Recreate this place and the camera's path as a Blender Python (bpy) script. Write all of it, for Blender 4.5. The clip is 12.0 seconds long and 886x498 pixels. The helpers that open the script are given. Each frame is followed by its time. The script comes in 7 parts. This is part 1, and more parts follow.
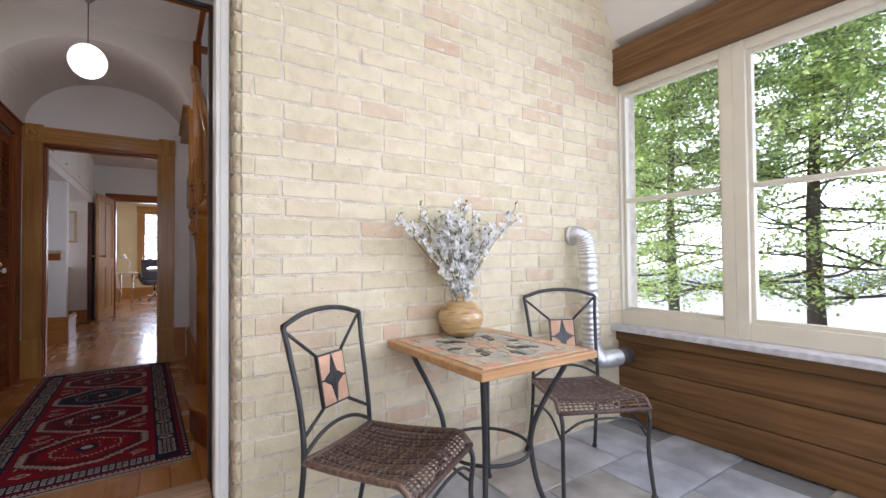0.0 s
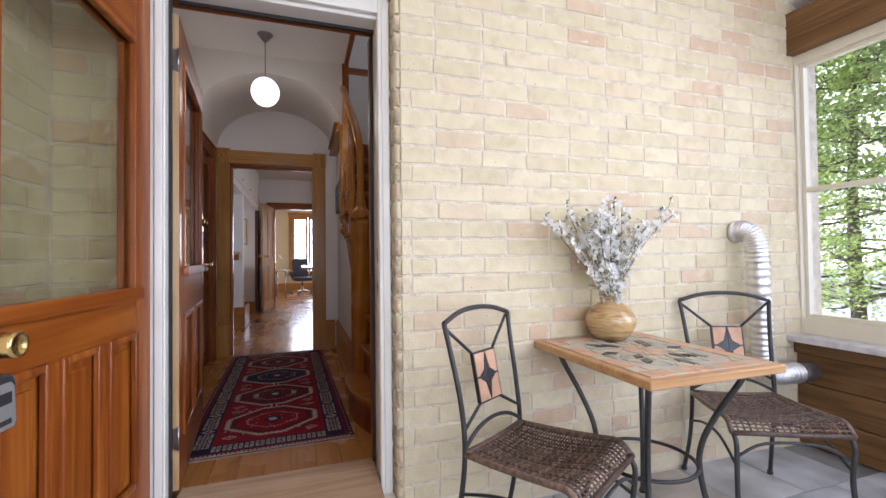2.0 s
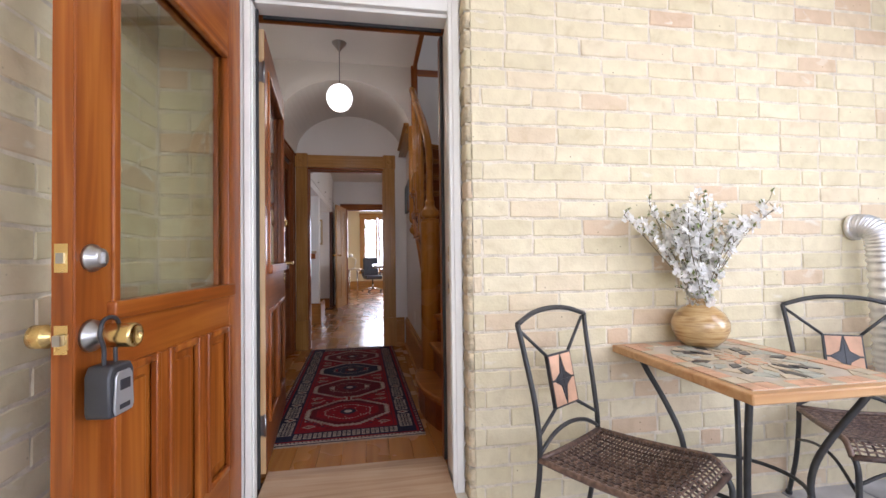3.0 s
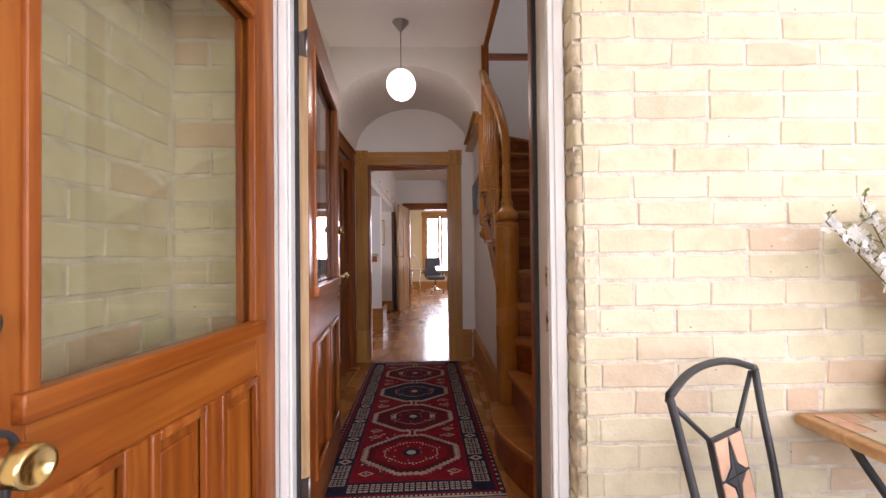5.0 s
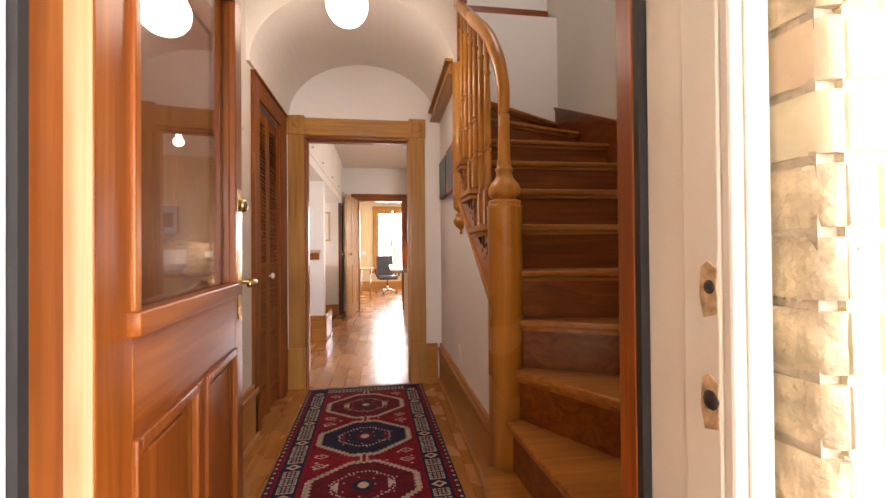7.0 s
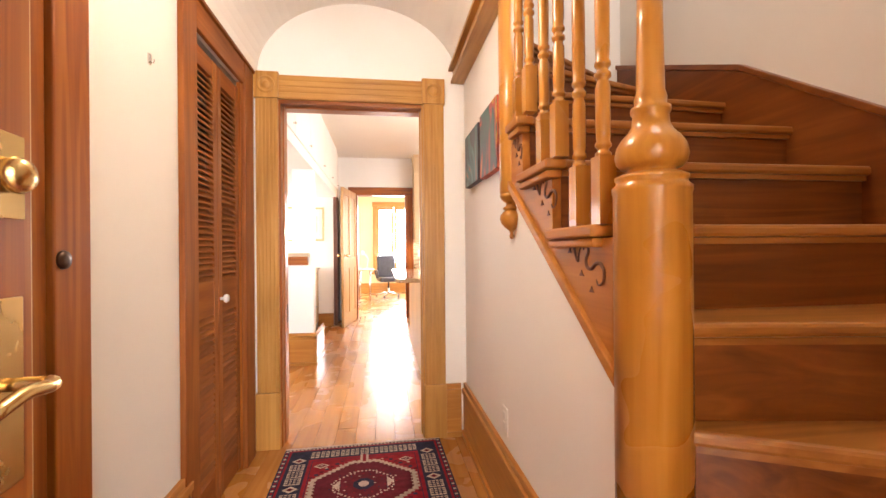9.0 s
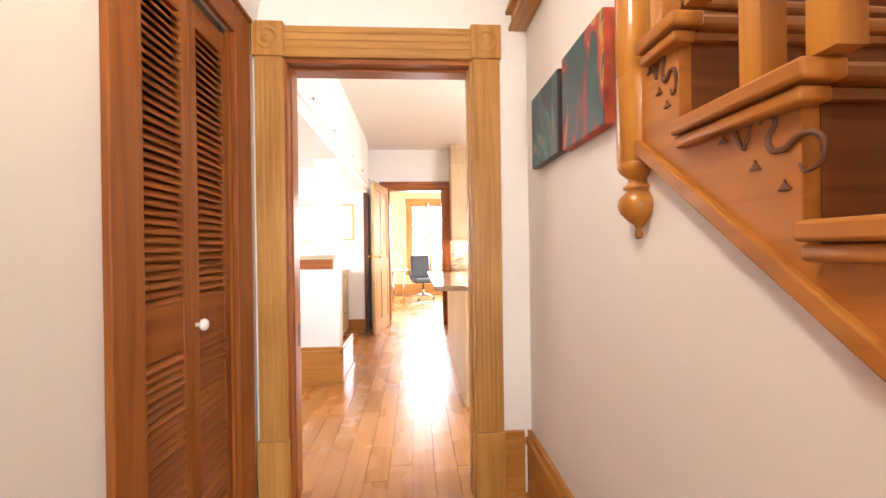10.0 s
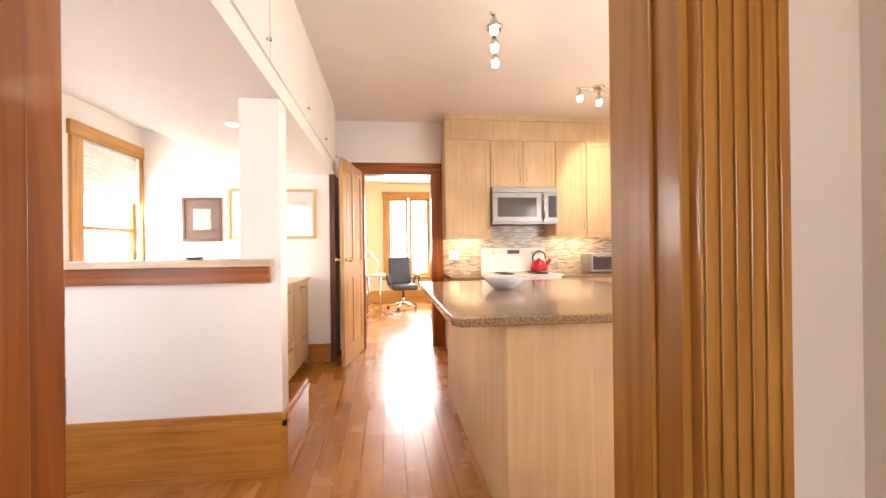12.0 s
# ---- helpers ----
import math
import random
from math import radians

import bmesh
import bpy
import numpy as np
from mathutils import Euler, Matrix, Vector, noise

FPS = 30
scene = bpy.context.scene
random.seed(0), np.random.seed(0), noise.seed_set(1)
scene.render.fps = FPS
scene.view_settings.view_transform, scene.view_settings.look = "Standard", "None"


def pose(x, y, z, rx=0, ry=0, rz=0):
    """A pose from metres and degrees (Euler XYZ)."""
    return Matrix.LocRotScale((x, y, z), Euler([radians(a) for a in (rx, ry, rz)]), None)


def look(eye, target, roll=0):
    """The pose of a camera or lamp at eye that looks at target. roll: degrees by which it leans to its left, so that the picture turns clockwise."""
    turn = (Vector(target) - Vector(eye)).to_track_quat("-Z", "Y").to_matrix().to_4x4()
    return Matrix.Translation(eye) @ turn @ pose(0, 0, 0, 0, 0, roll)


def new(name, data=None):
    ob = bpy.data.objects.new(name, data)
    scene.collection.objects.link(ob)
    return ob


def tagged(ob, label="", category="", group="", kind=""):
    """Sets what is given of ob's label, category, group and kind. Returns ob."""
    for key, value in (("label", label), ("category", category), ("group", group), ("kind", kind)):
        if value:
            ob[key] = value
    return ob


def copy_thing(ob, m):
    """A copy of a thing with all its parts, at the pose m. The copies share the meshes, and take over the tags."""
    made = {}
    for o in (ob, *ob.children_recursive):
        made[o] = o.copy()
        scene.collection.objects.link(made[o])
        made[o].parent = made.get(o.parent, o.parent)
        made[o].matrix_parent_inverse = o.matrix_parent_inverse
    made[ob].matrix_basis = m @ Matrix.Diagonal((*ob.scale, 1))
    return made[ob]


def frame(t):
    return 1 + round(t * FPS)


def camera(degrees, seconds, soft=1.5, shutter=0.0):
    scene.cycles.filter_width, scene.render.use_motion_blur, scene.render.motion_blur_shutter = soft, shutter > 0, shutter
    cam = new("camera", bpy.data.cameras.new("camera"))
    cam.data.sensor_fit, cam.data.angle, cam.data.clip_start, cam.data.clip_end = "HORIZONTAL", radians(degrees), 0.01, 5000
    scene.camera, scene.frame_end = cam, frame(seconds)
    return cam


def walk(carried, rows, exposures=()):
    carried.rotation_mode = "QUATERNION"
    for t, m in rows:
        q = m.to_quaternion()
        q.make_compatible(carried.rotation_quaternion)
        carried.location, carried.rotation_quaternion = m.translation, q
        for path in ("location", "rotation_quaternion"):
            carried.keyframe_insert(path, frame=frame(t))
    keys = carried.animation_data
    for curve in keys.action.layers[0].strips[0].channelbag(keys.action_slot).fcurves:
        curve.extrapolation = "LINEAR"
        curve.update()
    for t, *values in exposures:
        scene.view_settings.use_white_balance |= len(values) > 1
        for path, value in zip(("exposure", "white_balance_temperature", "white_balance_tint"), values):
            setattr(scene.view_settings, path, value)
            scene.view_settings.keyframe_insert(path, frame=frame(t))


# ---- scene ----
cam = camera(92.3, 12.0)
PATH = [
    (0, (-0.045, -0.154, 1.239), (1.06, 1.513, 1.278), -0.5),
    (0.5, (-0.088, -0.136, 1.241), (0.914, 1.594, 1.276), -0.5),
    (1, (-0.129, -0.127, 1.246), (0.762, 1.663, 1.283), -0.5),
    (1.5, (-0.171, -0.109, 1.251), (0.594, 1.739, 1.284), -0.7),
    (2, (-0.192, -0.101, 1.249), (0.438, 1.797, 1.287), -0.7),
    (2.5, (-0.203, -0.088, 1.241), (0.277, 1.853, 1.279), -0.6),
    (3, (-0.211, -0.073, 1.249), (0.121, 1.899, 1.286), -0.7),
    (3.5, (-0.222, -0.052, 1.261), (-0.035, 1.939, 1.294), -0.9),
    (3.7, (-0.224, -0.025, 1.265), (-0.087, 1.97, 1.296), -0.7),
    (5.5, (-0.257, 0.685, 1.352), (-0.211, 2.685, 1.376), -0.6),
    (6, (-0.272, 0.943, 1.352), (-0.157, 2.94, 1.371), -0.6),
    (6.5, (-0.265, 1.178, 1.328), (-0.074, 3.169, 1.35), -0.5),
    (7, (-0.288, 1.336, 1.314), (-0.009, 3.316, 1.332), -0.5),
    (7.2, (-0.273, 1.416, 1.305), (0.009, 3.395, 1.323), -0.5),
    (8.8, (-0.295, 2.182, 1.373), (0.011, 4.159, 1.372), -0.6),
    (9, (-0.314, 2.296, 1.386), (-0.034, 4.277, 1.389), -0.5),
    (9.3, (-0.33, 2.468, 1.401), (-0.102, 4.455, 1.406), -0.5),
    (9.5, (-0.328, 2.603, 1.416), (-0.137, 4.594, 1.413), -0.8),
    (10, (-0.332, 2.95, 1.411), (-0.206, 4.946, 1.407), -0.8),
    (10.5, (-0.369, 3.324, 1.431), (-0.261, 5.322, 1.426), -0.8),
    (11, (-0.385, 3.735, 1.421), (-0.290, 5.732, 1.415), -0.9),
    (11.5, (-0.432, 4.09, 1.412), (-0.284, 6.084, 1.409), -0.9),
    (12, (-0.443, 4.423, 1.406), (-0.193, 6.407, 1.406), -0.7),
]
EXPOSURES = [(0.0, 0.1, 5400, 19), (2.5, 0.25, 5500, 20), (3.7, 0.45, 5700, 21), (5.5, 0.72, 6050, 27), (6.5, 1.2, 6500, 26), (7.2, 1.84, 6800, 24), (8.8, 2.8, 6700, 21), (10.0, 2.8, 6100, 16), (11.0, 2.55, 6000, 14), (12.0, 2.2, 6650, 21)]
walk(cam, [(t, look(eye, target, roll)) for t, eye, target, roll in PATH], EXPOSURES)

# ---- world, sun, large lights ----
world = bpy.data.worlds.new("sky_world")
scene.world = world
world.use_nodes = True
wn = world.node_tree.nodes
sky = wn.new("ShaderNodeTexSky")
sky.sky_type, sky.sun_disc = "NISHITA", False
SUN_EL, SUN_AZ = radians(27), radians(-6)
sky.sun_elevation, sky.sun_rotation = SUN_EL, SUN_AZ
world.node_tree.links.new(sky.outputs[0], wn["Background"].inputs[0])
wn["Background"].inputs[1].default_value = 0.15
sun = new("sun", bpy.data.lights.new("sun", "SUN"))
sun.data.energy, sun.data.angle, sun.data.color = 5.0, radians(0.6), (1.0, 0.95, 0.86)
sun_way = Vector((math.sin(SUN_AZ) * math.cos(SUN_EL), math.cos(SUN_AZ) * math.cos(SUN_EL), math.sin(SUN_EL)))
sun.matrix_world = look(sun_way * 30, (0, 0, 0))


def lamp(name, kind, place, energy, colour=(1, 1, 1), size=(0.1, 0.1), target=None):
    """An area lamp in an opening or added as fill, or a bulb."""
    data = bpy.data.lights.new(name, kind)
    data.energy, data.color = energy * 0.6, colour
    if kind == "AREA":
        data.shape, data.size, data.size_y = "RECTANGLE", size[0], size[1]
    elif kind == "SPOT":
        data.spot_size, data.spot_blend, data.shadow_soft_size = radians(size[0]), 0.6, size[1]
    else:
        data.shadow_soft_size = size[0]
    ob = new(name, data)
    ob.matrix_world = look(place, target) if target else pose(*place)
    return ob


def kitchen_lamp(name, kind, place, energy, colour, size, target):
    """A window lamp or an added fill behind the hall, drawn in the kitchen's own measure."""
    f = lambda q: (-0.443 + (q[0] + 0.443) * 0.96, 4.423 + (q[1] - 4.516) * 0.96, 0.225 + (q[2] - 0.225) * 0.96)
    return lamp(name, kind, f(place), energy, colour, size, f(target))


PF, HF = 0.07, 0.225          # porch floor, house floor
DAY = (1.0, 0.98, 0.95)
lamp("porch_window_daylight", "AREA", (2.95, -0.3, 1.63), 130, DAY, (1.6, 4.2), (0, -0.3, 0.7))
# Added fill from the unseen end of the porch.
lamp("porch_end_daylight", "AREA", (0.9, -2.62, 1.7), 97, DAY, (3.0, 1.8), (0.9, 0, 1.4))
kitchen_lamp("dining_window_daylight", "AREA", (-3.06, 8.88, 1.75), 13, DAY, (1.3, 0.85), (0, 8.6, 1.3))
kitchen_lamp("office_window_daylight", "AREA", (0.02, 14.42, 1.75), 48, DAY, (1.0, 1.7), (0.0, 11, 1.0))
# Fill added at the unseen right side to brighten half wall and island.
kitchen_lamp("kitchen_window_daylight", "AREA", (2.74, 5.95, 1.7), 22, DAY, (1.3, 1.2), (-0.6, 6.3, 1.1))
# Extra lamp aimed at the half wall; its front window is invented.
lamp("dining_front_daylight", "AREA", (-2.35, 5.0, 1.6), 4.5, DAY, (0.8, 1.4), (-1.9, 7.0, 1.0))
# Fill lamp below the closed stairwell ceiling, added to lift the stair walls.
lamp("stairwell_daylight", "AREA", (0.75, 3.2, 5.0), 9.0, DAY, (0.9, 1.5), (0.75, 3.2, 0))

# ---- materials ----


def node_mat(name):
    m = bpy.data.materials.new(name)
    m.use_nodes = True
    nt = m.node_tree
    return m, nt.nodes, nt.links, nt.nodes["Principled BSDF"]


def ramp(ns, stops):
    r = ns.new("ShaderNodeValToRGB")
    while len(r.color_ramp.elements) < len(stops):
        r.color_ramp.elements.new(0.5)
    for e, (p, c) in zip(r.color_ramp.elements, stops):
        e.position, e.color = p, (*c, 1)
    return r


def coords(ns, ls, scale, rnd=False):
    tc, mp = ns.new("ShaderNodeTexCoord"), ns.new("ShaderNodeMapping")
    mp.inputs["Scale"].default_value = scale
    ls.new(tc.outputs["Object"], mp.inputs["Vector"])
    if rnd:
        oi, mul = ns.new("ShaderNodeObjectInfo"), ns.new("ShaderNodeMath")
        mul.operation, mul.inputs[1].default_value = "MULTIPLY", 37.0
        ls.new(oi.outputs["Random"], mul.inputs[0])
        ls.new(mul.outputs[0], mp.inputs["Location"])
    return mp.outputs[0]


def noise_tex(ns, ls, vec, scale, detail=4.0, dist=0.0):
    n = ns.new("ShaderNodeTexNoise")
    n.inputs["Scale"].default_value, n.inputs["Detail"].default_value, n.inputs["Distortion"].default_value = scale, detail, dist
    ls.new(vec, n.inputs["Vector"])
    return n.outputs["Fac"]


def bump(ns, ls, b, height, strength, dist=0.01):
    bp = ns.new("ShaderNodeBump")
    bp.inputs["Strength"].default_value, bp.inputs["Distance"].default_value = strength, dist
    ls.new(height, bp.inputs["Height"])
    ls.new(bp.outputs[0], b.inputs["Normal"])


def mix(ns, ls, fac, a, b, kind="MIX"):
    m = ns.new("ShaderNodeMix")
    m.data_type, m.blend_type = "RGBA", kind
    for s, v in ((m.inputs[0], fac), (m.inputs[6], a), (m.inputs[7], b)):
        if isinstance(v, (int, float)):
            s.default_value = v
        elif isinstance(v, tuple):
            s.default_value = (*v, 1)
        else:
            ls.new(v, s)
    return m.outputs[2]


def wood(name, dark, mid, light, grain="z", rough=0.35, coat=0.0, scale=1.0, knots=False, wave=1.2, shade=0.77):
    m, ns, ls, b = node_mat(name)
    s = {"x": (1.2, 22, 22), "y": (22, 1.2, 22), "z": (22, 22, 1.2)}[grain]
    v = coords(ns, ls, tuple(k * scale for k in s), True)
    a = noise_tex(ns, ls, v, 1.0, 5, wave)
    col = ramp(ns, [(0.28, dark), (0.5, mid), (0.72, light)])
    ls.new(a, col.inputs[0])
    v2 = coords(ns, ls, (1.6, 1.6, 1.6), True)
    big = noise_tex(ns, ls, v2, 1.3, 3)
    tone = ramp(ns, [(0.3, (shade + 0.01, shade - 0.01, shade - 0.03)), (0.7, (1.0, 1.0, 1.0))])
    ls.new(big, tone.inputs[0])
    out = mix(ns, ls, 1.0, col.outputs[0], tone.outputs[0], "MULTIPLY")
    if knots:
        vo = ns.new("ShaderNodeTexVoronoi")
        vo.inputs["Scale"].default_value = 2.2
        ls.new(coords(ns, ls, tuple(1.0 if k > 2 else 0.35 for k in s), True), vo.inputs["Vector"])
        kn = ramp(ns, [(0.03, (0.25, 0.2, 0.16)), (0.09, (1, 1, 1))])
        ls.new(vo.outputs["Distance"], kn.inputs[0])
        out = mix(ns, ls, 1.0, out, kn.outputs[0], "MULTIPLY")
    ls.new(out, b.inputs["Base Color"])
    rr = ns.new("ShaderNodeMapRange")
    rr.inputs[3].default_value, rr.inputs[4].default_value = rough - 0.06, rough + 0.1
    ls.new(big, rr.inputs[0])
    ls.new(rr.outputs[0], b.inputs["Roughness"])
    b.inputs["Specular IOR Level"].default_value = 0.32
    b.inputs["Coat Weight"].default_value, b.inputs["Coat Roughness"].default_value = coat, 0.12
    bump(ns, ls, b, a, 0.12, 0.002)
    return m


def plain(name, colour, rough=0.5, metal=0.0, vary=0.06, scale=6.0, relief=0.05, rdist=0.002, spec=0.5, fine=60.0):
    m, ns, ls, b = node_mat(name)
    v = coords(ns, ls, (1, 1, 1), True)
    a, f = noise_tex(ns, ls, v, scale, 4), noise_tex(ns, ls, v, fine, 3)
    lo, hi = tuple(c * (1 - vary) for c in colour), tuple(min(1.0, c * (1 + vary)) for c in colour)
    col = ramp(ns, [(0.3, lo), (0.7, hi)])
    ls.new(a, col.inputs[0])
    ls.new(col.outputs[0], b.inputs["Base Color"])
    b.inputs["Metallic"].default_value = metal
    b.inputs["Specular IOR Level"].default_value = spec
    rr = ns.new("ShaderNodeMapRange")
    rr.inputs[3].default_value, rr.inputs[4].default_value = max(0.02, rough - 0.05), min(1, rough + 0.07)
    ls.new(a, rr.inputs[0])
    ls.new(rr.outputs[0], b.inputs["Roughness"])
    bump(ns, ls, b, f, relief, rdist)
    return m


def glow(name, colour, strength):
    m, ns, ls, b = node_mat(name)
    b.inputs["Base Color"].default_value = (*colour, 1)
    b.inputs["Emission Color"].default_value = (*colour, 1)
    b.inputs["Emission Strength"].default_value = strength
    return m


def clear_glass(name, rough=0.0, tint=(1, 1, 1)):
    """Thin window glass: light passes straight, the surface mirrors more at a slant."""
    m, ns, ls, b = node_mat(name)
    tr, gl, mx, fr = ns.new("ShaderNodeBsdfTransparent"), ns.new("ShaderNodeBsdfGlossy"), ns.new("ShaderNodeMixShader"), ns.new("ShaderNodeLayerWeight")
    tr.inputs[0].default_value = (*tint, 1)
    gl.inputs["Roughness"].default_value = rough
    pw, ma = ns.new("ShaderNodeMath"), ns.new("ShaderNodeMath")
    pw.operation, pw.inputs[1].default_value = "POWER", 3.5
    ma.operation, ma.inputs[1].default_value, ma.inputs[2].default_value = "MULTIPLY_ADD", 0.75, 0.045
    fr.inputs[0].default_value = 0.5
    ls.new(fr.outputs["Facing"], pw.inputs[0])
    ls.new(pw.outputs[0], ma.inputs[0])
    ls.new(ma.outputs[0], mx.inputs[0])
    ls.new(tr.outputs[0], mx.inputs[1])
    ls.new(gl.outputs[0], mx.inputs[2])
    ls.new(mx.outputs[0], ns["Material Output"].inputs[0])
    return m


def brick_mat():
    m, ns, ls, b = node_mat("buff_brick")
    oi, geo, add = ns.new("ShaderNodeObjectInfo"), ns.new("ShaderNodeNewGeometry"), ns.new("ShaderNodeMath")
    ls.new(oi.outputs["Random"], add.inputs[0])
    ls.new(geo.outputs["Random Per Island"], add.inputs[1])
    fr = ns.new("ShaderNodeMath")
    fr.operation = "FRACT"
    ls.new(add.outputs[0], fr.inputs[0])
    base = ramp(ns, [(0.0, (0.65, 0.58, 0.385)), (0.35, (0.70, 0.625, 0.425)), (0.72, (0.73, 0.655, 0.465)), (0.87, (0.69, 0.585, 0.405)), (0.97, (0.635, 0.485, 0.33))])
    ls.new(fr.outputs[0], base.inputs[0])
    v = coords(ns, ls, (1, 1, 1), True)
    blotch, grain = noise_tex(ns, ls, v, 13.0, 6, 0.4), noise_tex(ns, ls, v, 90.0, 4)
    tone = ramp(ns, [(0.28, (0.89, 0.86, 0.80)), (0.42, (0.97, 0.96, 0.94)), (0.62, (1.04, 1.04, 1.03))])
    ls.new(blotch, tone.inputs[0])
    out = mix(ns, ls, 1.0, base.outputs[0], tone.outputs[0], "MULTIPLY")
    vo = ns.new("ShaderNodeTexVoronoi")
    vo.inputs["Scale"].default_value = 26.0
    ls.new(v, vo.inputs["Vector"])
    pit = ramp(ns, [(0.05, (0.35, 0.3, 0.25)), (0.11, (1, 1, 1))])
    ls.new(vo.outputs["Distance"], pit.inputs[0])
    hide = ramp(ns, [(0.55, (0, 0, 0)), (0.62, (1, 1, 1))])
    ls.new(blotch, hide.inputs[0])
    out = mix(ns, ls, hide.outputs[0], out, mix(ns, ls, 1.0, out, pit.outputs[0], "MULTIPLY"))
    smear = ramp(ns, [(0.66, (0, 0, 0)), (0.76, (1, 1, 1))])
    ls.new(noise_tex(ns, ls, coords(ns, ls, (7, 7, 16), True), 1.0, 6, 0.6), smear.inputs[0])
    out = mix(ns, ls, smear.outputs[0], out, (0.74, 0.69, 0.58))
    ls.new(out, b.inputs["Base Color"])
    b.inputs["Roughness"].default_value = 0.8
    both = ns.new("ShaderNodeMath")
    ls.new(blotch, both.inputs[0])
    ls.new(grain, both.inputs[1])
    bump(ns, ls, b, both.outputs[0], 0.32, 0.005)
    return m


BRICK = brick_mat()
WORN_BRICK = plain("worn_brick_end", (0.62, 0.53, 0.36), 0.9, 0, 0.36, 16, 1.0, 0.010, 0.3, 45)
MORTAR = plain("lime_mortar", (0.68, 0.61, 0.49), 0.9, 0, 0.16, 18, 0.9, 0.008)
WHITE_PAINT = plain("white_wall_paint", (0.86, 0.835, 0.79), 0.6, 0, 0.025, 2.0, 0.06, 0.002, 0.3, 120)
WARM_PAINT = plain("warm_white_wall_paint", (0.72, 0.67, 0.59), 0.6, 0, 0.03, 2.0, 0.06, 0.002, 0.3, 120)
CREAM_PAINT = plain("cream_gloss_paint", (0.74, 0.69, 0.56), 0.4, 0, 0.05, 5.0, 0.1, 0.002)
JAMB_PAINT = plain("white_gloss_paint", (0.80, 0.78, 0.72), 0.4, 0, 0.06, 5.0, 0.12, 0.002)
CEIL_PAINT = plain("ceiling_paint", (0.83, 0.80, 0.74), 0.7, 0, 0.02, 1.5, 0.04, 0.002, 0.3, 100)
OAK = wood("honey_oak_trim", (0.40, 0.18, 0.036), (0.53, 0.262, 0.058), (0.62, 0.335, 0.09), "z", 0.35, 0.25)
OAK_X = wood("honey_oak_trim_level", (0.40, 0.18, 0.036), (0.53, 0.262, 0.058), (0.62, 0.335, 0.09), "x", 0.35, 0.25)
OAK_Y = wood("honey_oak_trim_along", (0.40, 0.18, 0.036), (0.53, 0.262, 0.058), (0.62, 0.335, 0.09), "y", 0.35, 0.25)
PINE = wood("varnished_pine", (0.19, 0.042, 0.005), (0.30, 0.080, 0.009), (0.42, 0.140, 0.019), "z", 0.34, 0.15)
PINE_X = wood("varnished_pine_level", (0.19, 0.042, 0.005), (0.30, 0.080, 0.009), (0.42, 0.140, 0.019), "x", 0.34, 0.15)
PINE_Y = wood("varnished_pine_along", (0.19, 0.042, 0.005), (0.30, 0.080, 0.009), (0.42, 0.140, 0.019), "y", 0.34, 0.15)
TRIM_X = wood("orange_pine_trim", (0.40, 0.155, 0.026), (0.50, 0.215, 0.040), (0.58, 0.27, 0.060), "x", 0.35, 0.2, 1.0, True)
TRIM_Y = wood("orange_pine_trim_along", (0.40, 0.155, 0.026), (0.50, 0.215, 0.040), (0.58, 0.27, 0.060), "y", 0.35, 0.2, 1.0, True)
RAW_EDGE = wood("bare_pine_edge", (0.52, 0.33, 0.14), (0.66, 0.46, 0.23), (0.76, 0.58, 0.34), "z", 0.5, 0.0, 1.0, True)
# Darker riser stain, lowered further to put the risers' shade into it.
SHADED_RISER = wood("shaded_riser_pine", (0.14, 0.036, 0.005), (0.22, 0.062, 0.009), (0.30, 0.098, 0.017), "x", 0.34, 0.12, 1.0, True)
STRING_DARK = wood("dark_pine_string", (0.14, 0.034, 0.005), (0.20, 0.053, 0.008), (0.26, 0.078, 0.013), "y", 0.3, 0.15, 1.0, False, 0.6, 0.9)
NEWEL = wood("turned_pine", (0.40, 0.155, 0.020), (0.50, 0.21, 0.029), (0.58, 0.265, 0.045), "z", 0.26, 0.35, 1.4, False, 0.4, 0.9)
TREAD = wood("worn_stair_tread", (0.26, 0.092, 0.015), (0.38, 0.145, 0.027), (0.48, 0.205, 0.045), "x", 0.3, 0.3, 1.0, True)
STRING = wood("orange_pine_string", (0.38, 0.135, 0.018), (0.47, 0.18, 0.026), (0.55, 0.225, 0.038), "y", 0.45, 0.08, 1.0, False, 0.8, 0.88)
LOUVRE = wood("orange_pine_louvre", (0.20, 0.050, 0.006), (0.28, 0.080, 0.010), (0.35, 0.115, 0.018), "y", 0.62, 0.0)
LOUVRE_Z = wood("orange_pine_stile", (0.20, 0.050, 0.006), (0.28, 0.080, 0.010), (0.35, 0.115, 0.018), "z", 0.5, 0.0)
CEDAR = wood("stained_cedar_board", (0.12, 0.058, 0.020), (0.19, 0.098, 0.036), (0.25, 0.138, 0.056), "y", 0.5, 0.0, 1.0, True)
DARKWOOD = wood("dark_stained_door", (0.09, 0.03, 0.015), (0.14, 0.05, 0.025), (0.18, 0.07, 0.035), "z", 0.35, 0.2)
FLOORWOOD = wood("red_oak_floor", (0.38, 0.15, 0.034), (0.46, 0.20, 0.048), (0.52, 0.24, 0.064), "y", 0.25, 0.25, 0.7, False, 1.0, 0.9)
MAPLE = wood("maple_cabinet", (0.66, 0.47, 0.27), (0.71, 0.53, 0.32), (0.76, 0.59, 0.38), "z", 0.4, 0.1)
IRON = plain("black_wrought_iron", (0.05, 0.05, 0.05), 0.45, 0.3, 0.25, 20, 0.25, 0.002)
BRASS = plain("worn_brass", (0.72, 0.52, 0.22), 0.25, 1.0, 0.12, 12, 0.05)
STEEL = plain("brushed_steel", (0.42, 0.41, 0.40), 0.32, 1.0, 0.08, 10, 0.05)
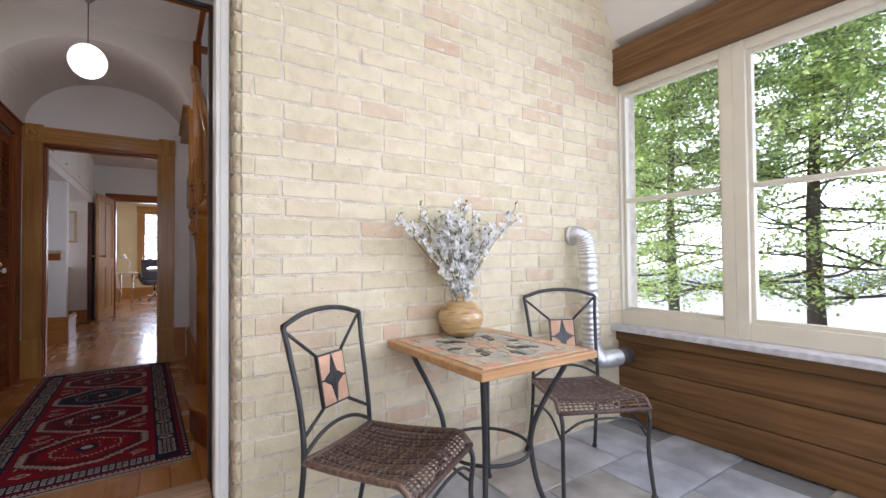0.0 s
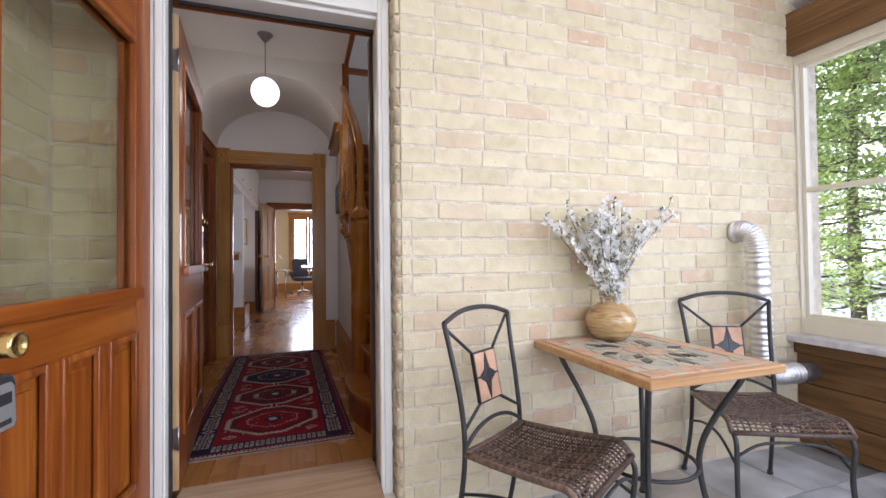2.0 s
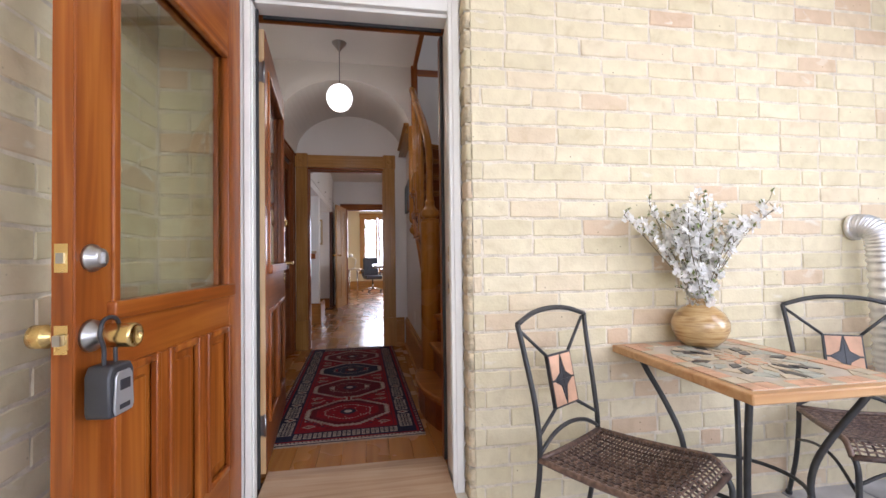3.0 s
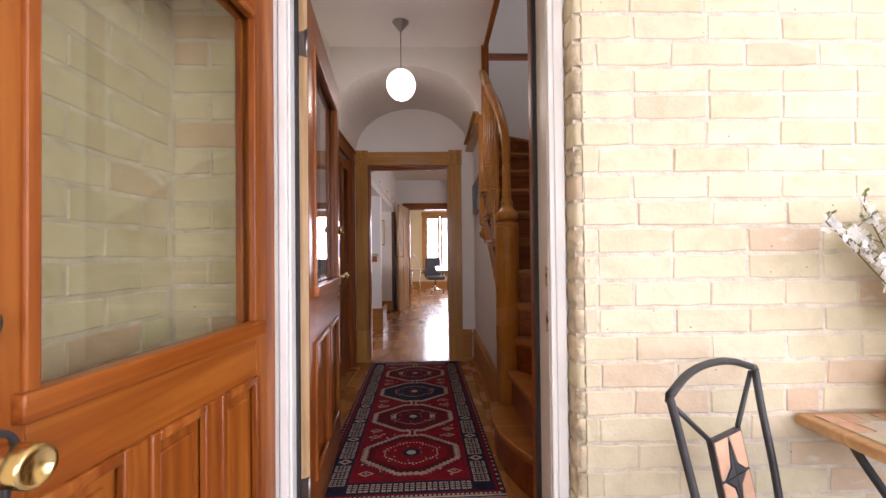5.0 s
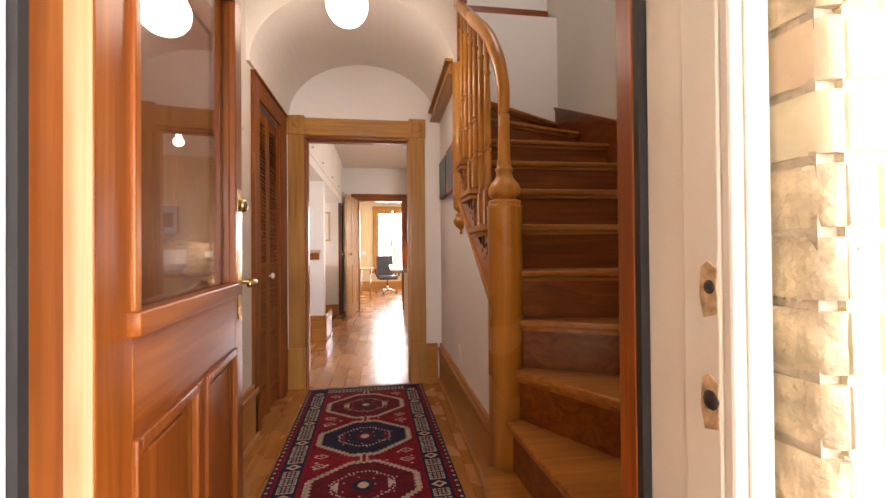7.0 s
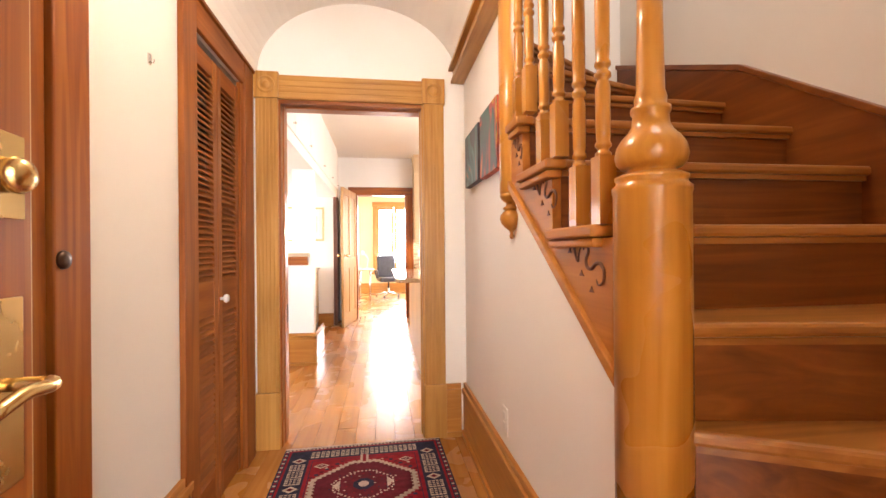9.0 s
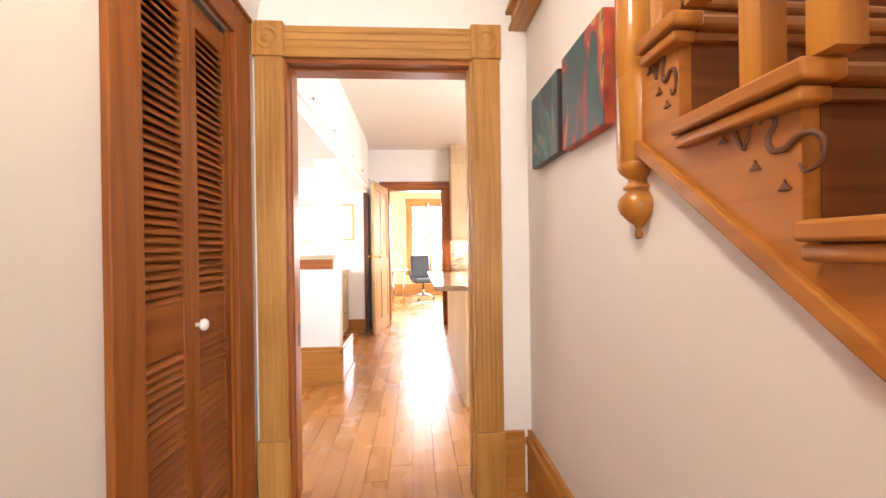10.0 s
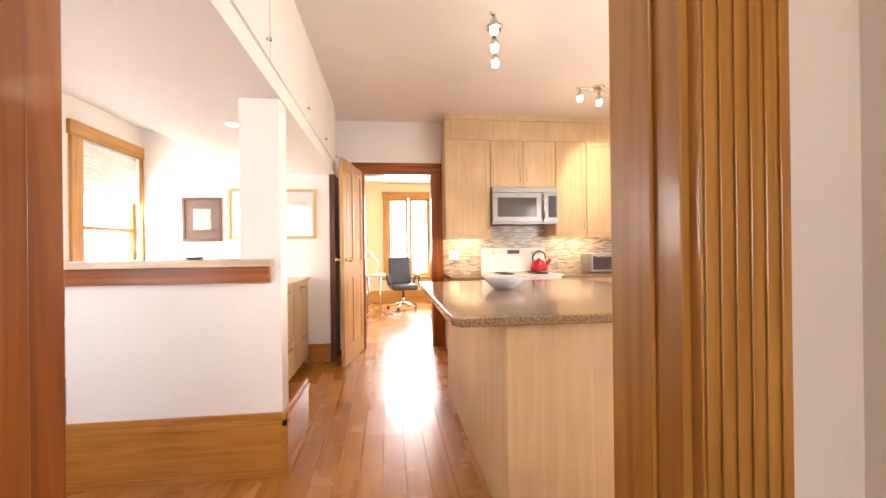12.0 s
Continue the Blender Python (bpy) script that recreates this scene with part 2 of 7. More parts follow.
CHROME = plain("bright_nickel", (0.62, 0.60, 0.56), 0.2, 1.0, 0.05, 10, 0.02)
BLACK = plain("black_plastic", (0.03, 0.03, 0.035), 0.4, 0, 0.1, 10, 0.05)
RUBBER = plain("black_weatherstrip", (0.02, 0.02, 0.02), 0.6, 0, 0.2, 10, 0.1)
GLASS = clear_glass("window_glass")
STORM_GLASS = clear_glass("greenish_storm_glass", 0.0, (0.84, 0.855, 0.80))

# ---- mesh helpers ----


class G:
    """Gathers simple solids into one mesh."""

    def __init__(self):
        self.v, self.f, self.s, self.mi = [], [], [], []
        self.cur = 0

    def add(self, verts, faces, smooth=False):
        n = len(self.v)
        self.v += [tuple(p) for p in verts]
        self.f += [tuple(i + n for i in f) for f in faces]
        self.s += [smooth] * len(faces)
        self.mi += [self.cur] * len(faces)
        return self

    def box(self, a, b):
        (x0, y0, z0), (x1, y1, z1) = [min(p, q) for p, q in zip(a, b)], [max(p, q) for p, q in zip(a, b)]
        return self.add([(x0, y0, z0), (x1, y0, z0), (x1, y1, z0), (x0, y1, z0), (x0, y0, z1), (x1, y0, z1), (x1, y1, z1), (x0, y1, z1)],
                        [(3, 2, 1, 0), (4, 5, 6, 7), (0, 1, 5, 4), (1, 2, 6, 5), (2, 3, 7, 6), (3, 0, 4, 7)])

    def lathe(self, at, profile, n=20, axis="z", smooth=True):
        x, y, z = at
        vs, fs = [], []
        for r, h in profile:
            for i in range(n):
                a = 2 * math.pi * i / n
                c, s = r * math.cos(a), r * math.sin(a)
                vs.append({"z": (x + c, y + s, z + h), "y": (x + c, y + h, z - s), "x": (x + h, y + c, z + s)}[axis])
        for k in range(len(profile) - 1):
            for i in range(n):
                j = (i + 1) % n
                fs.append((k * n + i, k * n + j, (k + 1) * n + j, (k + 1) * n + i))
        fs.append(tuple(reversed(range(n))))
        fs.append(tuple(range((len(profile) - 1) * n, len(profile) * n)))
        return self.add(vs, fs, smooth)

    def tube(self, pts, r, n=8, closed=False, flat=1.0):
        pts = [Vector(p) for p in pts]
        m = len(pts)
        rings, up = [], None
        for i, p in enumerate(pts):
            d = (pts[(i + 1) % m] - pts[i - 1]) if closed else (pts[min(i + 1, m - 1)] - pts[max(i - 1, 0)])
            d = d.normalized()
            if up is None:
                up = Vector((0, 0, 1)) if abs(d.z) < 0.9 else Vector((0, 1, 0))
            side = d.cross(up).normalized()
            up = side.cross(d).normalized()
            rr = r[i] if isinstance(r, (list, tuple)) else r
            rings.append([p + (side * math.cos(2 * math.pi * k / n) + up * flat * math.sin(2 * math.pi * k / n)) * rr for k in range(n)])
        vs, fs = [q for ring in rings for q in ring], []
        for i in range(m if closed else m - 1):
            a, b = i * n, ((i + 1) % m) * n
            fs += [(a + k, a + (k + 1) % n, b + (k + 1) % n, b + k) for k in range(n)]
        if not closed:
            fs += [tuple(reversed(range(n))), tuple(range((m - 1) * n, m * n))]
        return self.add(vs, fs, True)

    def prism(self, poly, lo, hi, axis="z"):
        """A polygon pushed along an axis. poly holds the other two coordinates in x, y, z order."""
        n = len(poly)

        def put(p, h):
            return {"z": (p[0], p[1], h), "y": (p[0], h, p[1]), "x": (h, p[0], p[1])}[axis]

        vs = [put(p, lo) for p in poly] + [put(p, hi) for p in poly]
        return self.add(vs, [tuple(reversed(range(n))), tuple(range(n, 2 * n))] + [(i, (i + 1) % n, n + (i + 1) % n, n + i) for i in range(n)])

    def mesh(self, name, mats, bevel=0.0, seg=2, moved=None):
        me = bpy.data.meshes.new(name)
        me.from_pydata(self.v, [], self.f)
        for m in mats if isinstance(mats, (list, tuple)) else [mats]:
            me.materials.append(m)
        for p, s, i in zip(me.polygons, self.s, self.mi):
            p.use_smooth, p.material_index = s, i
        bm = bmesh.new()
        bm.from_mesh(me)
        bmesh.ops.recalc_face_normals(bm, faces=bm.faces)
        if bevel:
            sharp = [e for e in bm.edges if len(e.link_faces) == 2 and e.calc_face_angle(0) > 0.6]
            bmesh.ops.bevel(bm, geom=sharp, offset=bevel, segments=seg, affect="EDGES", profile=0.5, clamp_overlap=True)
            if seg > 1:
                for f in bm.faces:
                    f.smooth = f.smooth or f.calc_area() < bevel * 0.5
        if moved:
            bm.transform(moved)
        bm.to_mesh(me)
        bm.free()
        return me


def part(name, g, mats, parent=None, label="", bevel=0.0, seg=2):
    """Links a solid as one mesh object under a thing or under a part."""
    ob = new(name, g.mesh(name, mats, bevel, seg))
    if parent:
        ob.parent = parent
    if label:
        ob["label"] = label
    return ob


def struct(name, g, mats, label="", bevel=0.0, category=""):
    return tagged(part(name, g, mats, None, "", bevel), label, category, "", "structure")


def thing(name, label, category, group="", at=(0, 0, 0)):
    ob = new(name)
    ob.matrix_world = Matrix.Translation(at)
    return tagged(ob, label, category, group)


def placed(name, g, mats, label, category, group="", bevel=0.0):
    return tagged(part(name, g, mats, None, "", bevel), label, category, group)


def arc(c, r, a0, a1, n, plane="xz"):
    out = []
    for i in range(n + 1):
        a = radians(a0 + (a1 - a0) * i / n)
        p, q = c[0] + r * math.cos(a), c[1] + r * math.sin(a)
        out.append((p, q))
    return out


def smooth_path(pts, n=6):
    """A rounded line through the points (Catmull-Rom)."""
    p = [Vector(q) for q in pts]
    p = [2 * p[0] - p[1]] + p + [2 * p[-1] - p[-2]]
    out = []
    for i in range(1, len(p) - 2):
        a, b, c, d = p[i - 1:i + 3]
        for k in range(n):
            t = k / n
            out.append(0.5 * (2 * b + (c - a) * t + (2 * a - 5 * b + 4 * c - d) * t * t + (3 * b - a - 3 * c + d) * t ** 3))
    return out + [p[-2]]


def wall_x(name, y0, y1, x0, x1, z0, z1, holes, mat, label):
    """A wall along x, y0 to y1 thick, with openings (xa, xb, za, zb)."""
    g = G()
    cuts = sorted({x0, x1, *[v for h in holes for v in h[:2]]})
    for a, b in zip(cuts, cuts[1:]):
        spans = sorted((h[2], h[3]) for h in holes if h[0] < (a + b) / 2 < h[1])
        z = z0
        for lo, hi in spans:
            if lo > z:
                g.box((a, y0, z), (b, y1, lo))
            z = hi
        if z < z1:
            g.box((a, y0, z), (b, y1, z1))
    return struct(name, g, mat, label)


def wall_y(name, x0, x1, y0, y1, z0, z1, holes, mat, label):
    g = G()
    cuts = sorted({y0, y1, *[v for h in holes for v in h[:2]]})
    for a, b in zip(cuts, cuts[1:]):
        spans = sorted((h[2], h[3]) for h in holes if h[0] < (a + b) / 2 < h[1])
        z = z0
        for lo, hi in spans:
            if lo > z:
                g.box((x0, a, z), (x1, b, lo))
            z = hi
        if z < z1:
            g.box((x0, a, z), (x1, b, z1))
    return struct(name, g, mat, label)


# ---- the porch: shell ----
BX, WX = -1.03, 2.80         # left brick wall, window wall
FY = 1.745                   # face of the brick front
DOOR_L, DOOR_R, DOOR_T = -0.735, 0.195, 2.43
wall_x("wall_front", FY + 0.003, 2.0, BX - 0.2, 3.0, PF - 0.2, 5.2, [(DOOR_L - 0.062, DOOR_R + 0.034, PF - 0.2, DOOR_T)], MORTAR, "buff brick house front with lime mortar joints")
wall_y("wall_porch_left", BX - 0.2, BX - 0.003, -2.8, FY + 0.012, PF - 0.2, 4.2, [], MORTAR, "buff brick return wall beside the front door")
g = G()
g.box((BX, -2.8, PF - 0.12), (WX + 0.1, FY + 0.012, PF - 0.012))
struct("floor_porch", g, plain("slate_grout", (0.25, 0.25, 0.25), 0.85, 0, 0.15, 8, 0.3), "grey slate tiled porch floor with pale joints")
g = G()
g.prism([(2.98, 2.72), (2.98, 2.79), (2.76, 2.84), (2.25, 3.62), (BX - 0.1, 3.62), (BX - 0.1, 3.70), (2.30, 3.70)], -2.8, FY + 0.012, "y")
struct("ceiling_porch", g, CEIL_PAINT, "white sloped porch ceiling")
# This end wall is unseen; its opening is added to let light in.
wall_x("wall_porch_end", -2.8, -2.65, BX - 0.2, 3.0, PF - 0.2, 4.2, [(-0.6, 2.4, 0.8, 2.6)], CREAM_PAINT, "plain cream porch end wall, unseen, with an opening added for light")

# window wall: boards below, sill, frames, beam
wall_y("wall_porch_window", WX - 0.02, WX + 0.12, -2.65, FY + 0.01, PF - 0.15, 0.70, [], CEDAR, "low brown boarded wall under the porch windows")
beam = G().box((2.73, -2.65, 2.50), (2.96, FY + 0.01, 2.762))
struct("beam", beam, CEDAR, "dark brown wooden beam over the porch windows", 0.006)
g = G().box((2.655, -2.65, 0.705), (2.90, FY + 0.008, 0.742))
struct("window_sill", g, plain("weathered_sill_paint", (0.62, 0.60, 0.62), 0.6, 0, 0.2, 16, 0.5, 0.004), "worn pale painted wooden window sill", 0.006)

# ---- the hall: shell ----
LX, RX = -1.06, 0.20         # left wall, wall under the stairs
SX = 1.26                    # outer wall of the stairs
IY = 4.93                    # end wall of the hall
CZ = 3.04                    # hall ceiling
OL, OR_, OT = -0.930, -0.05, 2.284
g = G().box((-3.3, 1.95, HF - 0.2), (3.0, 9.9, HF - 0.012))
struct("floor", g, plain("subfloor", (0.12, 0.06, 0.03), 0.8), "reddish oak strip floor through hall and kitchen")
wall_y("wall_hall_left", LX - 0.15, LX, 2.0, IY, HF - 0.1, 3.2, [(4.10, 4.705, HF - 0.05, 2.29)], WARM_PAINT, "warm white plaster wall with a louvred closet")
wall_y("wall_stair_outer", SX, SX + 0.15, 2.0, 5.30, HF - 0.1, 5.2, [], WARM_PAINT, "white plaster wall beside the stairs")
wall_x("wall_stair_back", 5.15, 5.30, RX, SX, HF - 0.1, 5.2, [], WHITE_PAINT, "white plaster wall at the turn of the stairs")
wall_x("wall_hall_end", IY, 5.08, LX - 0.15, RX + 0.08, HF - 0.1, 3.2, [(OL, OR_, HF - 0.1, OT)], WHITE_PAINT, "white end wall of the hall with a cased doorway")
g = G().box((LX - 0.1, 2.0, CZ), (RX, 3.9, CZ + 0.12))
struct("ceiling_hall", g, CEIL_PAINT, "cream plaster hall ceiling")
g = G().box((0.0, 2.0, 5.1), (SX + 0.1, 5.3, 5.2))
struct("ceiling_stairs", g, CEIL_PAINT, "white ceiling over the stairs")
struct("wall_stairwell", G().box((0.08, 2.0, CZ + 0.12), (0.178, 5.30, 5.1)), WHITE_PAINT, "white plaster wall high in the stairwell")
# barrel vault over the far half of the hall
VC, VA, VB, VZ = -0.44, 0.60, 0.455, 2.43
g = G()
pts = [(VC + VA * math.cos(radians(a)), VZ + VB * math.sin(radians(a))) for a in range(0, 181, 6)]
outer = [(RX + 0.005, VZ), (RX + 0.005, 3.3), (LX - 0.12, 3.3), (LX - 0.12, VZ)]
n = len(pts)
for k in range(n - 1):
    (xa, za), (xb, zb) = pts[k], pts[k + 1]
    ys = [3.9 + (IY - 3.9) * i / 2 for i in range(3)]
    for ya, yb in zip(ys, ys[1:]):
        g.add([(xa, ya, za), (xb, ya, zb), (xb, yb, zb), (xa, yb, za)], [(0, 1, 2, 3)], True)
    g.add([(xa, 3.9, za), (xb, 3.9, zb), (xb, 3.9, 3.3), (xa, 3.9, 3.3)], [(0, 1, 2, 3)])
g.box((VC + VA, 3.9, VZ), (RX, IY, 3.3))
g.box((LX - 0.1, 3.9, VZ), (VC - VA, IY, 3.3))
struct("ceiling_vault", g, CEIL_PAINT, "white plaster barrel vault")
# wall below and behind the stairs
g = G()
g.prism([(3.10, HF - 0.05), (IY, HF - 0.05), (IY, VZ), (3.93, VZ), (3.93, 1.67), (3.10, 1.09)], RX, RX + 0.06, "x")
struct("wall_stair_inner", g, WHITE_PAINT, "warm white plaster wall under the stairs")

# ---- kitchen, dining nook and office: shell ----
BEFORE_KITCHEN = set(bpy.data.objects)
KZ = 3.06
wall_x("wall_kitchen_back", 9.90, 10.05, -1.10, 3.0, HF - 0.1, 3.4, [(-0.76, 0.11, HF - 0.1, 2.42)], WHITE_PAINT, "white kitchen wall with a doorway to the office")
wall_x("wall_nook_back", 9.35, 9.50, -3.2, -1.10, HF - 0.1, 3.4, [], WHITE_PAINT, "white wall with framed pictures")
wall_y("wall_nook_return", -1.22, -1.10, 9.50, 10.05, HF - 0.1, 3.4, [], WHITE_PAINT, "short white return wall")
wall_y("wall_dining_left", -3.2, -3.02, 5.08, 9.5, HF - 0.1, 3.4, [(8.46, 9.31, 1.0, 2.43)], WHITE_PAINT, "white dining room wall with a tall window")
# No window is known in this side wall; the hole serves the fill.
wall_y("wall_kitchen_right", 2.85, 3.0, 5.08, 9.95, HF - 0.1, 3.4, [(5.25, 6.65, 1.1, 2.3)], WHITE_PAINT, "unseen white kitchen side wall with an opening added for light")
wall_x("wall_kitchen_front", 4.93, 5.08, RX + 0.08, 3.0, HF - 0.1, 3.4, [], WHITE_PAINT, "white kitchen wall behind the stairs")
# Unseen wall, given a hole for the lamp that brightens the half wall.
wall_x("wall_dining_front", 4.93, 5.08, -3.2, LX - 0.15, HF - 0.1, 3.4, [(-2.75, -1.95, 0.9, 2.3)], WHITE_PAINT, "white dining room front wall with an added light opening")
g = G().box((-3.2, 5.08, KZ), (3.0, 10.05, KZ + 0.12))
struct("ceiling_kitchen", g, CEIL_PAINT, "white kitchen ceiling")
g = G().box((-2.05, 5.08, 2.30), (-1.03, 9.36, KZ))
struct("bulkhead", g, WHITE_PAINT, "white bulkhead with flush cupboard doors")
g = G().box((-2.13, 6.97, HF), (-1.04, 7.11, 1.37)).box((-1.255, 6.972, 1.37), (-1.04, 7.12, 2.30))
struct("wall_half", g, WHITE_PAINT, "white half wall with a square column", 0.003)
YEL = plain("pale_yellow_paint", (0.80, 0.68, 0.42), 0.6, 0, 0.03, 2.0, 0.05)
g = G().box((-3.0, 9.95, HF - 0.2), (3.0, 15.2, HF - 0.004))
struct("floor_office", g, FLOORWOOD, "light oak office floor")
wall_x("wall_office_back", 14.5, 14.65, -2.6, 2.6, HF - 0.1, 3.4, [(-0.47, 0.5, 0.82, 2.66)], YEL, "pale yellow office wall with a tall double window")
wall_y("wall_office_left", -2.6, -2.45, 10.05, 14.5, HF - 0.1, 3.4, [], YEL, "pale yellow office side wall")
wall_y("wall_office_right", 2.45, 2.6, 10.05, 14.5, HF - 0.1, 3.4, [(11.2, 13.6, 0.9, 2.6)], YEL, "pale yellow office wall with a wide opening")
g = G().box((-2.6, 10.05, 2.98), (2.6, 14.65, 3.1))
struct("ceiling_office", g, CEIL_PAINT, "white office ceiling")
KITCHEN = Matrix.Translation((-0.443, 4.423, HF)) @ Matrix.Scale(0.96, 4) @ Matrix.Translation((0.443, -4.516, -HF))


def settle(before, keep=()):
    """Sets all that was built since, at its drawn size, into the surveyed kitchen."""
    for ob in set(bpy.data.objects) - before:
        if ob.parent is None and ob.name not in keep:
            ob.matrix_world = KITCHEN @ ob.matrix_world


settle(BEFORE_KITCHEN, ("wall_kitchen_front", "wall_dining_front"))
# closed box behind the closet
g = G().box((LX - 0.75, 4.05, HF - 0.1), (LX - 0.70, 4.93, 3.0)).box((LX - 0.75, 4.0, HF - 0.1), (LX - 0.15, 4.05, 3.0)).box((LX - 0.75, 4.0, 3.0), (LX - 0.15, 4.93, 3.05))
struct("wall_closet", g, WHITE_PAINT, "closet walls behind the louvred doors")

# ---- ground outside ----
g = G()
ring = [-3000, -300, -60, -20, -8, 2.9, 8, 20, 60, 300, 3000]
g.add([(x, y, -0.45) for y in ring for x in ring], [(j * 11 + i, j * 11 + i + 1, (j + 1) * 11 + i + 1, (j + 1) * 11 + i) for j in range(10) for i in range(10)])
struct("ground", g, plain("pale_dry_ground", (0.80, 0.78, 0.74), 0.9, 0, 0.15, 0.8, 0.5, 0.02), "pale sunlit gravel ground around the house")

# ---- hall trim ----


def baseboard(name, a, b, face, h=0.325):
    """A tall skirting on a wall along x (face +-y) or y (face +-x), from a to b; it grows out of the wall along face."""
    (x0, y0), (x1, y1) = a, b
    fx, fy = face
    prof = [(0, 0.022, 0, h * 0.80), (0, 0.030, h * 0.80, h * 0.90), (0, 0.018, h * 0.90, h), (0, 0.036, 0, 0.03)]
    g = G()
    for lo, hi, za, zb in prof:
        g.box((x0 + fx * lo, y0 + fy * lo, HF + za), (x1 + fx * hi, y1 + fy * hi, HF + zb))
    return struct(name, g, TRIM_Y if fx else TRIM_X, "tall moulded orange pine baseboard with knots", 0.003)


baseboard("baseboard", (RX, 3.16), (RX, IY), (-1, 0))
baseboard("baseboard", (0.066, IY), (RX - 0.036, IY), (0, -1))
baseboard("baseboard", (LX, 3.47), (LX, 4.03), (1, 0))

# cased doorway at the end of the hall
def fluted(g, x0, x1, y, z0, z1, depth=0.03, n=4):
    """An upright casing board with grooves, its face towards -y."""
    g.box((x0, y - depth * 0.86, z0), (x1, y, z1))
    w = (x1 - x0) / n
    for i in range(n):
        g.box((x0 + w * i + 0.003, y - depth, z0), (x0 + w * (i + 1) - 0.003, y - depth * 0.86, z1))


frame1 = tagged(new("door_frame"), "fluted honey oak door casing with corner blocks", "door frame", "", "structure")
CL, CR = -1.045, 0.066
for x0, x1 in ((CL, OL + 0.01), (OR_ - 0.01, CR)):
    g = G()
    fluted(g, x0, x1, IY, HF + 0.33, OT, 0.028, 6)
    part("casing", g, OAK, frame1, "", 0.003)
    g = G().box((x0 - 0.008, IY - 0.038, HF), (x1 + 0.004, IY, HF + 0.33))
    part("plinth_block", g, OAK, frame1, "", 0.004)
    g = G().box((x0 - 0.008, IY - 0.036, OT), (x1 + 0.006, IY, OT + 0.155))
    c = ((x0 + x1) / 2, IY - 0.036, OT + 0.077)
    g.lathe(c, [(0.052, 0.0), (0.050, -0.006), (0.040, -0.007), (0.036, -0.001), (0.024, -0.002), (0.018, -0.009), (0.004, -0.011)], 24, "y")
    part("corner_block", g, OAK, frame1, "oak corner block with a turned rosette", 0.003)
g = G()
g.box((OL + 0.01, IY - 0.024, OT), (OR_ - 0.01, IY, OT + 0.14))
for i in range(4):
    g.box((OL + 0.016, IY - 0.028, OT + 0.006 + i * 0.034), (OR_ - 0.016, IY - 0.024, OT + 0.034 + i * 0.034))
part("head_casing", g, OAK_X, frame1, "", 0.003)
g = G().box((OL - 0.003, IY - 0.004, HF), (OL + 0.022, 5.10, OT)).box((OL + 0.022, IY + 0.05, HF), (OL + 0.029, IY + 0.10, OT - 0.02))
part("jamb", g, PINE, frame1, "", 0.002)
g = G().box((OR_ - 0.022, IY - 0.004, HF), (OR_ + 0.003, 5.10, OT)).box((OR_ - 0.029, IY + 0.05, HF), (OR_ - 0.022, IY + 0.10, OT - 0.02))
part("jamb", g, OAK, frame1, "", 0.002)
g = G().box((OL + 0.022, IY - 0.004, OT - 0.022), (OR_ - 0.022, 5.10, OT)).box((OL + 0.034, IY + 0.05, OT - 0.034), (OR_ - 0.034, IY + 0.10, OT - 0.022))
part("head_jamb", g, PINE_X, frame1, "", 0.002)
g = G().box((OL + 0.0222, IY + 0.115, HF + 0.72), (OL + 0.027, IY + 0.145, HF + 0.83))
part("hinge_plate", g, plain("dark_bronze", (0.06, 0.04, 0.03), 0.4, 0.8), frame1, "dark bronze hinge plate")
for x0, x1 in ((OL - 0.14, OL + 0.012), (OR_ - 0.012, OR_ + 0.14)):
    part("casing", G().box((x0, 5.08, HF), (x1, 5.105, OT + 0.13)), OAK, frame1, "", 0.003)
part("head_casing", G().box((OL + 0.012, 5.08, OT - 0.012), (OR_ - 0.012, 5.104, OT + 0.13)), OAK_X, frame1, "", 0.003)

# closet casing and louvred doors
CY0, CY1, CT = 4.10, 4.705, 2.29
frame2 = tagged(new("door_frame"), "plain pine closet casing", "door frame", "", "structure")
part("casing", G().box((LX, 3.985, HF), (LX + 0.022, CY0 + 0.008, CT + 0.11)), LOUVRE_Z, frame2, "", 0.004)
part("casing", G().box((LX, CY1 - 0.008, HF), (LX + 0.022, 4.842, CT + 0.11)), LOUVRE_Z, frame2, "", 0.004)
part("head_casing", G().box((LX, CY0 + 0.008, CT - 0.008), (LX + 0.020, CY1 - 0.008, CT + 0.108)), LOUVRE, frame2, "", 0.004)
part("head_casing", G().box((LX, 3.985, CT + 0.108), (LX + 0.032, 4.85, CT + 0.125)), LOUVRE, frame2, "", 0.003)
part("jamb", G().box((LX - 0.15, CY0 - 0.001, HF), (LX, CY0 + 0.012, CT)), PINE, frame2)
part("jamb", G().box((LX - 0.15, CY1 - 0.012, HF), (LX, CY1 + 0.001, CT)), PINE, frame2)
part("track", G().box((LX - 0.06, CY0 + 0.012, CT - 0.03), (LX - 0.02, CY1 - 0.012, CT)), STEEL, frame2, "metal bifold track")
slat_len = 0.1975
sg = G().prism([(0.0165, -0.010), (0.0165, -0.0145), (0.0135, -0.017), (-0.0145, 0.013), (-0.0115, 0.017)], 0, slat_len, "y")
slat_mesh = sg.mesh("slat", LOUVRE)
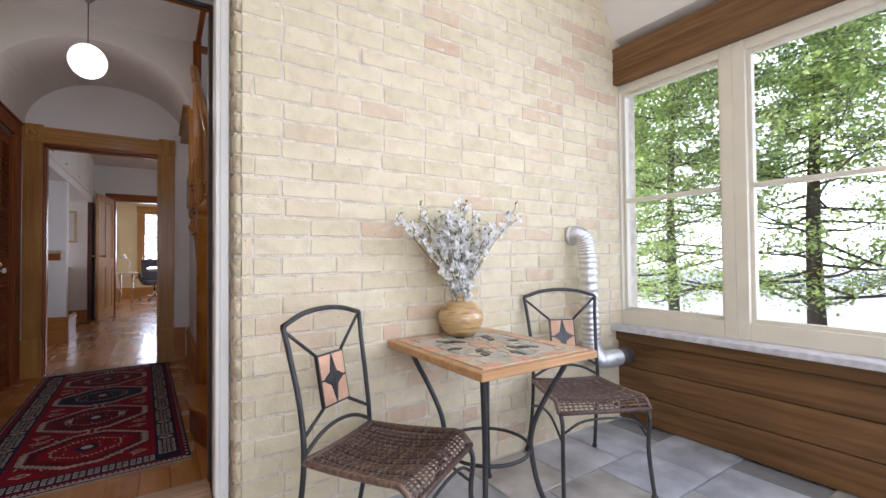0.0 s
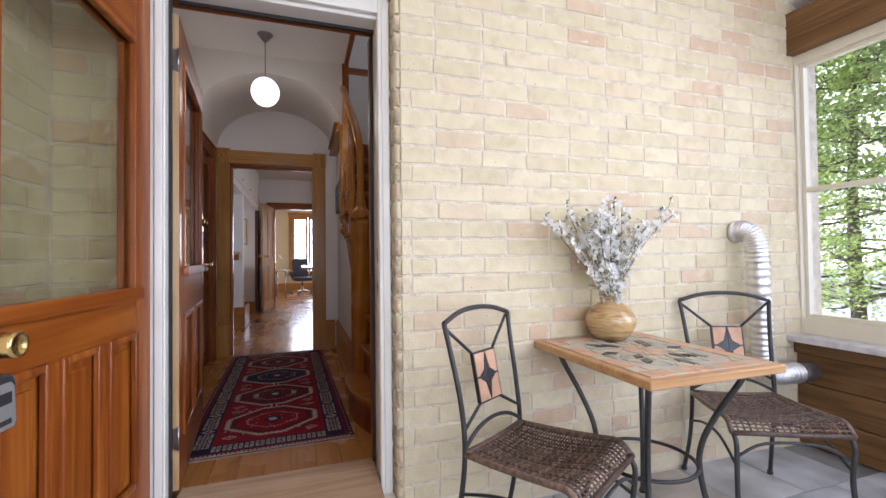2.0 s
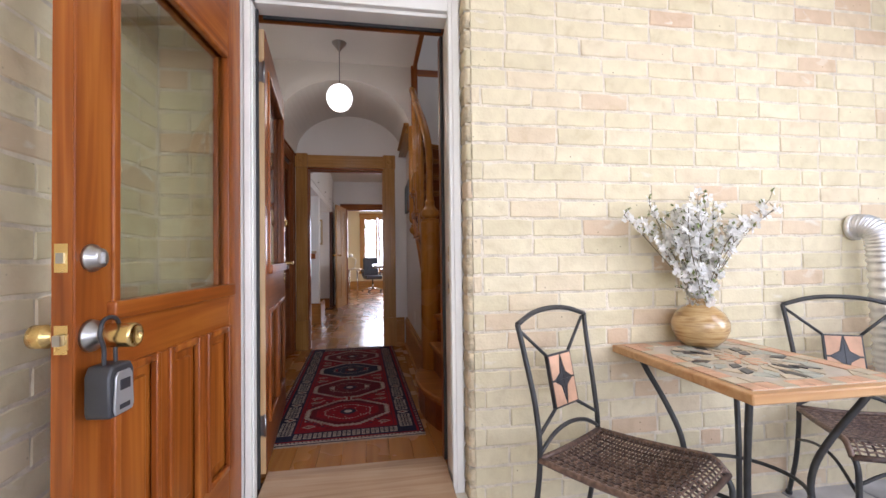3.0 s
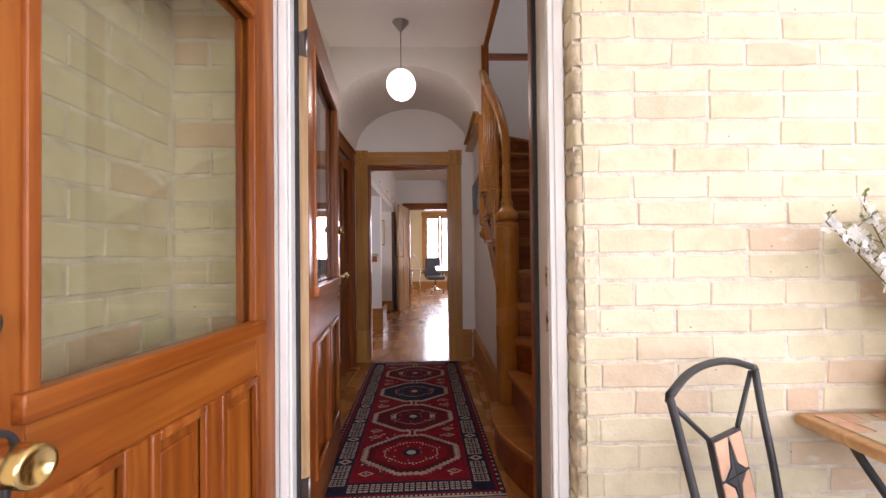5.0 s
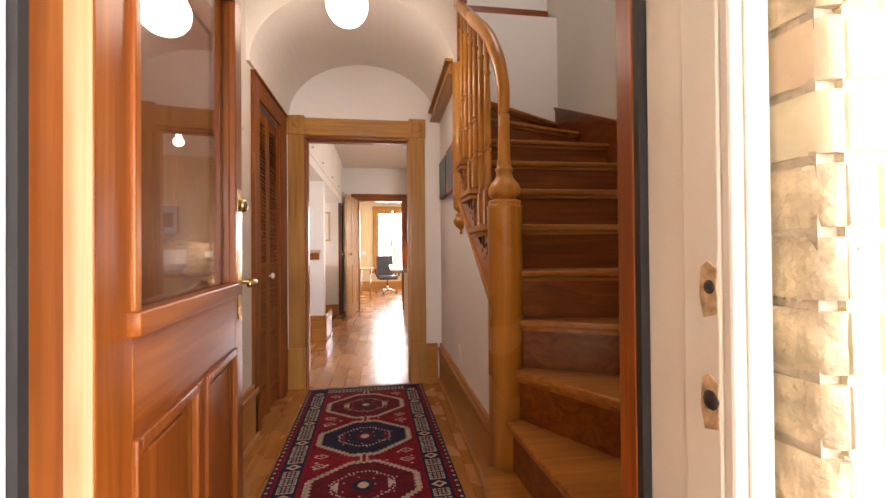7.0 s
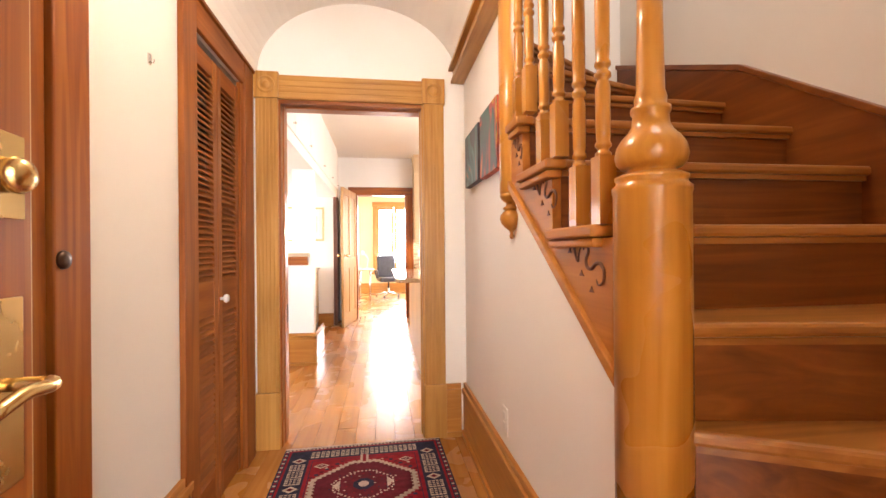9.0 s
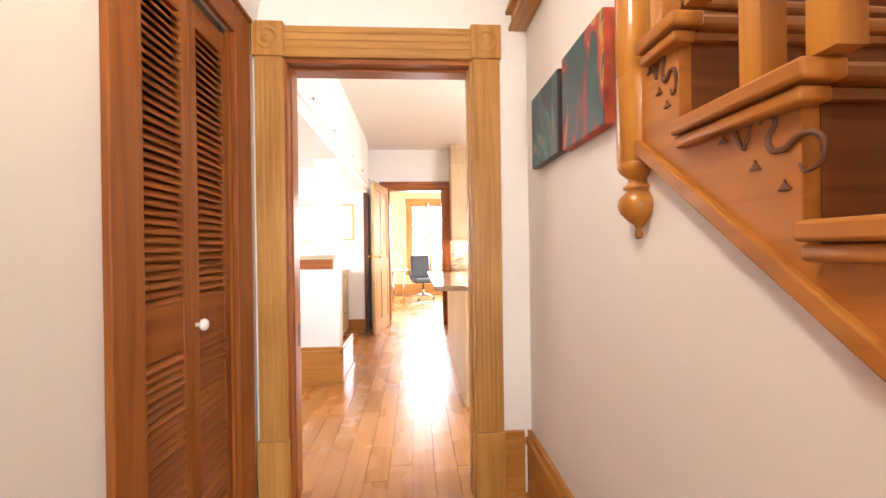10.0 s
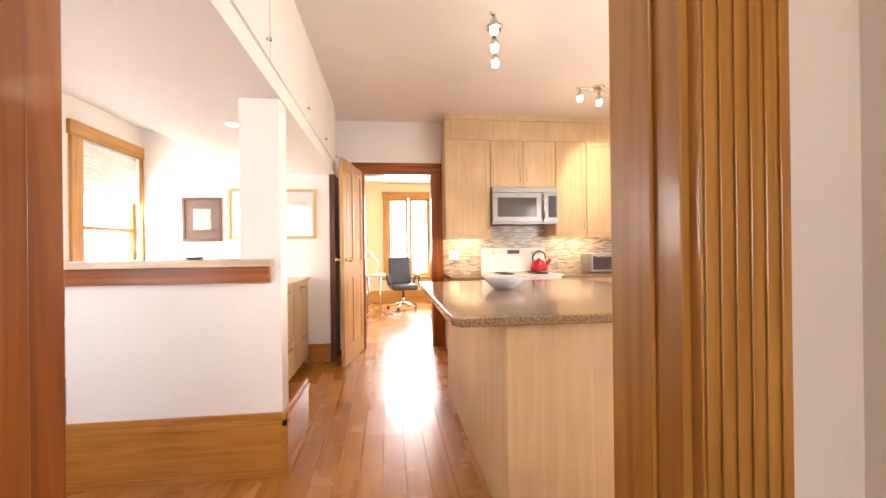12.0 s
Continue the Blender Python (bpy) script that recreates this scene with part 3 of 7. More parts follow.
for n, y0 in enumerate((CY0 + 0.014, (CY0 + CY1) / 2 + 0.002)):
    y1 = y0 + 0.2865
    leaf = tagged(new("louvre_door"), "reddish pine louvred bifold closet door, closed", "closet door", "bifold closet doors")
    xf, xb = LX - 0.012, LX - 0.042
    part("stile", G().box((xb, y0, HF + 0.015), (xf, y0 + 0.046, CT - 0.035)), LOUVRE_Z, leaf, "", 0.002)
    part("stile", G().box((xb, y1 - 0.046, HF + 0.015), (xf, y1, CT - 0.035)), LOUVRE_Z, leaf, "", 0.002)
    for za, zb in ((HF + 0.015, HF + 0.15), (1.10, 1.255), (CT - 0.115, CT - 0.035)):
        part("rail", G().box((xb + 0.002, y0 + 0.046, za), (xf - 0.002, y1 - 0.046, zb)), LOUVRE, leaf, "", 0.002)
    for za, zb in ((HF + 0.15, 1.10), (1.255, CT - 0.115)):
        count = int((zb - za) / 0.0262)
        for i in range(count):
            s = new("slat", slat_mesh)
            s.parent = leaf
            s.location = ((xf + xb) / 2, y0 + 0.0445, za + (i + 0.5) * (zb - za) / count)
    if n == 1:
        k = G().lathe((xf, y0 + 0.024, 1.165), [(0.008, 0), (0.007, 0.012), (0.019, 0.018), (0.021, 0.027), (0.015, 0.036), (0.003, 0.038)], 18, "x")
        part("knob", k, plain("white_china", (0.85, 0.84, 0.8), 0.15), leaf, "white china knob")

# timber ledge at the springing of the vault
g = G().box((0.115, 3.93, 2.425), (RX, IY, 2.445)).box((0.13, 3.95, 2.445), (RX, IY, 2.50)).box((0.10, 3.925, 2.50), (RX, IY, 2.52))
struct("trim_vault", g, OAK_Y, "moulded oak ledge under the vault", 0.004)
g = G().box((RX - 0.015, 2.0, CZ - 0.03), (RX + 0.02, 3.86, CZ + 0.14))
struct("trim_stairwell", g, PINE_Y, "pine edge board of the stairwell", 0.004)

# pendant lamp
pend = thing("pendant_lamp", "white glass globe pendant lamp on a thin cord, lit", "lamp", at=(-0.46, 3.53, CZ))
part("canopy", G().lathe((0, 0, 0), [(0.06, 0.0), (0.058, -0.006), (0.034, -0.035), (0.012, -0.062), (0.006, -0.068)], 24), STEEL, pend, "grey metal canopy")
part("cord", G().tube([(0, 0, -0.06), (0, 0, -0.36)], 0.0028, 6), BLACK, pend, "thin grey cord")
prof = [(0.022, -0.355), (0.03, -0.358)] + [(0.106 * math.sin(radians(a)), -0.46 + 0.112 * math.cos(radians(a))) for a in range(18, 178, 8)] + [(0.003, -0.572)]
part("globe", G().lathe((0, 0, 0), prof, 32), glow("opal_glass_lit", (1.0, 0.93, 0.80), 1.8), pend, "lit opal glass globe")
bulb = lamp("pendant_bulb", "POINT", (-0.46, 3.53, 2.44), 7.0, (1.0, 0.86, 0.66), (0.11, 0.11))

placed("picture_hook", G().box((LX, 3.786, 1.995), (LX + 0.004, 3.802, 2.03)).tube([(LX + 0.004, 3.794, 2.004), (LX + 0.014, 3.794, 2.000), (LX + 0.016, 3.794, 2.012)], 0.002, 6), CHROME, "small metal picture hook on the bare hall wall", "hook")

# paintings on the stair wall


def painting_mat(name, stops, seed, scale):
    m, ns, ls, b = node_mat(name)
    tc, mp = ns.new("ShaderNodeTexCoord"), ns.new("ShaderNodeMapping")
    mp.inputs["Location"].default_value, mp.inputs["Scale"].default_value = (seed, seed, seed), (1, 1.0, 0.55)
    ls.new(tc.outputs["Object"], mp.inputs[0])
    a = noise_tex(ns, ls, mp.outputs[0], scale, 3, 1.8)
    r = ramp(ns, stops)
    ls.new(a, r.inputs[0])
    ls.new(r.outputs[0], b.inputs["Base Color"])
    b.inputs["Roughness"].default_value = 0.45
    f = noise_tex(ns, ls, mp.outputs[0], 90, 3)
    bump(ns, ls, b, f, 0.2, 0.002)
    return m


P1 = painting_mat("abstract_teal", [(0.30, (0.02, 0.03, 0.045)), (0.5, (0.03, 0.05, 0.07)), (0.58, (0.03, 0.13, 0.13)), (0.64, (0.10, 0.22, 0.20)), (0.70, (0.35, 0.05, 0.03))], 3.3, 5.0)
P2 = painting_mat("abstract_teal_red", [(0.30, (0.02, 0.12, 0.11)), (0.46, (0.05, 0.08, 0.10)), (0.54, (0.45, 0.05, 0.03)), (0.60, (0.60, 0.35, 0.05)), (0.66, (0.05, 0.10, 0.12))], 7.1, 5.5)
EDGE1 = plain("painted_edge_dark", (0.05, 0.03, 0.03), 0.5, 0, 0.4, 14, 0.2)
EDGE2 = plain("painted_edge_red", (0.42, 0.07, 0.03), 0.5, 0, 0.5, 14, 0.2)
for mt, em, ya, yb, za, zb, lab in ((P1, EDGE1, 4.40, 4.73, 1.74, 2.03, "dark teal abstract canvas on the stair wall"), (P2, EDGE2, 4.04, 4.355, 1.732, 2.04, "teal abstract canvas with red and yellow strokes")):
    pic = thing("painting", lab, "painting", "canvases on the stair wall", at=(RX, (ya + yb) / 2, (za + zb) / 2))
    hy, hz = (yb - ya) / 2, (zb - za) / 2
    part("canvas_edge", G().box((-0.032, -hy, -hz), (-0.002, hy, hz)), em, pic, "painted wrapped edge", 0.002)
    part("canvas", G().box((-0.035, -hy + 0.002, -hz + 0.002), (-0.0322, hy - 0.002, hz - 0.002)), mt, pic)

outlet = thing("wall_outlet", "white plastic wall outlet above the baseboard", "outlet", at=(RX, 4.06, 0.655))
part("plate", G().box((-0.006, -0.035, -0.058), (0, 0.035, 0.058)), JAMB_PAINT, outlet, "", 0.002)
for z in (-0.022, 0.022):
    part("socket", G().box((-0.008, -0.016, z - 0.014), (-0.006, 0.016, z + 0.014)), plain("white_plastic", (0.75, 0.74, 0.7), 0.35), outlet)

# ---- front door frame ----
fr = tagged(new("door_frame"), "white painted front door frame with worn latch holes", "door frame", "", "structure")
for ye, xa, xb in ((1.870, DOOR_L + 0.001, DOOR_L + 0.035), (1.985, 0.146, DOOR_R - 0.001)):
    part("jamb", G().box((xa, 1.825, PF), (xb, ye, DOOR_T - 0.085)), JAMB_PAINT, fr, "", 0.003)
part("brickmould", G().box((0.139, 1.806, PF), (DOOR_R - 0.003, 1.825, DOOR_T - 0.002)), JAMB_PAINT, fr, "", 0.005)
part("brickmould", G().box((0.156, 1.800, PF), (DOOR_R - 0.006, 1.806, DOOR_T - 0.004)), JAMB_PAINT, fr, "", 0.003)
part("brickmould", G().box((DOOR_L + 0.003, 1.80, PF), (DOOR_L + 0.03, 1.825, DOOR_T - 0.002)), JAMB_PAINT, fr, "", 0.004)
part("jamb_block", G().box((DOOR_R - 0.001, 1.822, PF), (DOOR_R + 0.0335, 1.9995, DOOR_T - 0.0005)), JAMB_PAINT, fr)
part("jamb_block", G().box((DOOR_L - 0.0615, 1.806, PF), (DOOR_L + 0.0005, 1.9995, DOOR_T - 0.0005)), JAMB_PAINT, fr)
part("stop", G().box((0.137, 1.825, PF + 0.2), (0.146, 1.892, DOOR_T - 0.09)), JAMB_PAINT, fr, "", 0.003)
part("head_jamb", G().box((DOOR_L + 0.042, 1.83, DOOR_T - 0.085), (0.146, 1.925, DOOR_T - 0.045)), JAMB_PAINT, fr, "", 0.003)
part("head_mould", G().box((DOOR_L + 0.003, 1.80, DOOR_T - 0.07), (0.139, 1.83, DOOR_T - 0.003)), JAMB_PAINT, fr, "", 0.004)
part("head_block", G().box((DOOR_L + 0.002, 1.83, DOOR_T - 0.045), (DOOR_R - 0.002, 1.998, DOOR_T - 0.001)), JAMB_PAINT, fr)
for ya, xa, xb in ((1.870, DOOR_L + 0.03, DOOR_L + 0.045), (1.983, 0.131, 0.1455)):
    part("weatherstrip", G().box((xa, ya, HF + 0.04), (xb, ya + 0.015, DOOR_T - 0.09)), RUBBER, fr, "black rubber weatherstrip")
part("weatherstrip", G().box((DOOR_L + 0.052, 1.925, DOOR_T - 0.098), (0.131, 1.94, DOOR_T - 0.085)), RUBBER, fr, "black rubber weatherstrip")
part("inner_jamb", G().box((0.130, 2.0, HF), (0.1495, 2.05, DOOR_T - 0.085)), PINE, fr, "bare edged pine inner jamb", 0.003)
part("inner_jamb", G().box((DOOR_L + 0.001, 1.885, HF), (DOOR_L + 0.006, 1.998, DOOR_T - 0.085)), PINE, fr, "", 0.001)
part("inner_casing", G().box((0.15, 2.002, HF), (0.27, 2.048, DOOR_T + 0.03)), PINE, fr, "", 0.004)
part("inner_casing", G().box((LX + 0.003, 2.0, HF), (DOOR_L - 0.045, 2.018, DOOR_T + 0.03)), PINE, fr, "", 0.004)
part("inner_head_casing", G().box((DOOR_L - 0.045, 2.0, DOOR_T - 0.075), (0.15, 2.018, DOOR_T + 0.03)), PINE_X, fr, "", 0.004)
part("sill", G().prism([(1.70, 0.20), (1.70, 0.235), (1.96, 0.262), (2.03, 0.262), (2.03, 0.20)], DOOR_L + 0.042, 0.136, "x"), wood("worn_sill_oak", (0.40, 0.25, 0.14), (0.52, 0.36, 0.22), (0.62, 0.46, 0.31), "x", 0.55, 0), fr, "worn pale wooden door sill", 0.004)
part("riser", G().box((DOOR_L + 0.002, 1.712, PF - 0.05), (DOOR_R - 0.002, 1.80, 0.20)), CREAM_PAINT, fr)
WORN_PATCH = plain("bare_worn_wood", (0.52, 0.38, 0.22), 0.7, 0, 0.4, 60, 0.4)
for z in (1.266, 1.118):
    r = 0.010 if z > 1.2 else 0.014
    ch_ = [(1.828, z - 0.034), (1.852, z - 0.041), (1.859, z - 0.012), (1.856, z + 0.026), (1.844, z + 0.034), (1.829, z + 0.024)]
    part("worn_patch", G().prism(ch_, 0.1355, 0.1372, "x"), WORN_PATCH, fr, "bare worn wood round a latch hole")
    part("latch_hole", G().lathe((0.1365, 1.841, z), [(r, 0.0), (r * 0.9, -0.002)], 10, "x"), BLACK, fr, "dark worn latch hole")
part("transom_board", G().box((DOOR_L + 0.004, 1.80, DOOR_T + 0.001), (DOOR_R - 0.002, 1.835, DOOR_T + 0.12)), PINE_X, fr, "varnished pine board over the door", 0.004)


# ---- front doors ----


def door_leaf(name, label, m, w, h, t, gz0, gz1, side, mats, edge_mat, panels_top, panels=2, glass=None):
    """A half-glazed door: hinge at the origin, width along +x, its shown face at y = 0, thickness towards side * y."""
    up, level = mats
    d = tagged(new(name), label, "door")
    d.matrix_world = m
    ya, yb = 0.0, side * t
    st = 0.118
    part("lock_stile", G().box((w - st, ya, 0), (w - 0.003, yb, h)), up, d, "", 0.003)
    part("hinge_stile", G().box((0.003, ya, 0), (st, yb, h)), up, d, "", 0.003)
    part("edge_strip", G().box((w - 0.003, ya + side * 0.002, 0), (w, yb - side * 0.002, h)), edge_mat, d, "bare pine door edge")
    part("edge_strip", G().box((0, ya + side * 0.002, 0), (0.003, yb - side * 0.002, h)), edge_mat, d, "bare pine door edge")
    for za, zb in ((0, 0.2), (panels_top + 0.03, gz0), (gz1, h)):
        part("rail", G().box((st, ya, za), (w - st, yb, zb)), level, d, "", 0.003)
    half_m = 0.035 if panels == 2 else 0.028
    pitch = (w - 2 * st + 2 * half_m) / panels
    for k in range(1, panels):
        mid = st - half_m + pitch * k
        part("mullion", G().box((mid - half_m, ya, 0.2), (mid + half_m, yb, panels_top + 0.03)), up, d, "", 0.003)
    for k in range(panels):
        xa, xb = st + pitch * k, st + pitch * (k + 1) - 2 * half_m
        rim = 0.045 if panels == 2 else 0.034
        yc = side * t / 2
        g = G().box((xa, yc - 0.009, 0.2), (xb, yc + 0.009, panels_top + 0.03))
        g.box((xa + rim, yc - 0.0155, 0.245), (xb - rim, yc + 0.0155, panels_top - 0.015))
        part("panel", g, up, d, "raised pine panel", 0.006)
        g = G()
        for y0, y1 in ((ya - side * 0.010, ya + side * 0.008), (yb - side * 0.008, yb + side * 0.006)):
            for bx in (((xa - 0.006, 0.194), (xa + 0.016, panels_top + 0.036)), ((xb - 0.016, 0.194), (xb + 0.006, panels_top + 0.036)),
                       ((xa + 0.016, 0.194), (xb - 0.016, 0.216)), ((xa + 0.016, panels_top + 0.014), (xb - 0.016, panels_top + 0.036))):
                g.box((bx[0][0], y0, bx[0][1]), (bx[1][0], y1, bx[1][1]))
        part("panel_moulding", g, up, d, "", 0.004)
    yc = side * t / 2
    pane = part("pane", G().box((st - 0.004, yc - 0.002, gz0 - 0.004), (w - st + 0.004, yc + 0.002, gz1 + 0.004)), glass or GLASS, d, "clear glass pane")
    pane.visible_shadow = False
    g = G()
    for y0, y1 in ((ya - side * 0.008, ya + side * 0.014), (yb - side * 0.014, yb + side * 0.008)):
        g.box((st - 0.008, y0, gz0), (st + 0.016, y1, gz1)).box((w - st - 0.016, y0, gz0), (w - st + 0.008, y1, gz1))
        g.box((st + 0.016, y0, gz1 - 0.016), (w - st - 0.016, y1, gz1))
    part("glazing_bead", g, up, d, "", 0.004)
    g = G().box((st - 0.02, ya - side * 0.02, gz0 - 0.035), (w - st + 0.02, ya + side * 0.014, gz0 + 0.008))
    part("glazing_sill", g, level, d, "", 0.004)
    return d


D1Z = 0.262
m1 = pose(-0.740, 1.793, D1Z, 0, 0, math.degrees(math.atan2(-0.85, -0.082)))
d1 = door_leaf("front_door", "varnished orange pine storm door with a large pane, open", m1, 0.868, 2.065, 0.045, 0.885, 1.775, -1, (PINE, PINE_X), PINE, 0.70, 3, STORM_GLASS)
zl, zk = 1.256 - D1Z, 1.086 - D1Z
xk = 0.868 - 0.048
g = G().lathe((xk, 0.0, zl), [(0.031, 0.0), (0.030, 0.008), (0.022, 0.012), (0.021, 0.024), (0.012, 0.026)], 20, "y").box((xk - 0.004, 0.024, zl - 0.012), (xk + 0.004, 0.034, zl + 0.012))
part("deadbolt", g, STEEL, d1, "steel deadbolt cylinder")
g = G().lathe((xk, 0.0, zk), [(0.036, 0.0), (0.034, 0.008), (0.02, 0.016), (0.014, 0.03)], 22, "y")
knob1 = part("knob_rose", g, STEEL, d1, "steel knob rose")
g = G().lathe((xk, 0.03, zk), [(0.014, 0.0), (0.026, 0.01), (0.027, 0.06), (0.025, 0.066), (0.02, 0.066), (0.018, 0.062)], 24, "y")
part("knob", g, BRASS, d1, "worn brass cylinder knob")
g = G().lathe((xk, -0.045, zk), [(0.03, 0.0), (0.014, -0.014), (0.014, -0.03), (0.026, -0.04), (0.026, -0.07), (0.012, -0.078)], 20, "y")
part("knob", g, BRASS, d1, "worn brass inner knob")
for z in (zl, zk):
    part("latch_plate", G().box((0.868, -0.036, z - 0.03), (0.8705, -0.009, z + 0.03)), BRASS, d1, "brass latch plate")
    part("latch", G().box((0.870, -0.030, z - 0.011), (0.875 + (0.008 if z == zk else 0), -0.015, z + 0.011)), STEEL, d1)

# key safe on the knob
mk = m1 @ Matrix.Translation((xk + 0.005, 0.052, zk))
box_ = tagged(new("key_safe"), "black key safe with a silver face hanging from the door knob", "lock box")
box_.matrix_world = mk @ Matrix.Translation((0.012, 0, 0.008))
part("shackle", G().tube(smooth_path([(-0.018, 0.0, -0.075), (-0.018, 0, -0.03), (-0.03, 0.0, 0.0), (-0.022, 0.0, 0.026), (0, 0, 0.034), (0.022, 0, 0.026), (0.03, 0, 0.0), (0.018, 0, -0.03), (0.018, 0, -0.075)], 4), 0.0045, 8), BLACK, box_, "black shackle")
g = G().prism([(-0.036, -0.175), (0.036, -0.175), (0.040, -0.16), (0.040, -0.085), (0.030, -0.065), (-0.030, -0.065), (-0.040, -0.085), (-0.040, -0.16)], -0.026, 0.026, "y")
part("body", g, BLACK, box_, "black rubber body", 0.006)
g = G().prism([(-0.026, -0.170), (0.026, -0.170), (0.031, -0.158), (0.026, -0.09), (0.018, -0.08), (-0.018, -0.08), (-0.026, -0.09), (-0.031, -0.158)], 0.026, 0.031, "y")
face = part("face_plate", g, plain("silver_paint", (0.5, 0.5, 0.52), 0.3, 0.7), box_, "silver face plate", 0.002)
g = G().box((-0.015, 0.031, -0.12), (0.015, 0.033, -0.098))
part("dial_window", g, BLACK, face)
part("maker_mark", G().box((-0.016, 0.031, -0.160), (0.016, 0.032, -0.150)), BLACK, face, "dark unreadable mark")

D2Z = 0.268
m2 = pose(-0.693, 2.0, D2Z, 0, 0, math.degrees(math.atan2(0.955, -0.097)))
d2 = door_leaf("front_door", "half-glazed varnished pine inner front door, wide open", m2, 0.96, 2.05, 0.052, 0.945, 1.90, 1, (PINE, PINE_X), RAW_EDGE, 0.70)
for z in (0.22, 1.85):
    part("hinge", G().box((-0.002, 0.008, z - 0.045), (0.0, 0.042, z + 0.045)).tube([(-0.004, 0.004, z - 0.05), (-0.004, 0.004, z + 0.05)], 0.006, 8), STEEL, d2, "grey steel hinge")
xk2, zk2, zd2 = 0.96 - 0.05, 1.22 - D2Z, 1.485 - D2Z
part("lock_plate", G().box((xk2 - 0.024, -0.004, zk2 - 0.13), (xk2 + 0.024, 0, zk2 + 0.11)), BRASS, d2, "long brass lock plate", 0.002)
part("lever", G().tube(smooth_path([(xk2, 0, zk2), (xk2, -0.045, zk2), (xk2 - 0.02, -0.055, zk2), (xk2 - 0.06, -0.055, zk2 + 0.004), (xk2 - 0.105, -0.052, zk2 - 0.006)], 4), 0.009, 10), BRASS, d2, "brass lever handle")
part("deadbolt_plate", G().box((xk2 - 0.03, -0.003, zd2 - 0.055), (xk2 + 0.03, 0, zd2 + 0.055)), BRASS, d2, "brass deadbolt plate", 0.002)
part("thumb_turn", G().lathe((xk2, -0.003, zd2), [(0.022, 0), (0.024, -0.012), (0.018, -0.022), (0.006, -0.026)], 20, "y"), BRASS, d2, "brass thumb turn")

# ---- the staircase ----
RISE, RUN = 0.2025, 0.26
NX, NY = 0.225, 3.09


def zt(k):
    return HF + RISE * k


def yt(k):
    return 3.22 + RUN * (k - 6)


stairs = tagged(new("staircase"), "varnished pine winding staircase with turned balusters", "staircase")


def ray_end(deg):
    """Where a line from the newel at that angle meets the walls of the stairs."""
    dx, dy = math.cos(radians(deg)), math.sin(radians(deg))
    s = min((SX - NX) / dx if dx > 1e-6 else 99, (2.135 - NY) / dy if dy < -1e-6 else 99)
    return (NX + dx * s, NY + dy * s)


def tread(k, poly, lead, first=False):
    """One step: riser body under a board that overhangs it. lead: the shift of the board's front edge."""
    n = len(poly)
    lo = HF if k == 1 else zt(k - 1) - 0.001
    part("riser", G().prism(poly, lo, zt(k) - 0.030), SHADED_RISER, stairs)
    board = [(x + lead[i][0], y + lead[i][1]) for i, (x, y) in enumerate(poly)]
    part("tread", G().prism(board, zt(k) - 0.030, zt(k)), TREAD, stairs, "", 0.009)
    cove = [(x + lead[i][0] * 0.5, y + lead[i][1] * 0.5) for i, (x, y) in enumerate(poly)]
    part("nosing_mould", G().prism(cove, zt(k) - 0.046, zt(k) - 0.031), TREAD, stairs)


e2, e3, e4, e5 = ray_end(-87), ray_end(-60), ray_end(-28), ray_end(-9)
curl = [(0.30, 3.14), (0.17, 3.13), (0.125, 3.03), (0.105, 2.90), (0.10, 2.78), (0.115, 2.62), (0.16, 2.46), (0.22, 2.32), (0.26, 2.14)]
cen = (0.40, 2.75)
tread(1, curl + [(SX - 0.004, 2.136), (SX - 0.004, 3.30), (NX + 0.06, 3.30)], [((x - cen[0]) * 0.085, (y - cen[1]) * 0.03) if x < 0.29 and y < 3.13 else (0, 0) for x, y in curl] + [(0, 0)] * 3)
o = 0.028
tread(2, [(NX, NY), e2, (SX - 0.003, 2.137), (SX - 0.003, 3.30), (NX, 3.30)], [(-o, 0), (-o, 0), (0, 0), (0, 0), (0, 0)])
tread(3, [(NX, NY), e3, (SX - 0.002, 2.138), (SX - 0.002, 3.30), (NX, 3.30)], [(-o, -0.01), (-o, -0.0), (0, 0), (0, 0), (0, 0)])
tread(4, [(NX, NY), e4, (SX - 0.001, 3.30), (NX, 3.30)], [(-0.012, -o), (0, -o), (0, 0), (0, 0)])
tread(5, [(NX, NY), e5, (SX - 0.0015, 3.30), (NX, 3.30)], [(-0.005, -o), (0, -o), (0, 0), (0, 0)])
for k in range(6, 9):
    y0 = yt(k)
    poly = [(RX + 0.004, y0), (SX - 0.001, y0), (SX - 0.001, y0 + RUN + 0.05), (RX + 0.004, y0 + RUN + 0.05)]
    tread(k, poly, [(0, -o), (0, -o), (0, 0), (0, 0)])

# the upper steps fan out again towards the outer wall
for k, yi, yo_ in ((9, 4.01, 4.06), (10, 4.15, 4.50), (11, 4.26, 4.93)):
    tread(k, [(RX + 0.004, yi), (SX - 0.001, yo_), (SX - 0.001, 5.148), (RX + 0.004, 5.148)], [(0, -o), (0, -o), (0, 0), (0, 0)])

# outer string with moulded tread returns and carved scrolls
poly = [(3.13, 1.11), (3.13, zt(6) - 0.03), (yt(7), zt(6) - 0.03), (yt(7), zt(7) - 0.03), (yt(8), zt(7) - 0.03), (yt(8), zt(8) - 0.03), (3.89, zt(8) - 0.03), (3.89, 1.64)]
part("string", G().prism(poly, RX - 0.024, RX + 0.004, "x"), STRING, stairs, "pine outer string with carved scrolls", 0.002)
g = G()
for a, b in (((3.13, 1.092), (3.89, 1.622)),):
    g.prism([a, (a[0], a[1] + 0.035), (b[0], b[1] + 0.035), b], RX - 0.038, RX + 0.0, "x")
part("string_moulding", g, STRING, stairs, "", 0.004)
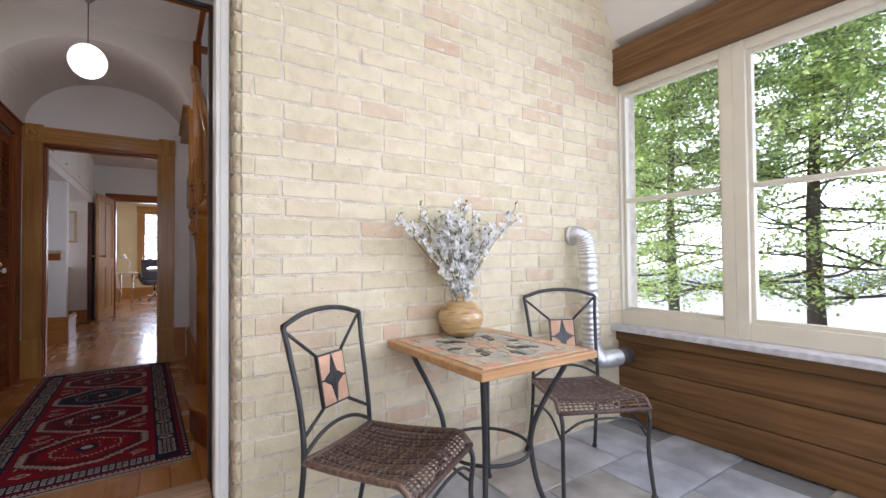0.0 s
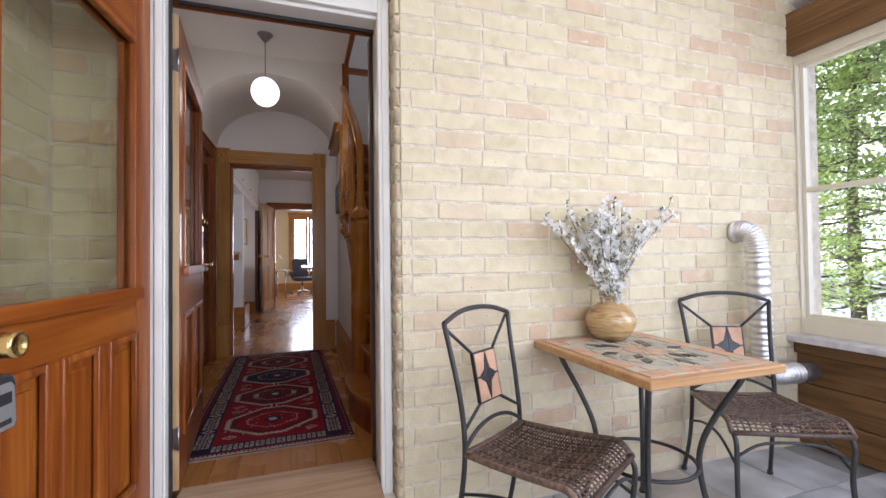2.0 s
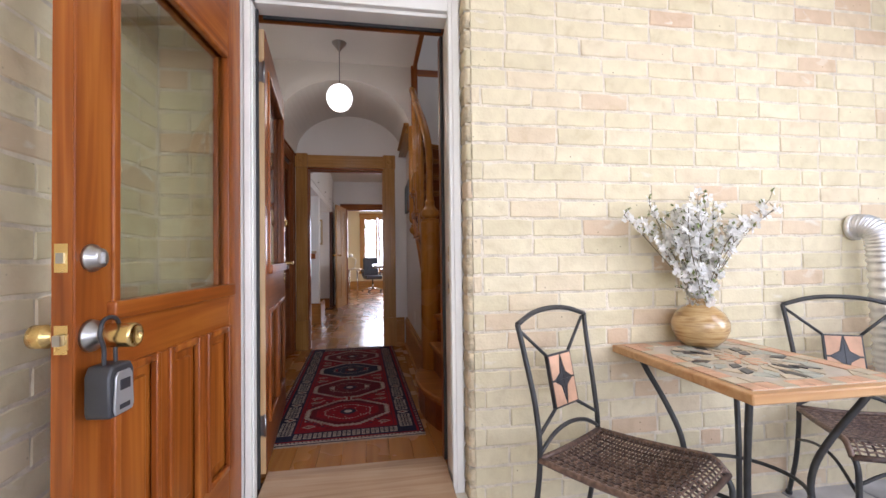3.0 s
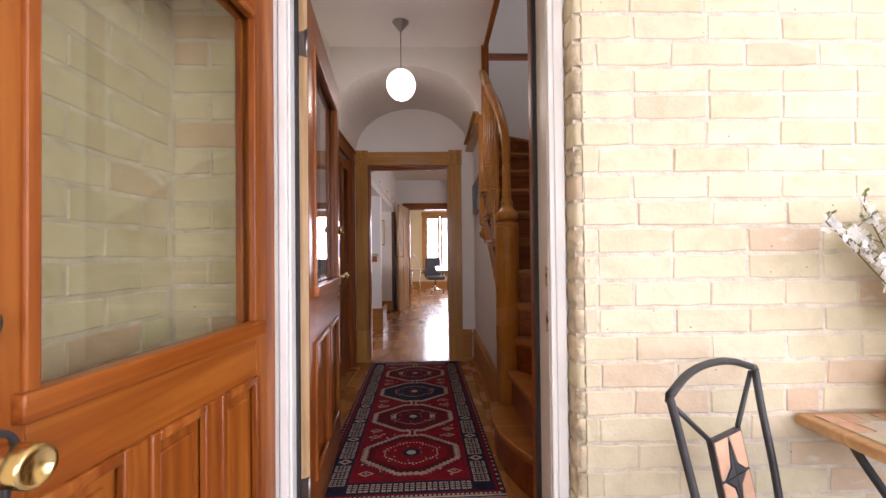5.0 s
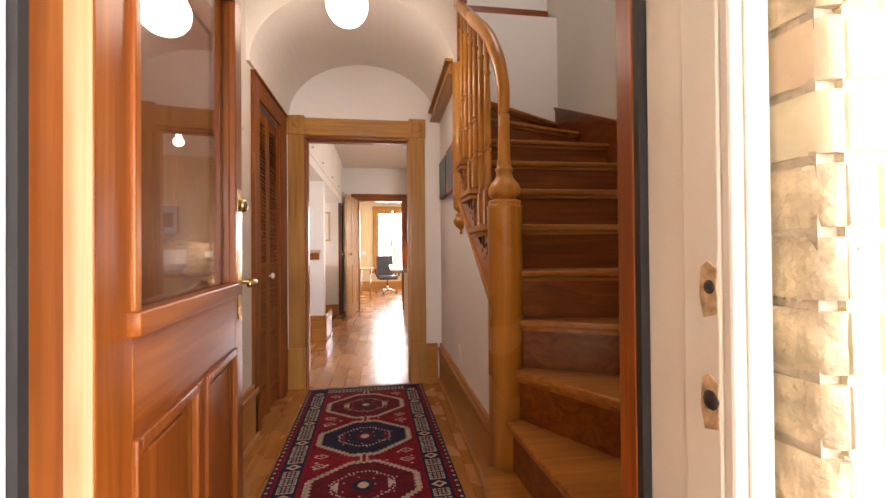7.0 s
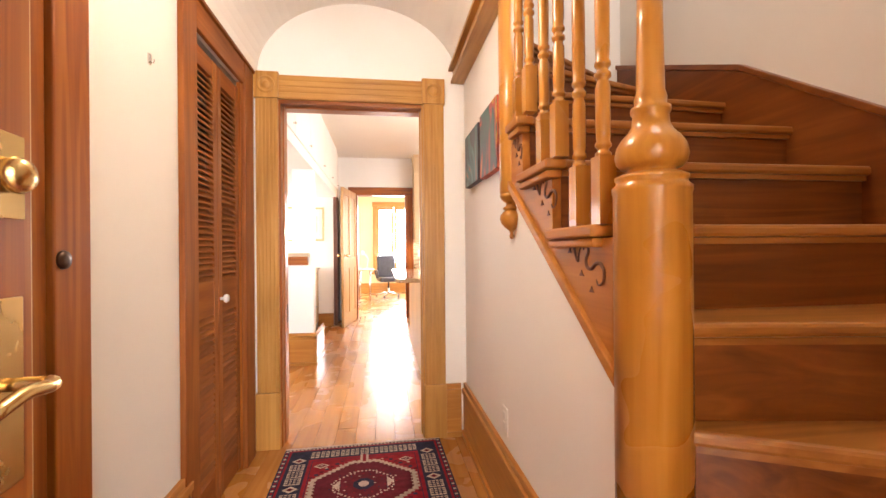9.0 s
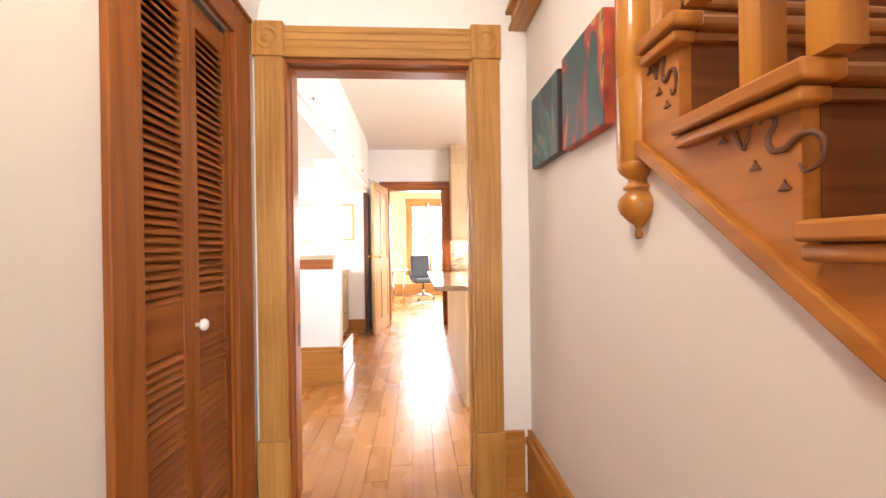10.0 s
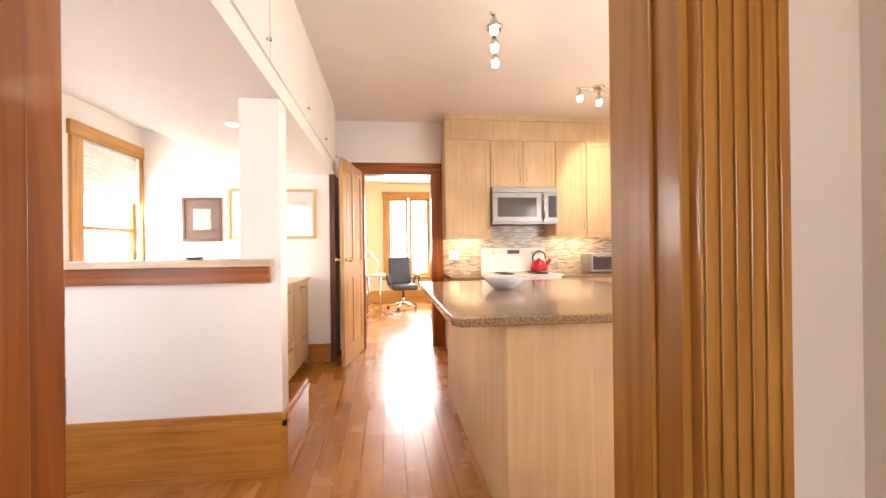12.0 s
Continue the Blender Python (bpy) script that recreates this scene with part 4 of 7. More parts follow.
DARK_CARVE = plain("carved_shadow_stain", (0.14, 0.05, 0.016), 0.6)
for k in (6, 7, 8):
    y0, y1 = (yt(k), yt(k + 1)) if k < 8 else (yt(8), 3.86)
    g = G().box((RX - 0.058, y0 - o - 0.01, zt(k) - 0.028), (RX + 0.006, y1 - 0.02, zt(k)))
    g.box((RX - 0.048, y0 - o + 0.004, zt(k) - 0.052), (RX - 0.001, y1 - 0.02, zt(k) - 0.030))
    part("tread_return", g, STRING, stairs, "moulded tread end", 0.006)
    g = G()
    s = 1.2 if k < 8 else 0.62
    yb, zb, xs = y0 - (0.100 if k < 8 else 0.03), zt(k) - 0.088, RX - 0.0255

    def on_string(a, b):
        """A place on the string: a along from the step's far end towards the newel, b up."""
        return (xs, yb + s * (0.245 - a), zb + b)

    curve = [(0.108, 0.030), (0.112, 0.040), (0.124, 0.040), (0.130, 0.026), (0.120, 0.008), (0.124, -0.010), (0.142, -0.014), (0.160, -0.002), (0.178, -0.002), (0.190, -0.018), (0.186, -0.042), (0.168, -0.050), (0.160, -0.038)]
    pts = smooth_path([on_string(a, b) for a, b in curve], 4)
    g.tube(pts, [0.0016 + 0.0034 * math.sin(math.pi * i / (len(pts) - 1)) for i in range(len(pts))], 6)
    part("scroll_carving", g, DARK_CARVE, stairs, "dark carved scroll")
    pts = smooth_path([on_string(a, b) for a, b in ((0.066, 0.038), (0.074, 0.014), (0.082, 0.002), (0.086, 0.016), (0.094, 0.034), (0.102, 0.038))], 4)
    part("notch_carving", G().tube(pts, [0.0042 - 0.0028 * i / (len(pts) - 1) for i in range(len(pts))], 6), DARK_CARVE, stairs, "dark carved notch")
    for a, b in ((0.045, 0.026), (0.100, -0.030), (0.142, -0.066)):
        _, yc, zc = on_string(a, b)
        g = G().prism([(yc - 0.011, zc - 0.004), (yc + 0.011, zc - 0.004), (yc + 0.003, zc + 0.004), (yc, zc + 0.011), (yc - 0.003, zc + 0.004)], xs - 0.002, xs + 0.002, "x")
        part("drop_carving", g, DARK_CARVE, stairs, "dark carved drop")

# newel post on the first step
prof = [(0.074, 0), (0.073, 1.065), (0.075, 1.072), (0.075, 1.080), (0.068, 1.086), (0.066, 1.092), (0.069, 1.096), (0.069, 1.102), (0.058, 1.107), (0.046, 1.110), (0.045, 1.117), (0.058, 1.120), (0.066, 1.130), (0.069, 1.145), (0.066, 1.162),
        (0.055, 1.180), (0.043, 1.193), (0.036, 1.206), (0.034, 1.226), (0.038, 1.232), (0.038, 1.241), (0.030, 1.246), (0.031, 1.262), (0.027, 1.275), (0.025, 1.40), (0.024, 1.50)]
part("newel_post", G().lathe((NX, NY, zt(1)), prof, 32), NEWEL, stairs, "thick round turned newel post")
# swept handrail
rail = smooth_path([(NX, NY, zt(1) + 1.47), (NX, NY + 0.006, zt(1) + 1.60), (NX - 0.012, NY + 0.05, zt(1) + 1.74), (NX - 0.03, NY + 0.16, zt(1) + 1.90), (NX - 0.045, NY + 0.36, zt(1) + 2.07), (NX - 0.05, NY + 0.60, zt(1) + 2.26), (NX - 0.05, NY + 0.76, zt(1) + 2.38)], 6)
part("handrail", G().tube(rail, [0.025 + 0.006 * min(1, i / 12) for i in range(len(rail))], 12), NEWEL, stairs, "swept round handrail")


def baluster(x, y, z0, z1):
    h = z1 - z0
    p = [(0.014, 0.15), (0.018, 0.153), (0.018, 0.160), (0.013, 0.164), (0.013, 0.170), (0.018, 0.174), (0.018, 0.181), (0.0145, 0.187), (0.016, 0.20), (0.0165, 0.31), (0.013, 0.320), (0.013, 0.326), (0.0185, 0.331), (0.0185, 0.339), (0.013, 0.345), (0.013, 0.352), (0.018, 0.357), (0.018, 0.364), (0.0145, 0.37), (0.016, 0.40), (0.0165, 0.52), (0.013, h - 0.15), (0.012, h - 0.14), (0.017, h - 0.134), (0.017, h - 0.124), (0.011, h - 0.118), (0.014, h)]
    part("baluster", G().box((x - 0.020, y - 0.020, z0), (x + 0.020, y + 0.020, z0 + 0.152)).lathe((x, y, z0), p, 14), NEWEL, stairs, "turned pine baluster")


def rail_z(y):
    pts = [(p[1], p[2]) for p in rail]
    for (ya, za), (yb, zb) in zip(pts, pts[1:]):
        if ya <= y <= yb and yb > ya:
            return za + (zb - za) * (y - ya) / (yb - ya)
    return pts[-1][1]


for k, y in ((6, 3.195), (6, 3.312), (7, 3.435), (7, 3.545), (8, 3.675), (8, 3.785)):
    baluster(RX - 0.02, y, zt(k), rail_z(y) - 0.01)
# hanging post with a turned drop
prof = [(0.002, -0.152), (0.007, -0.150), (0.009, -0.140), (0.006, -0.130), (0.010, -0.120), (0.026, -0.108), (0.040, -0.092), (0.046, -0.074), (0.043, -0.058), (0.030, -0.044), (0.024, -0.040), (0.033, -0.036), (0.034, -0.030), (0.022, -0.024), (0.021, -0.012), (0.032, -0.004), (0.040, 0.004), (0.045, 0.014), (0.0455, 0.022), (0.043, 0.024), (0.0455, 0.027), (0.046, 0.90)]
part("drop_post", G().lathe((RX - 0.012, 3.915, 1.578), prof, 24), NEWEL, stairs, "hanging post with a turned drop finial")
part("upper_post", G().box((RX - 0.03, 3.865, 2.49), (RX + 0.03, 3.925, CZ + 0.5)), PINE, stairs, "", 0.004)
# wall string
poly = [(2.14, HF), (2.14, 0.99), (2.60, 1.27), (3.27, 1.69), (3.95, 2.155), (5.14, 2.66), (5.14, 2.30), (3.9, 1.45), (3.2, 0.95), (2.7, HF)]
g = G().prism(poly, SX - 0.024, SX - 0.0005, "x")
g2 = [(2.14, 0.99), (2.60, 1.27), (3.27, 1.69), (3.95, 2.155), (5.14, 2.66)]
for (ya, za), (yb, zb) in zip(g2, g2[1:]):
    g.prism([(ya, za), (yb, zb), (yb, zb + 0.028), (ya, za + 0.028)], SX - 0.036, SX - 0.0005, "x")
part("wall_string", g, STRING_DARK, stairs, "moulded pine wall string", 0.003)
g = G().prism([(SX - 0.03, 2.3), (SX - 0.03, 2.71), (0.3, 3.12), (0.3, 2.7)], 5.125, 5.149, "y")
part("wall_string", g, PINE_X, stairs, "", 0.003)
struct("trim_landing", G().box((0.24, 5.12, 3.39), (SX - 0.002, 5.149, 3.57)).box((0.24, 5.105, 3.37), (SX - 0.002, 5.149, 3.40)), PINE_X, "pine landing board on the stairwell wall", 0.004)

# ---- hall rug ----
RED = plain("rug_red_wool", (0.24, 0.012, 0.020), 0.95, 0, 0.22, 30, 0.5, 0.003, 0.1, 400)
NAVY = plain("rug_navy_wool", (0.022, 0.022, 0.045), 0.95, 0, 0.3, 30, 0.5, 0.003, 0.1, 400)
IVORY = plain("rug_ivory_wool", (0.52, 0.42, 0.33), 0.95, 0, 0.18, 30, 0.5, 0.003, 0.1, 400)
WINE = plain("rug_wine_wool", (0.12, 0.012, 0.02), 0.95, 0, 0.25, 30, 0.5, 0.003, 0.1, 400)
RW, RL = 0.90, 2.50
rug = tagged(new("rug"), "red oriental runner with ivory medallions and borders on the oak floor", "rug")
rug.matrix_world = pose(-0.395, 3.635, HF, 0, 0, 1.6)
part("ground_weave", G().box((-RW / 2, -RL / 2, 0), (RW / 2, RL / 2, 0.007)), NAVY, rug, "", 0.002)
g = G()


def flat(g, pts, z, h=0.0006):
    g.prism(pts, z, z + h)


def rect(g, x0, y0, x1, y1, z):
    flat(g, [(x0, y0), (x1, y0), (x1, y1), (x0, y1)], z)


Z0 = 0.0068
bord, field, ivo, wine, navy = G(), G(), G(), G(), G()
hw, hl = RW / 2, RL / 2
# guard stripes and main border
for inset, width, gg in ((0.03, 0.012, field), (0.150, 0.018, field)):
    for sx in (-1, 1):
        rect(gg, sx * (hw - inset) - (width if sx > 0 else 0), -hl + inset, sx * (hw - inset) + (0 if sx > 0 else width), hl - inset, Z0)
    for sy in (-1, 1):
        y = sy * (hl - inset)
        rect(gg, -hw + inset + width, min(y, y - sy * width), hw - inset - width, max(y, y - sy * width), Z0)
rect(ivo, -hw, -hl, hw, -hl + 0.012, Z0)
rect(ivo, -hw, hl - 0.012, hw, hl, Z0)
rnd = random.Random(5)
for sx in (-1, 1):
    n = 32
    for i in range(n):
        y = -hl + 0.12 + (2 * hl - 0.24) * (i + 0.5) / n
        x = sx * (hw - 0.098)
        a, b = 0.038, 0.029
        if i % 4 == 3:
            flat(ivo, [(x - a, y), (x, y - b), (x + a, y), (x, y + b)], Z0)
            flat(wine, [(x - a * 0.5, y), (x, y - b * 0.5), (x + a * 0.5, y), (x, y + b * 0.5)], Z0 + 0.0005)
        else:
            rect(ivo, x - a, y - b, x + a, y + b, Z0)
            for q in (-0.55, 0.0, 0.55):
                rect(navy, x - a * 0.9, y + q * b - 0.0035, x + a * 0.9, y + q * b + 0.0035, Z0 + 0.0005)
            for q in (-0.5, 0.0, 0.5):
                rect(navy, x + q * a - 0.003, y - b * 0.9, x + q * a + 0.003, y + b * 0.9, Z0 + 0.0009)
    for i in range(110):
        y = -hl + 0.02 + (2 * hl - 0.04) * (i + 0.5) / 110
        rect(ivo if i % 2 else field, sx * (hw - 0.016) - 0.007, y - 0.007, sx * (hw - 0.016) + 0.007, y + 0.005, Z0)
for sy in (-1, 1):
    n = 11
    for i in range(n):
        x, y = (-hw + 0.15) + (2 * hw - 0.30) * (i + 0.5) / n, sy * (hl - 0.098)
        a, b = 0.022, 0.034
        rect(ivo, x - a, y - b, x + a, y + b, Z0)
        for q in (-0.5, 0.05, 0.55):
            rect(navy, x - a * 0.9, y + q * b - 0.004, x + a * 0.9, y + q * b + 0.004, Z0 + 0.0005)
        rect(navy, x - 0.003, y - b, x + 0.003, y + b, Z0 + 0.0009)
    for i in range(40):
        x = -hw + 0.02 + (2 * hw - 0.04) * (i + 0.5) / 40
        rect(ivo, x - 0.007, sy * (hl - 0.022) - 0.006, x + 0.006, sy * (hl - 0.022) + 0.006, Z0)
fx, fy = hw - 0.172, hl - 0.172
rect(field, -fx, -fy, fx, fy, Z0)


def hexa(cx, cy, a, b, c):
    return [(cx - a, cy - c), (cx - c * 0.9, cy - b), (cx + c * 0.9, cy - b), (cx + a, cy - c), (cx + a, cy + c), (cx + c * 0.9, cy + b), (cx - c * 0.9, cy + b), (cx - a, cy + c)]


def saw(gg, pts, z, size, n):
    """Small teeth along the outline."""
    for (xa, ya), (xb, yb) in zip(pts, pts[1:] + pts[:1]):
        m = max(1, int(n * math.hypot(xb - xa, yb - ya)))
        for i in range(m):
            t = (i + 0.5) / m
            x, y = xa + (xb - xa) * t, ya + (yb - ya) * t
            rect(gg, x - size, y - size, x + size, y + size, z)


for i, cy in enumerate((-0.80, -0.27, 0.27, 0.80)):
    h1 = hexa(0, cy, 0.262, 0.235, 0.075)
    flat(ivo, h1, Z0 + 0.0005)
    saw(ivo, h1, Z0 + 0.0005, 0.010, 40)
    body = wine if i in (0, 1, 3) else navy
    h2 = hexa(0, cy, 0.236, 0.210, 0.070)
    flat(body, h2, Z0 + 0.001)
    saw(body, h2, Z0 + 0.001, 0.008, 36)
    flat(field if i == 0 else (navy if i == 2 else wine), hexa(0, cy, 0.20, 0.175, 0.058), Z0 + 0.0015)
    flat(navy if i != 2 else wine, hexa(0, cy, 0.05, 0.05, 0.02), Z0 + 0.002)
    flat(ivo, hexa(0, cy, 0.025, 0.026, 0.01), Z0 + 0.0025)
    for k in range(64):
        a, r = k * 2.399, 0.055 + 0.115 * math.sqrt(k / 64)
        x, y = r * math.cos(a), cy + r * 0.85 * math.sin(a)
        s = 0.0055
        flat((ivo, field, navy)[k % 3], [(x - s, y), (x, y - s), (x + s, y), (x, y + s)], Z0 + 0.002)
    ring_ = hexa(0, cy, 0.145, 0.125, 0.044)
    saw(ivo, ring_, Z0 + 0.0021, 0.0050, 52)
    for sx in (-1, 1):
        for sy in (-1, 1):
            for q in range(7):
                t = q / 6
                x, y = sx * (0.268 - 0.15 * t), cy + sy * (0.105 + 0.145 * t)
                rect(navy if q % 2 else wine, x - 0.010, y - 0.008, x + 0.010, y + 0.008, Z0 + 0.0009)
            x, y = sx * 0.225, cy + sy * 0.218
            flat(ivo, [(x - 0.040, y), (x, y - 0.026), (x + 0.040, y), (x, y + 0.026)], Z0 + 0.0012)
            flat(wine, [(x - 0.028, y), (x, y - 0.017), (x + 0.028, y), (x, y + 0.017)], Z0 + 0.0016)
            flat(ivo, [(x - 0.009, y), (x, y - 0.006), (x + 0.009, y), (x, y + 0.006)], Z0 + 0.0020)
    for sx in (-1, 1):
        hook = [(sx * 0.15, cy), (sx * 0.115, cy + 0.05), (sx * 0.115, cy - 0.05)]
        flat(ivo if i % 2 else field, hook, Z0 + 0.0019)
    rect(ivo, -0.022, cy + 0.23, 0.022, cy + 0.31, Z0 + 0.0005)
    rect(field, -0.009, cy + 0.23, 0.009, cy + 0.31, Z0 + 0.001)
for k in range(220):
    x, y = rnd.uniform(-fx + 0.02, fx - 0.02), rnd.uniform(-fy + 0.03, fy - 0.03)
    near = min(abs(y - c) for c in (-0.80, -0.27, 0.27, 0.80))
    if near / 0.27 + abs(x) / 0.30 > 1.12:
        s = rnd.uniform(0.006, 0.012)
        flat((ivo, navy, ivo)[k % 3], [(x - s, y), (x, y - s), (x + s, y), (x, y + s)], Z0 + 0.0005)
for gg, mt, nm in ((field, RED, "red_field"), (ivo, IVORY, "ivory_pattern"), (wine, WINE, "wine_pattern"), (navy, NAVY, "navy_pattern")):
    part(nm, gg, mt, rug)["kind"] = "stuff"
fr_ = G()
for k in range(150):
    x = -hw + (k + 0.5) * RW / 150
    for sy in (-1, 1):
        fr_.box((x - 0.0016, sy * hl, 0.0005), (x + 0.0016, sy * (hl + 0.018 + rnd.uniform(-0.004, 0.004)), 0.003))
part("fringe", fr_, IVORY, rug, "short ivory fringe")["kind"] = "stuff"

# ---- the porch: windows ----
PANE_W, PITCH = 0.677, 0.810
GX = WX + 0.045
for i in range(5):
    ya = 1.055 - PITCH * i
    yb = ya + PANE_W
    w = tagged(new("window"), "cream painted wooden sash window with two panes", "window", "porch windows", "structure")
    z0, z1, zm = 0.842, 2.44, 1.643
    yo = FY + 0.002 if i == 0 else yb + 0.0665
    yi = ya - 0.0665
    part("window_frame", G().box((WX - 0.012, yb, 0.742), (WX + 0.09, yo, 2.50)), CREAM_PAINT, w, "", 0.004)
    part("window_frame", G().box((WX - 0.012, yi, 0.742), (WX + 0.09, ya, 2.50)), CREAM_PAINT, w, "", 0.004)
    part("window_frame", G().box((WX - 0.010, ya, 0.742), (WX + 0.09, yb, z0)), CREAM_PAINT, w, "", 0.004)
    part("window_frame", G().box((WX - 0.010, ya, z1), (WX + 0.09, yb, 2.50)), CREAM_PAINT, w, "", 0.004)
    g = G()
    s = 0.022
    g.box((GX - 0.025, ya, z0), (GX + 0.02, ya + s, z1)).box((GX - 0.025, yb - s, z0), (GX + 0.02, yb, z1))
    g.box((GX - 0.025, ya + s, z0), (GX + 0.02, yb - s, z0 + s)).box((GX - 0.025, ya + s, z1 - s), (GX + 0.02, yb - s, z1))
    part("sash", g, CREAM_PAINT, w, "", 0.003)
    part("meeting_rail", G().box((GX - 0.035, ya + s, zm - 0.014), (GX + 0.02, yb - s, zm + 0.014)), CREAM_PAINT, w, "", 0.004)
    g = G()
    for za, zb in ((z0 + s, zm - 0.014), (zm + 0.014, z1 - s)):
        p = part("pane", G().box((GX - 0.002, ya + s - 0.004, za - 0.004), (GX + 0.002, yb - s + 0.004, zb + 0.004)), GLASS, w, "clear glass pane")
        p.visible_shadow = False
# boards and apron under the sill
boards = bpy.data.objects["wall_porch_window"]
zs = [PF, 0.262, 0.448, 0.628]
for a, b in zip(zs, zs[1:]):
    part("board", G().box((WX - 0.055, -2.65, a + 0.003), (WX - 0.0205, FY - 0.002, b - 0.003)), CEDAR, boards, "", 0.004)
part("apron_board", G().box((WX - 0.085, -2.65, 0.632), (WX - 0.0205, FY - 0.002, 0.704)), CEDAR, boards, "", 0.004)

# ---- patio table ----
TX, TY, TW, TD, TZ = 1.195, 1.372, 0.635, 0.735, 0.838
tab = thing("patio_table", "square patio table with a mosaic tile top and black iron legs", "table", at=(TX, TY, PF))
H = TZ - PF
TWOOD = wood("table_edge_wood", (0.50, 0.27, 0.11), (0.60, 0.35, 0.16), (0.68, 0.43, 0.22), "x", 0.4, 0.1)
GROUT = plain("mosaic_grout", (0.52, 0.46, 0.38), 0.8, 0, 0.1, 20, 0.3)
top = part("tabletop", G().box((-TW / 2, -TD / 2, H - 0.035), (TW / 2, TD / 2, H - 0.002)), TWOOD, tab, "wooden tabletop rim", 0.006)
part("grout_bed", G().box((-TW / 2 + 0.032, -TD / 2 + 0.032, H - 0.004), (TW / 2 - 0.032, TD / 2 - 0.032, H - 0.001)), GROUT, top)
TILES = [plain("terracotta_tile", (0.60, 0.36, 0.23), 0.55, 0, 0.2, 14, 0.2), plain("slate_green_tile", (0.42, 0.43, 0.37), 0.5, 0, 0.2, 14, 0.2), plain("charcoal_tile", (0.045, 0.045, 0.05), 0.35, 0, 0.2, 14, 0.2), plain("sand_tile", (0.52, 0.44, 0.32), 0.5, 0, 0.15, 14, 0.2)]
kx, ky = (TW - 0.064) / 2, (TD - 0.064) / 2


def tile_poly(pts, mat):
    cx, cy = sum(p[0] for p in pts) / len(pts), sum(p[1] for p in pts) / len(pts)
    q = [(cx + (x - cx) * 0.94, cy + (y - cy) * 0.94) for x, y in pts]
    part("tile", G().prism(q, H - 0.0015, H + 0.0025), mat, top)


nb = 10
for i in range(nb):
    for sy in (-1, 1):
        x0, x1 = -kx + 2 * kx * i / nb, -kx + 2 * kx * (i + 1) / nb
        ya, yb = sorted((sy * ky, sy * (ky - 0.062)))
        tile_poly([(x0, ya), (x1, ya), (x1, yb), (x0, yb)], TILES[(0, 0, 3)[i % 3]])
        if 1 <= i < nb - 1:
            y0, y1 = -ky + 0.062 + 2 * (ky - 0.062) * (i - 1) / (nb - 2), -ky + 0.062 + 2 * (ky - 0.062) * i / (nb - 2)
            xa, xb = sorted((sy * kx, sy * (kx - 0.06)))
            tile_poly([(xa, y0), (xb, y0), (xb, y1), (xa, y1)], TILES[(0, 3, 0)[i % 3]])
sx_, sy_ = (kx - 0.065), (ky - 0.067)
for i in range(16):
    a0, a1, am = [radians(22.5 * q) for q in (i, i + 1, i + 0.5)]

    def at(a, r):
        return (r * sx_ * math.cos(a), r * sy_ * math.sin(a))

    tile_poly([at(a0, 0.0), at(a0 + 0.02, 0.30), at(am, 0.36), at(a1 - 0.02, 0.30)], TILES[0] if i % 2 else TILES[3])
    tile_poly([at(am, 0.38), at(am + 0.16, 0.54), at(am, 0.72), at(am - 0.16, 0.54)], TILES[2] if i % 4 == 1 else TILES[3])
    tile_poly([at(a0, 0.58), at(a0 + 0.13, 0.78), at(a0, 0.97), at(a0 - 0.13, 0.78)], TILES[2] if i % 2 == 0 else TILES[1])
    tile_poly([at(am - 0.1, 0.80), at(am + 0.1, 0.80), at(am + 0.15, 1.0), at(am - 0.15, 1.0)], TILES[3] if i % 2 else TILES[1])
for ax, ay in ((-1, -1), (1, -1), (1, 1), (-1, 1)):
    tile_poly([(ax * sx_ * 0.78, ay * sy_ * 1.0), (ax * sx_ * 1.0, ay * sy_ * 1.0), (ax * sx_ * 1.0, ay * sy_ * 0.78)], TILES[3])
    d = Vector((ax * TW * 0.37, ay * TD * 0.37, 0))
    pts = [d * 1.02 + Vector((0, 0, H - 0.036)), d * 0.93 + Vector((0, 0, H - 0.10)), d * 0.74 + Vector((0, 0, H - 0.22)), d * 0.585 + Vector((0, 0, 0.42)), d * 0.56 + Vector((0, 0, 0.30)), d * 0.68 + Vector((0, 0, 0.12)), d * 0.92 + Vector((0, 0, 0.008))]
    part("leg", G().tube(smooth_path(pts, 5), 0.0115, 10).lathe((d.x * 0.92, d.y * 0.92, 0.0), [(0.016, 0), (0.018, 0.008), (0.012, 0.02)], 10), IRON, tab, "curved iron leg")
g = G().tube([(0.197 * math.cos(radians(a)), 0.197 * math.sin(radians(a)), 0.31) for a in range(0, 360, 12)], 0.008, 8, True)
part("ring_stretcher", g, IRON, tab, "iron ring between the legs")
part("apron_frame", G().tube([(-TW * 0.43, -TD * 0.43, H - 0.042), (TW * 0.43, -TD * 0.43, H - 0.042), (TW * 0.43, TD * 0.43, H - 0.042), (-TW * 0.43, TD * 0.43, H - 0.042)], 0.007, 6, True), IRON, tab)

# ---- patio chairs ----
WEAVE, ns, ls, b = node_mat("brown_wicker_strands")
geo = ns.new("ShaderNodeNewGeometry")
strand = ramp(ns, [(0.0, (0.055, 0.032, 0.025)), (0.6, (0.12, 0.072, 0.052)), (0.9, (0.20, 0.13, 0.095))])
ls.new(geo.outputs["Random Per Island"], strand.inputs[0])
wrap = noise_tex(ns, ls, coords(ns, ls, (1, 1, 1), True), 70.0, 3)
wear = ramp(ns, [(0.35, (0.6, 0.6, 0.6)), (0.7, (1.4, 1.4, 1.4))])
ls.new(wrap, wear.inputs[0])
ls.new(mix(ns, ls, 1.0, strand.outputs[0], wear.outputs[0], "MULTIPLY"), b.inputs["Base Color"])
b.inputs["Roughness"].default_value = 0.42
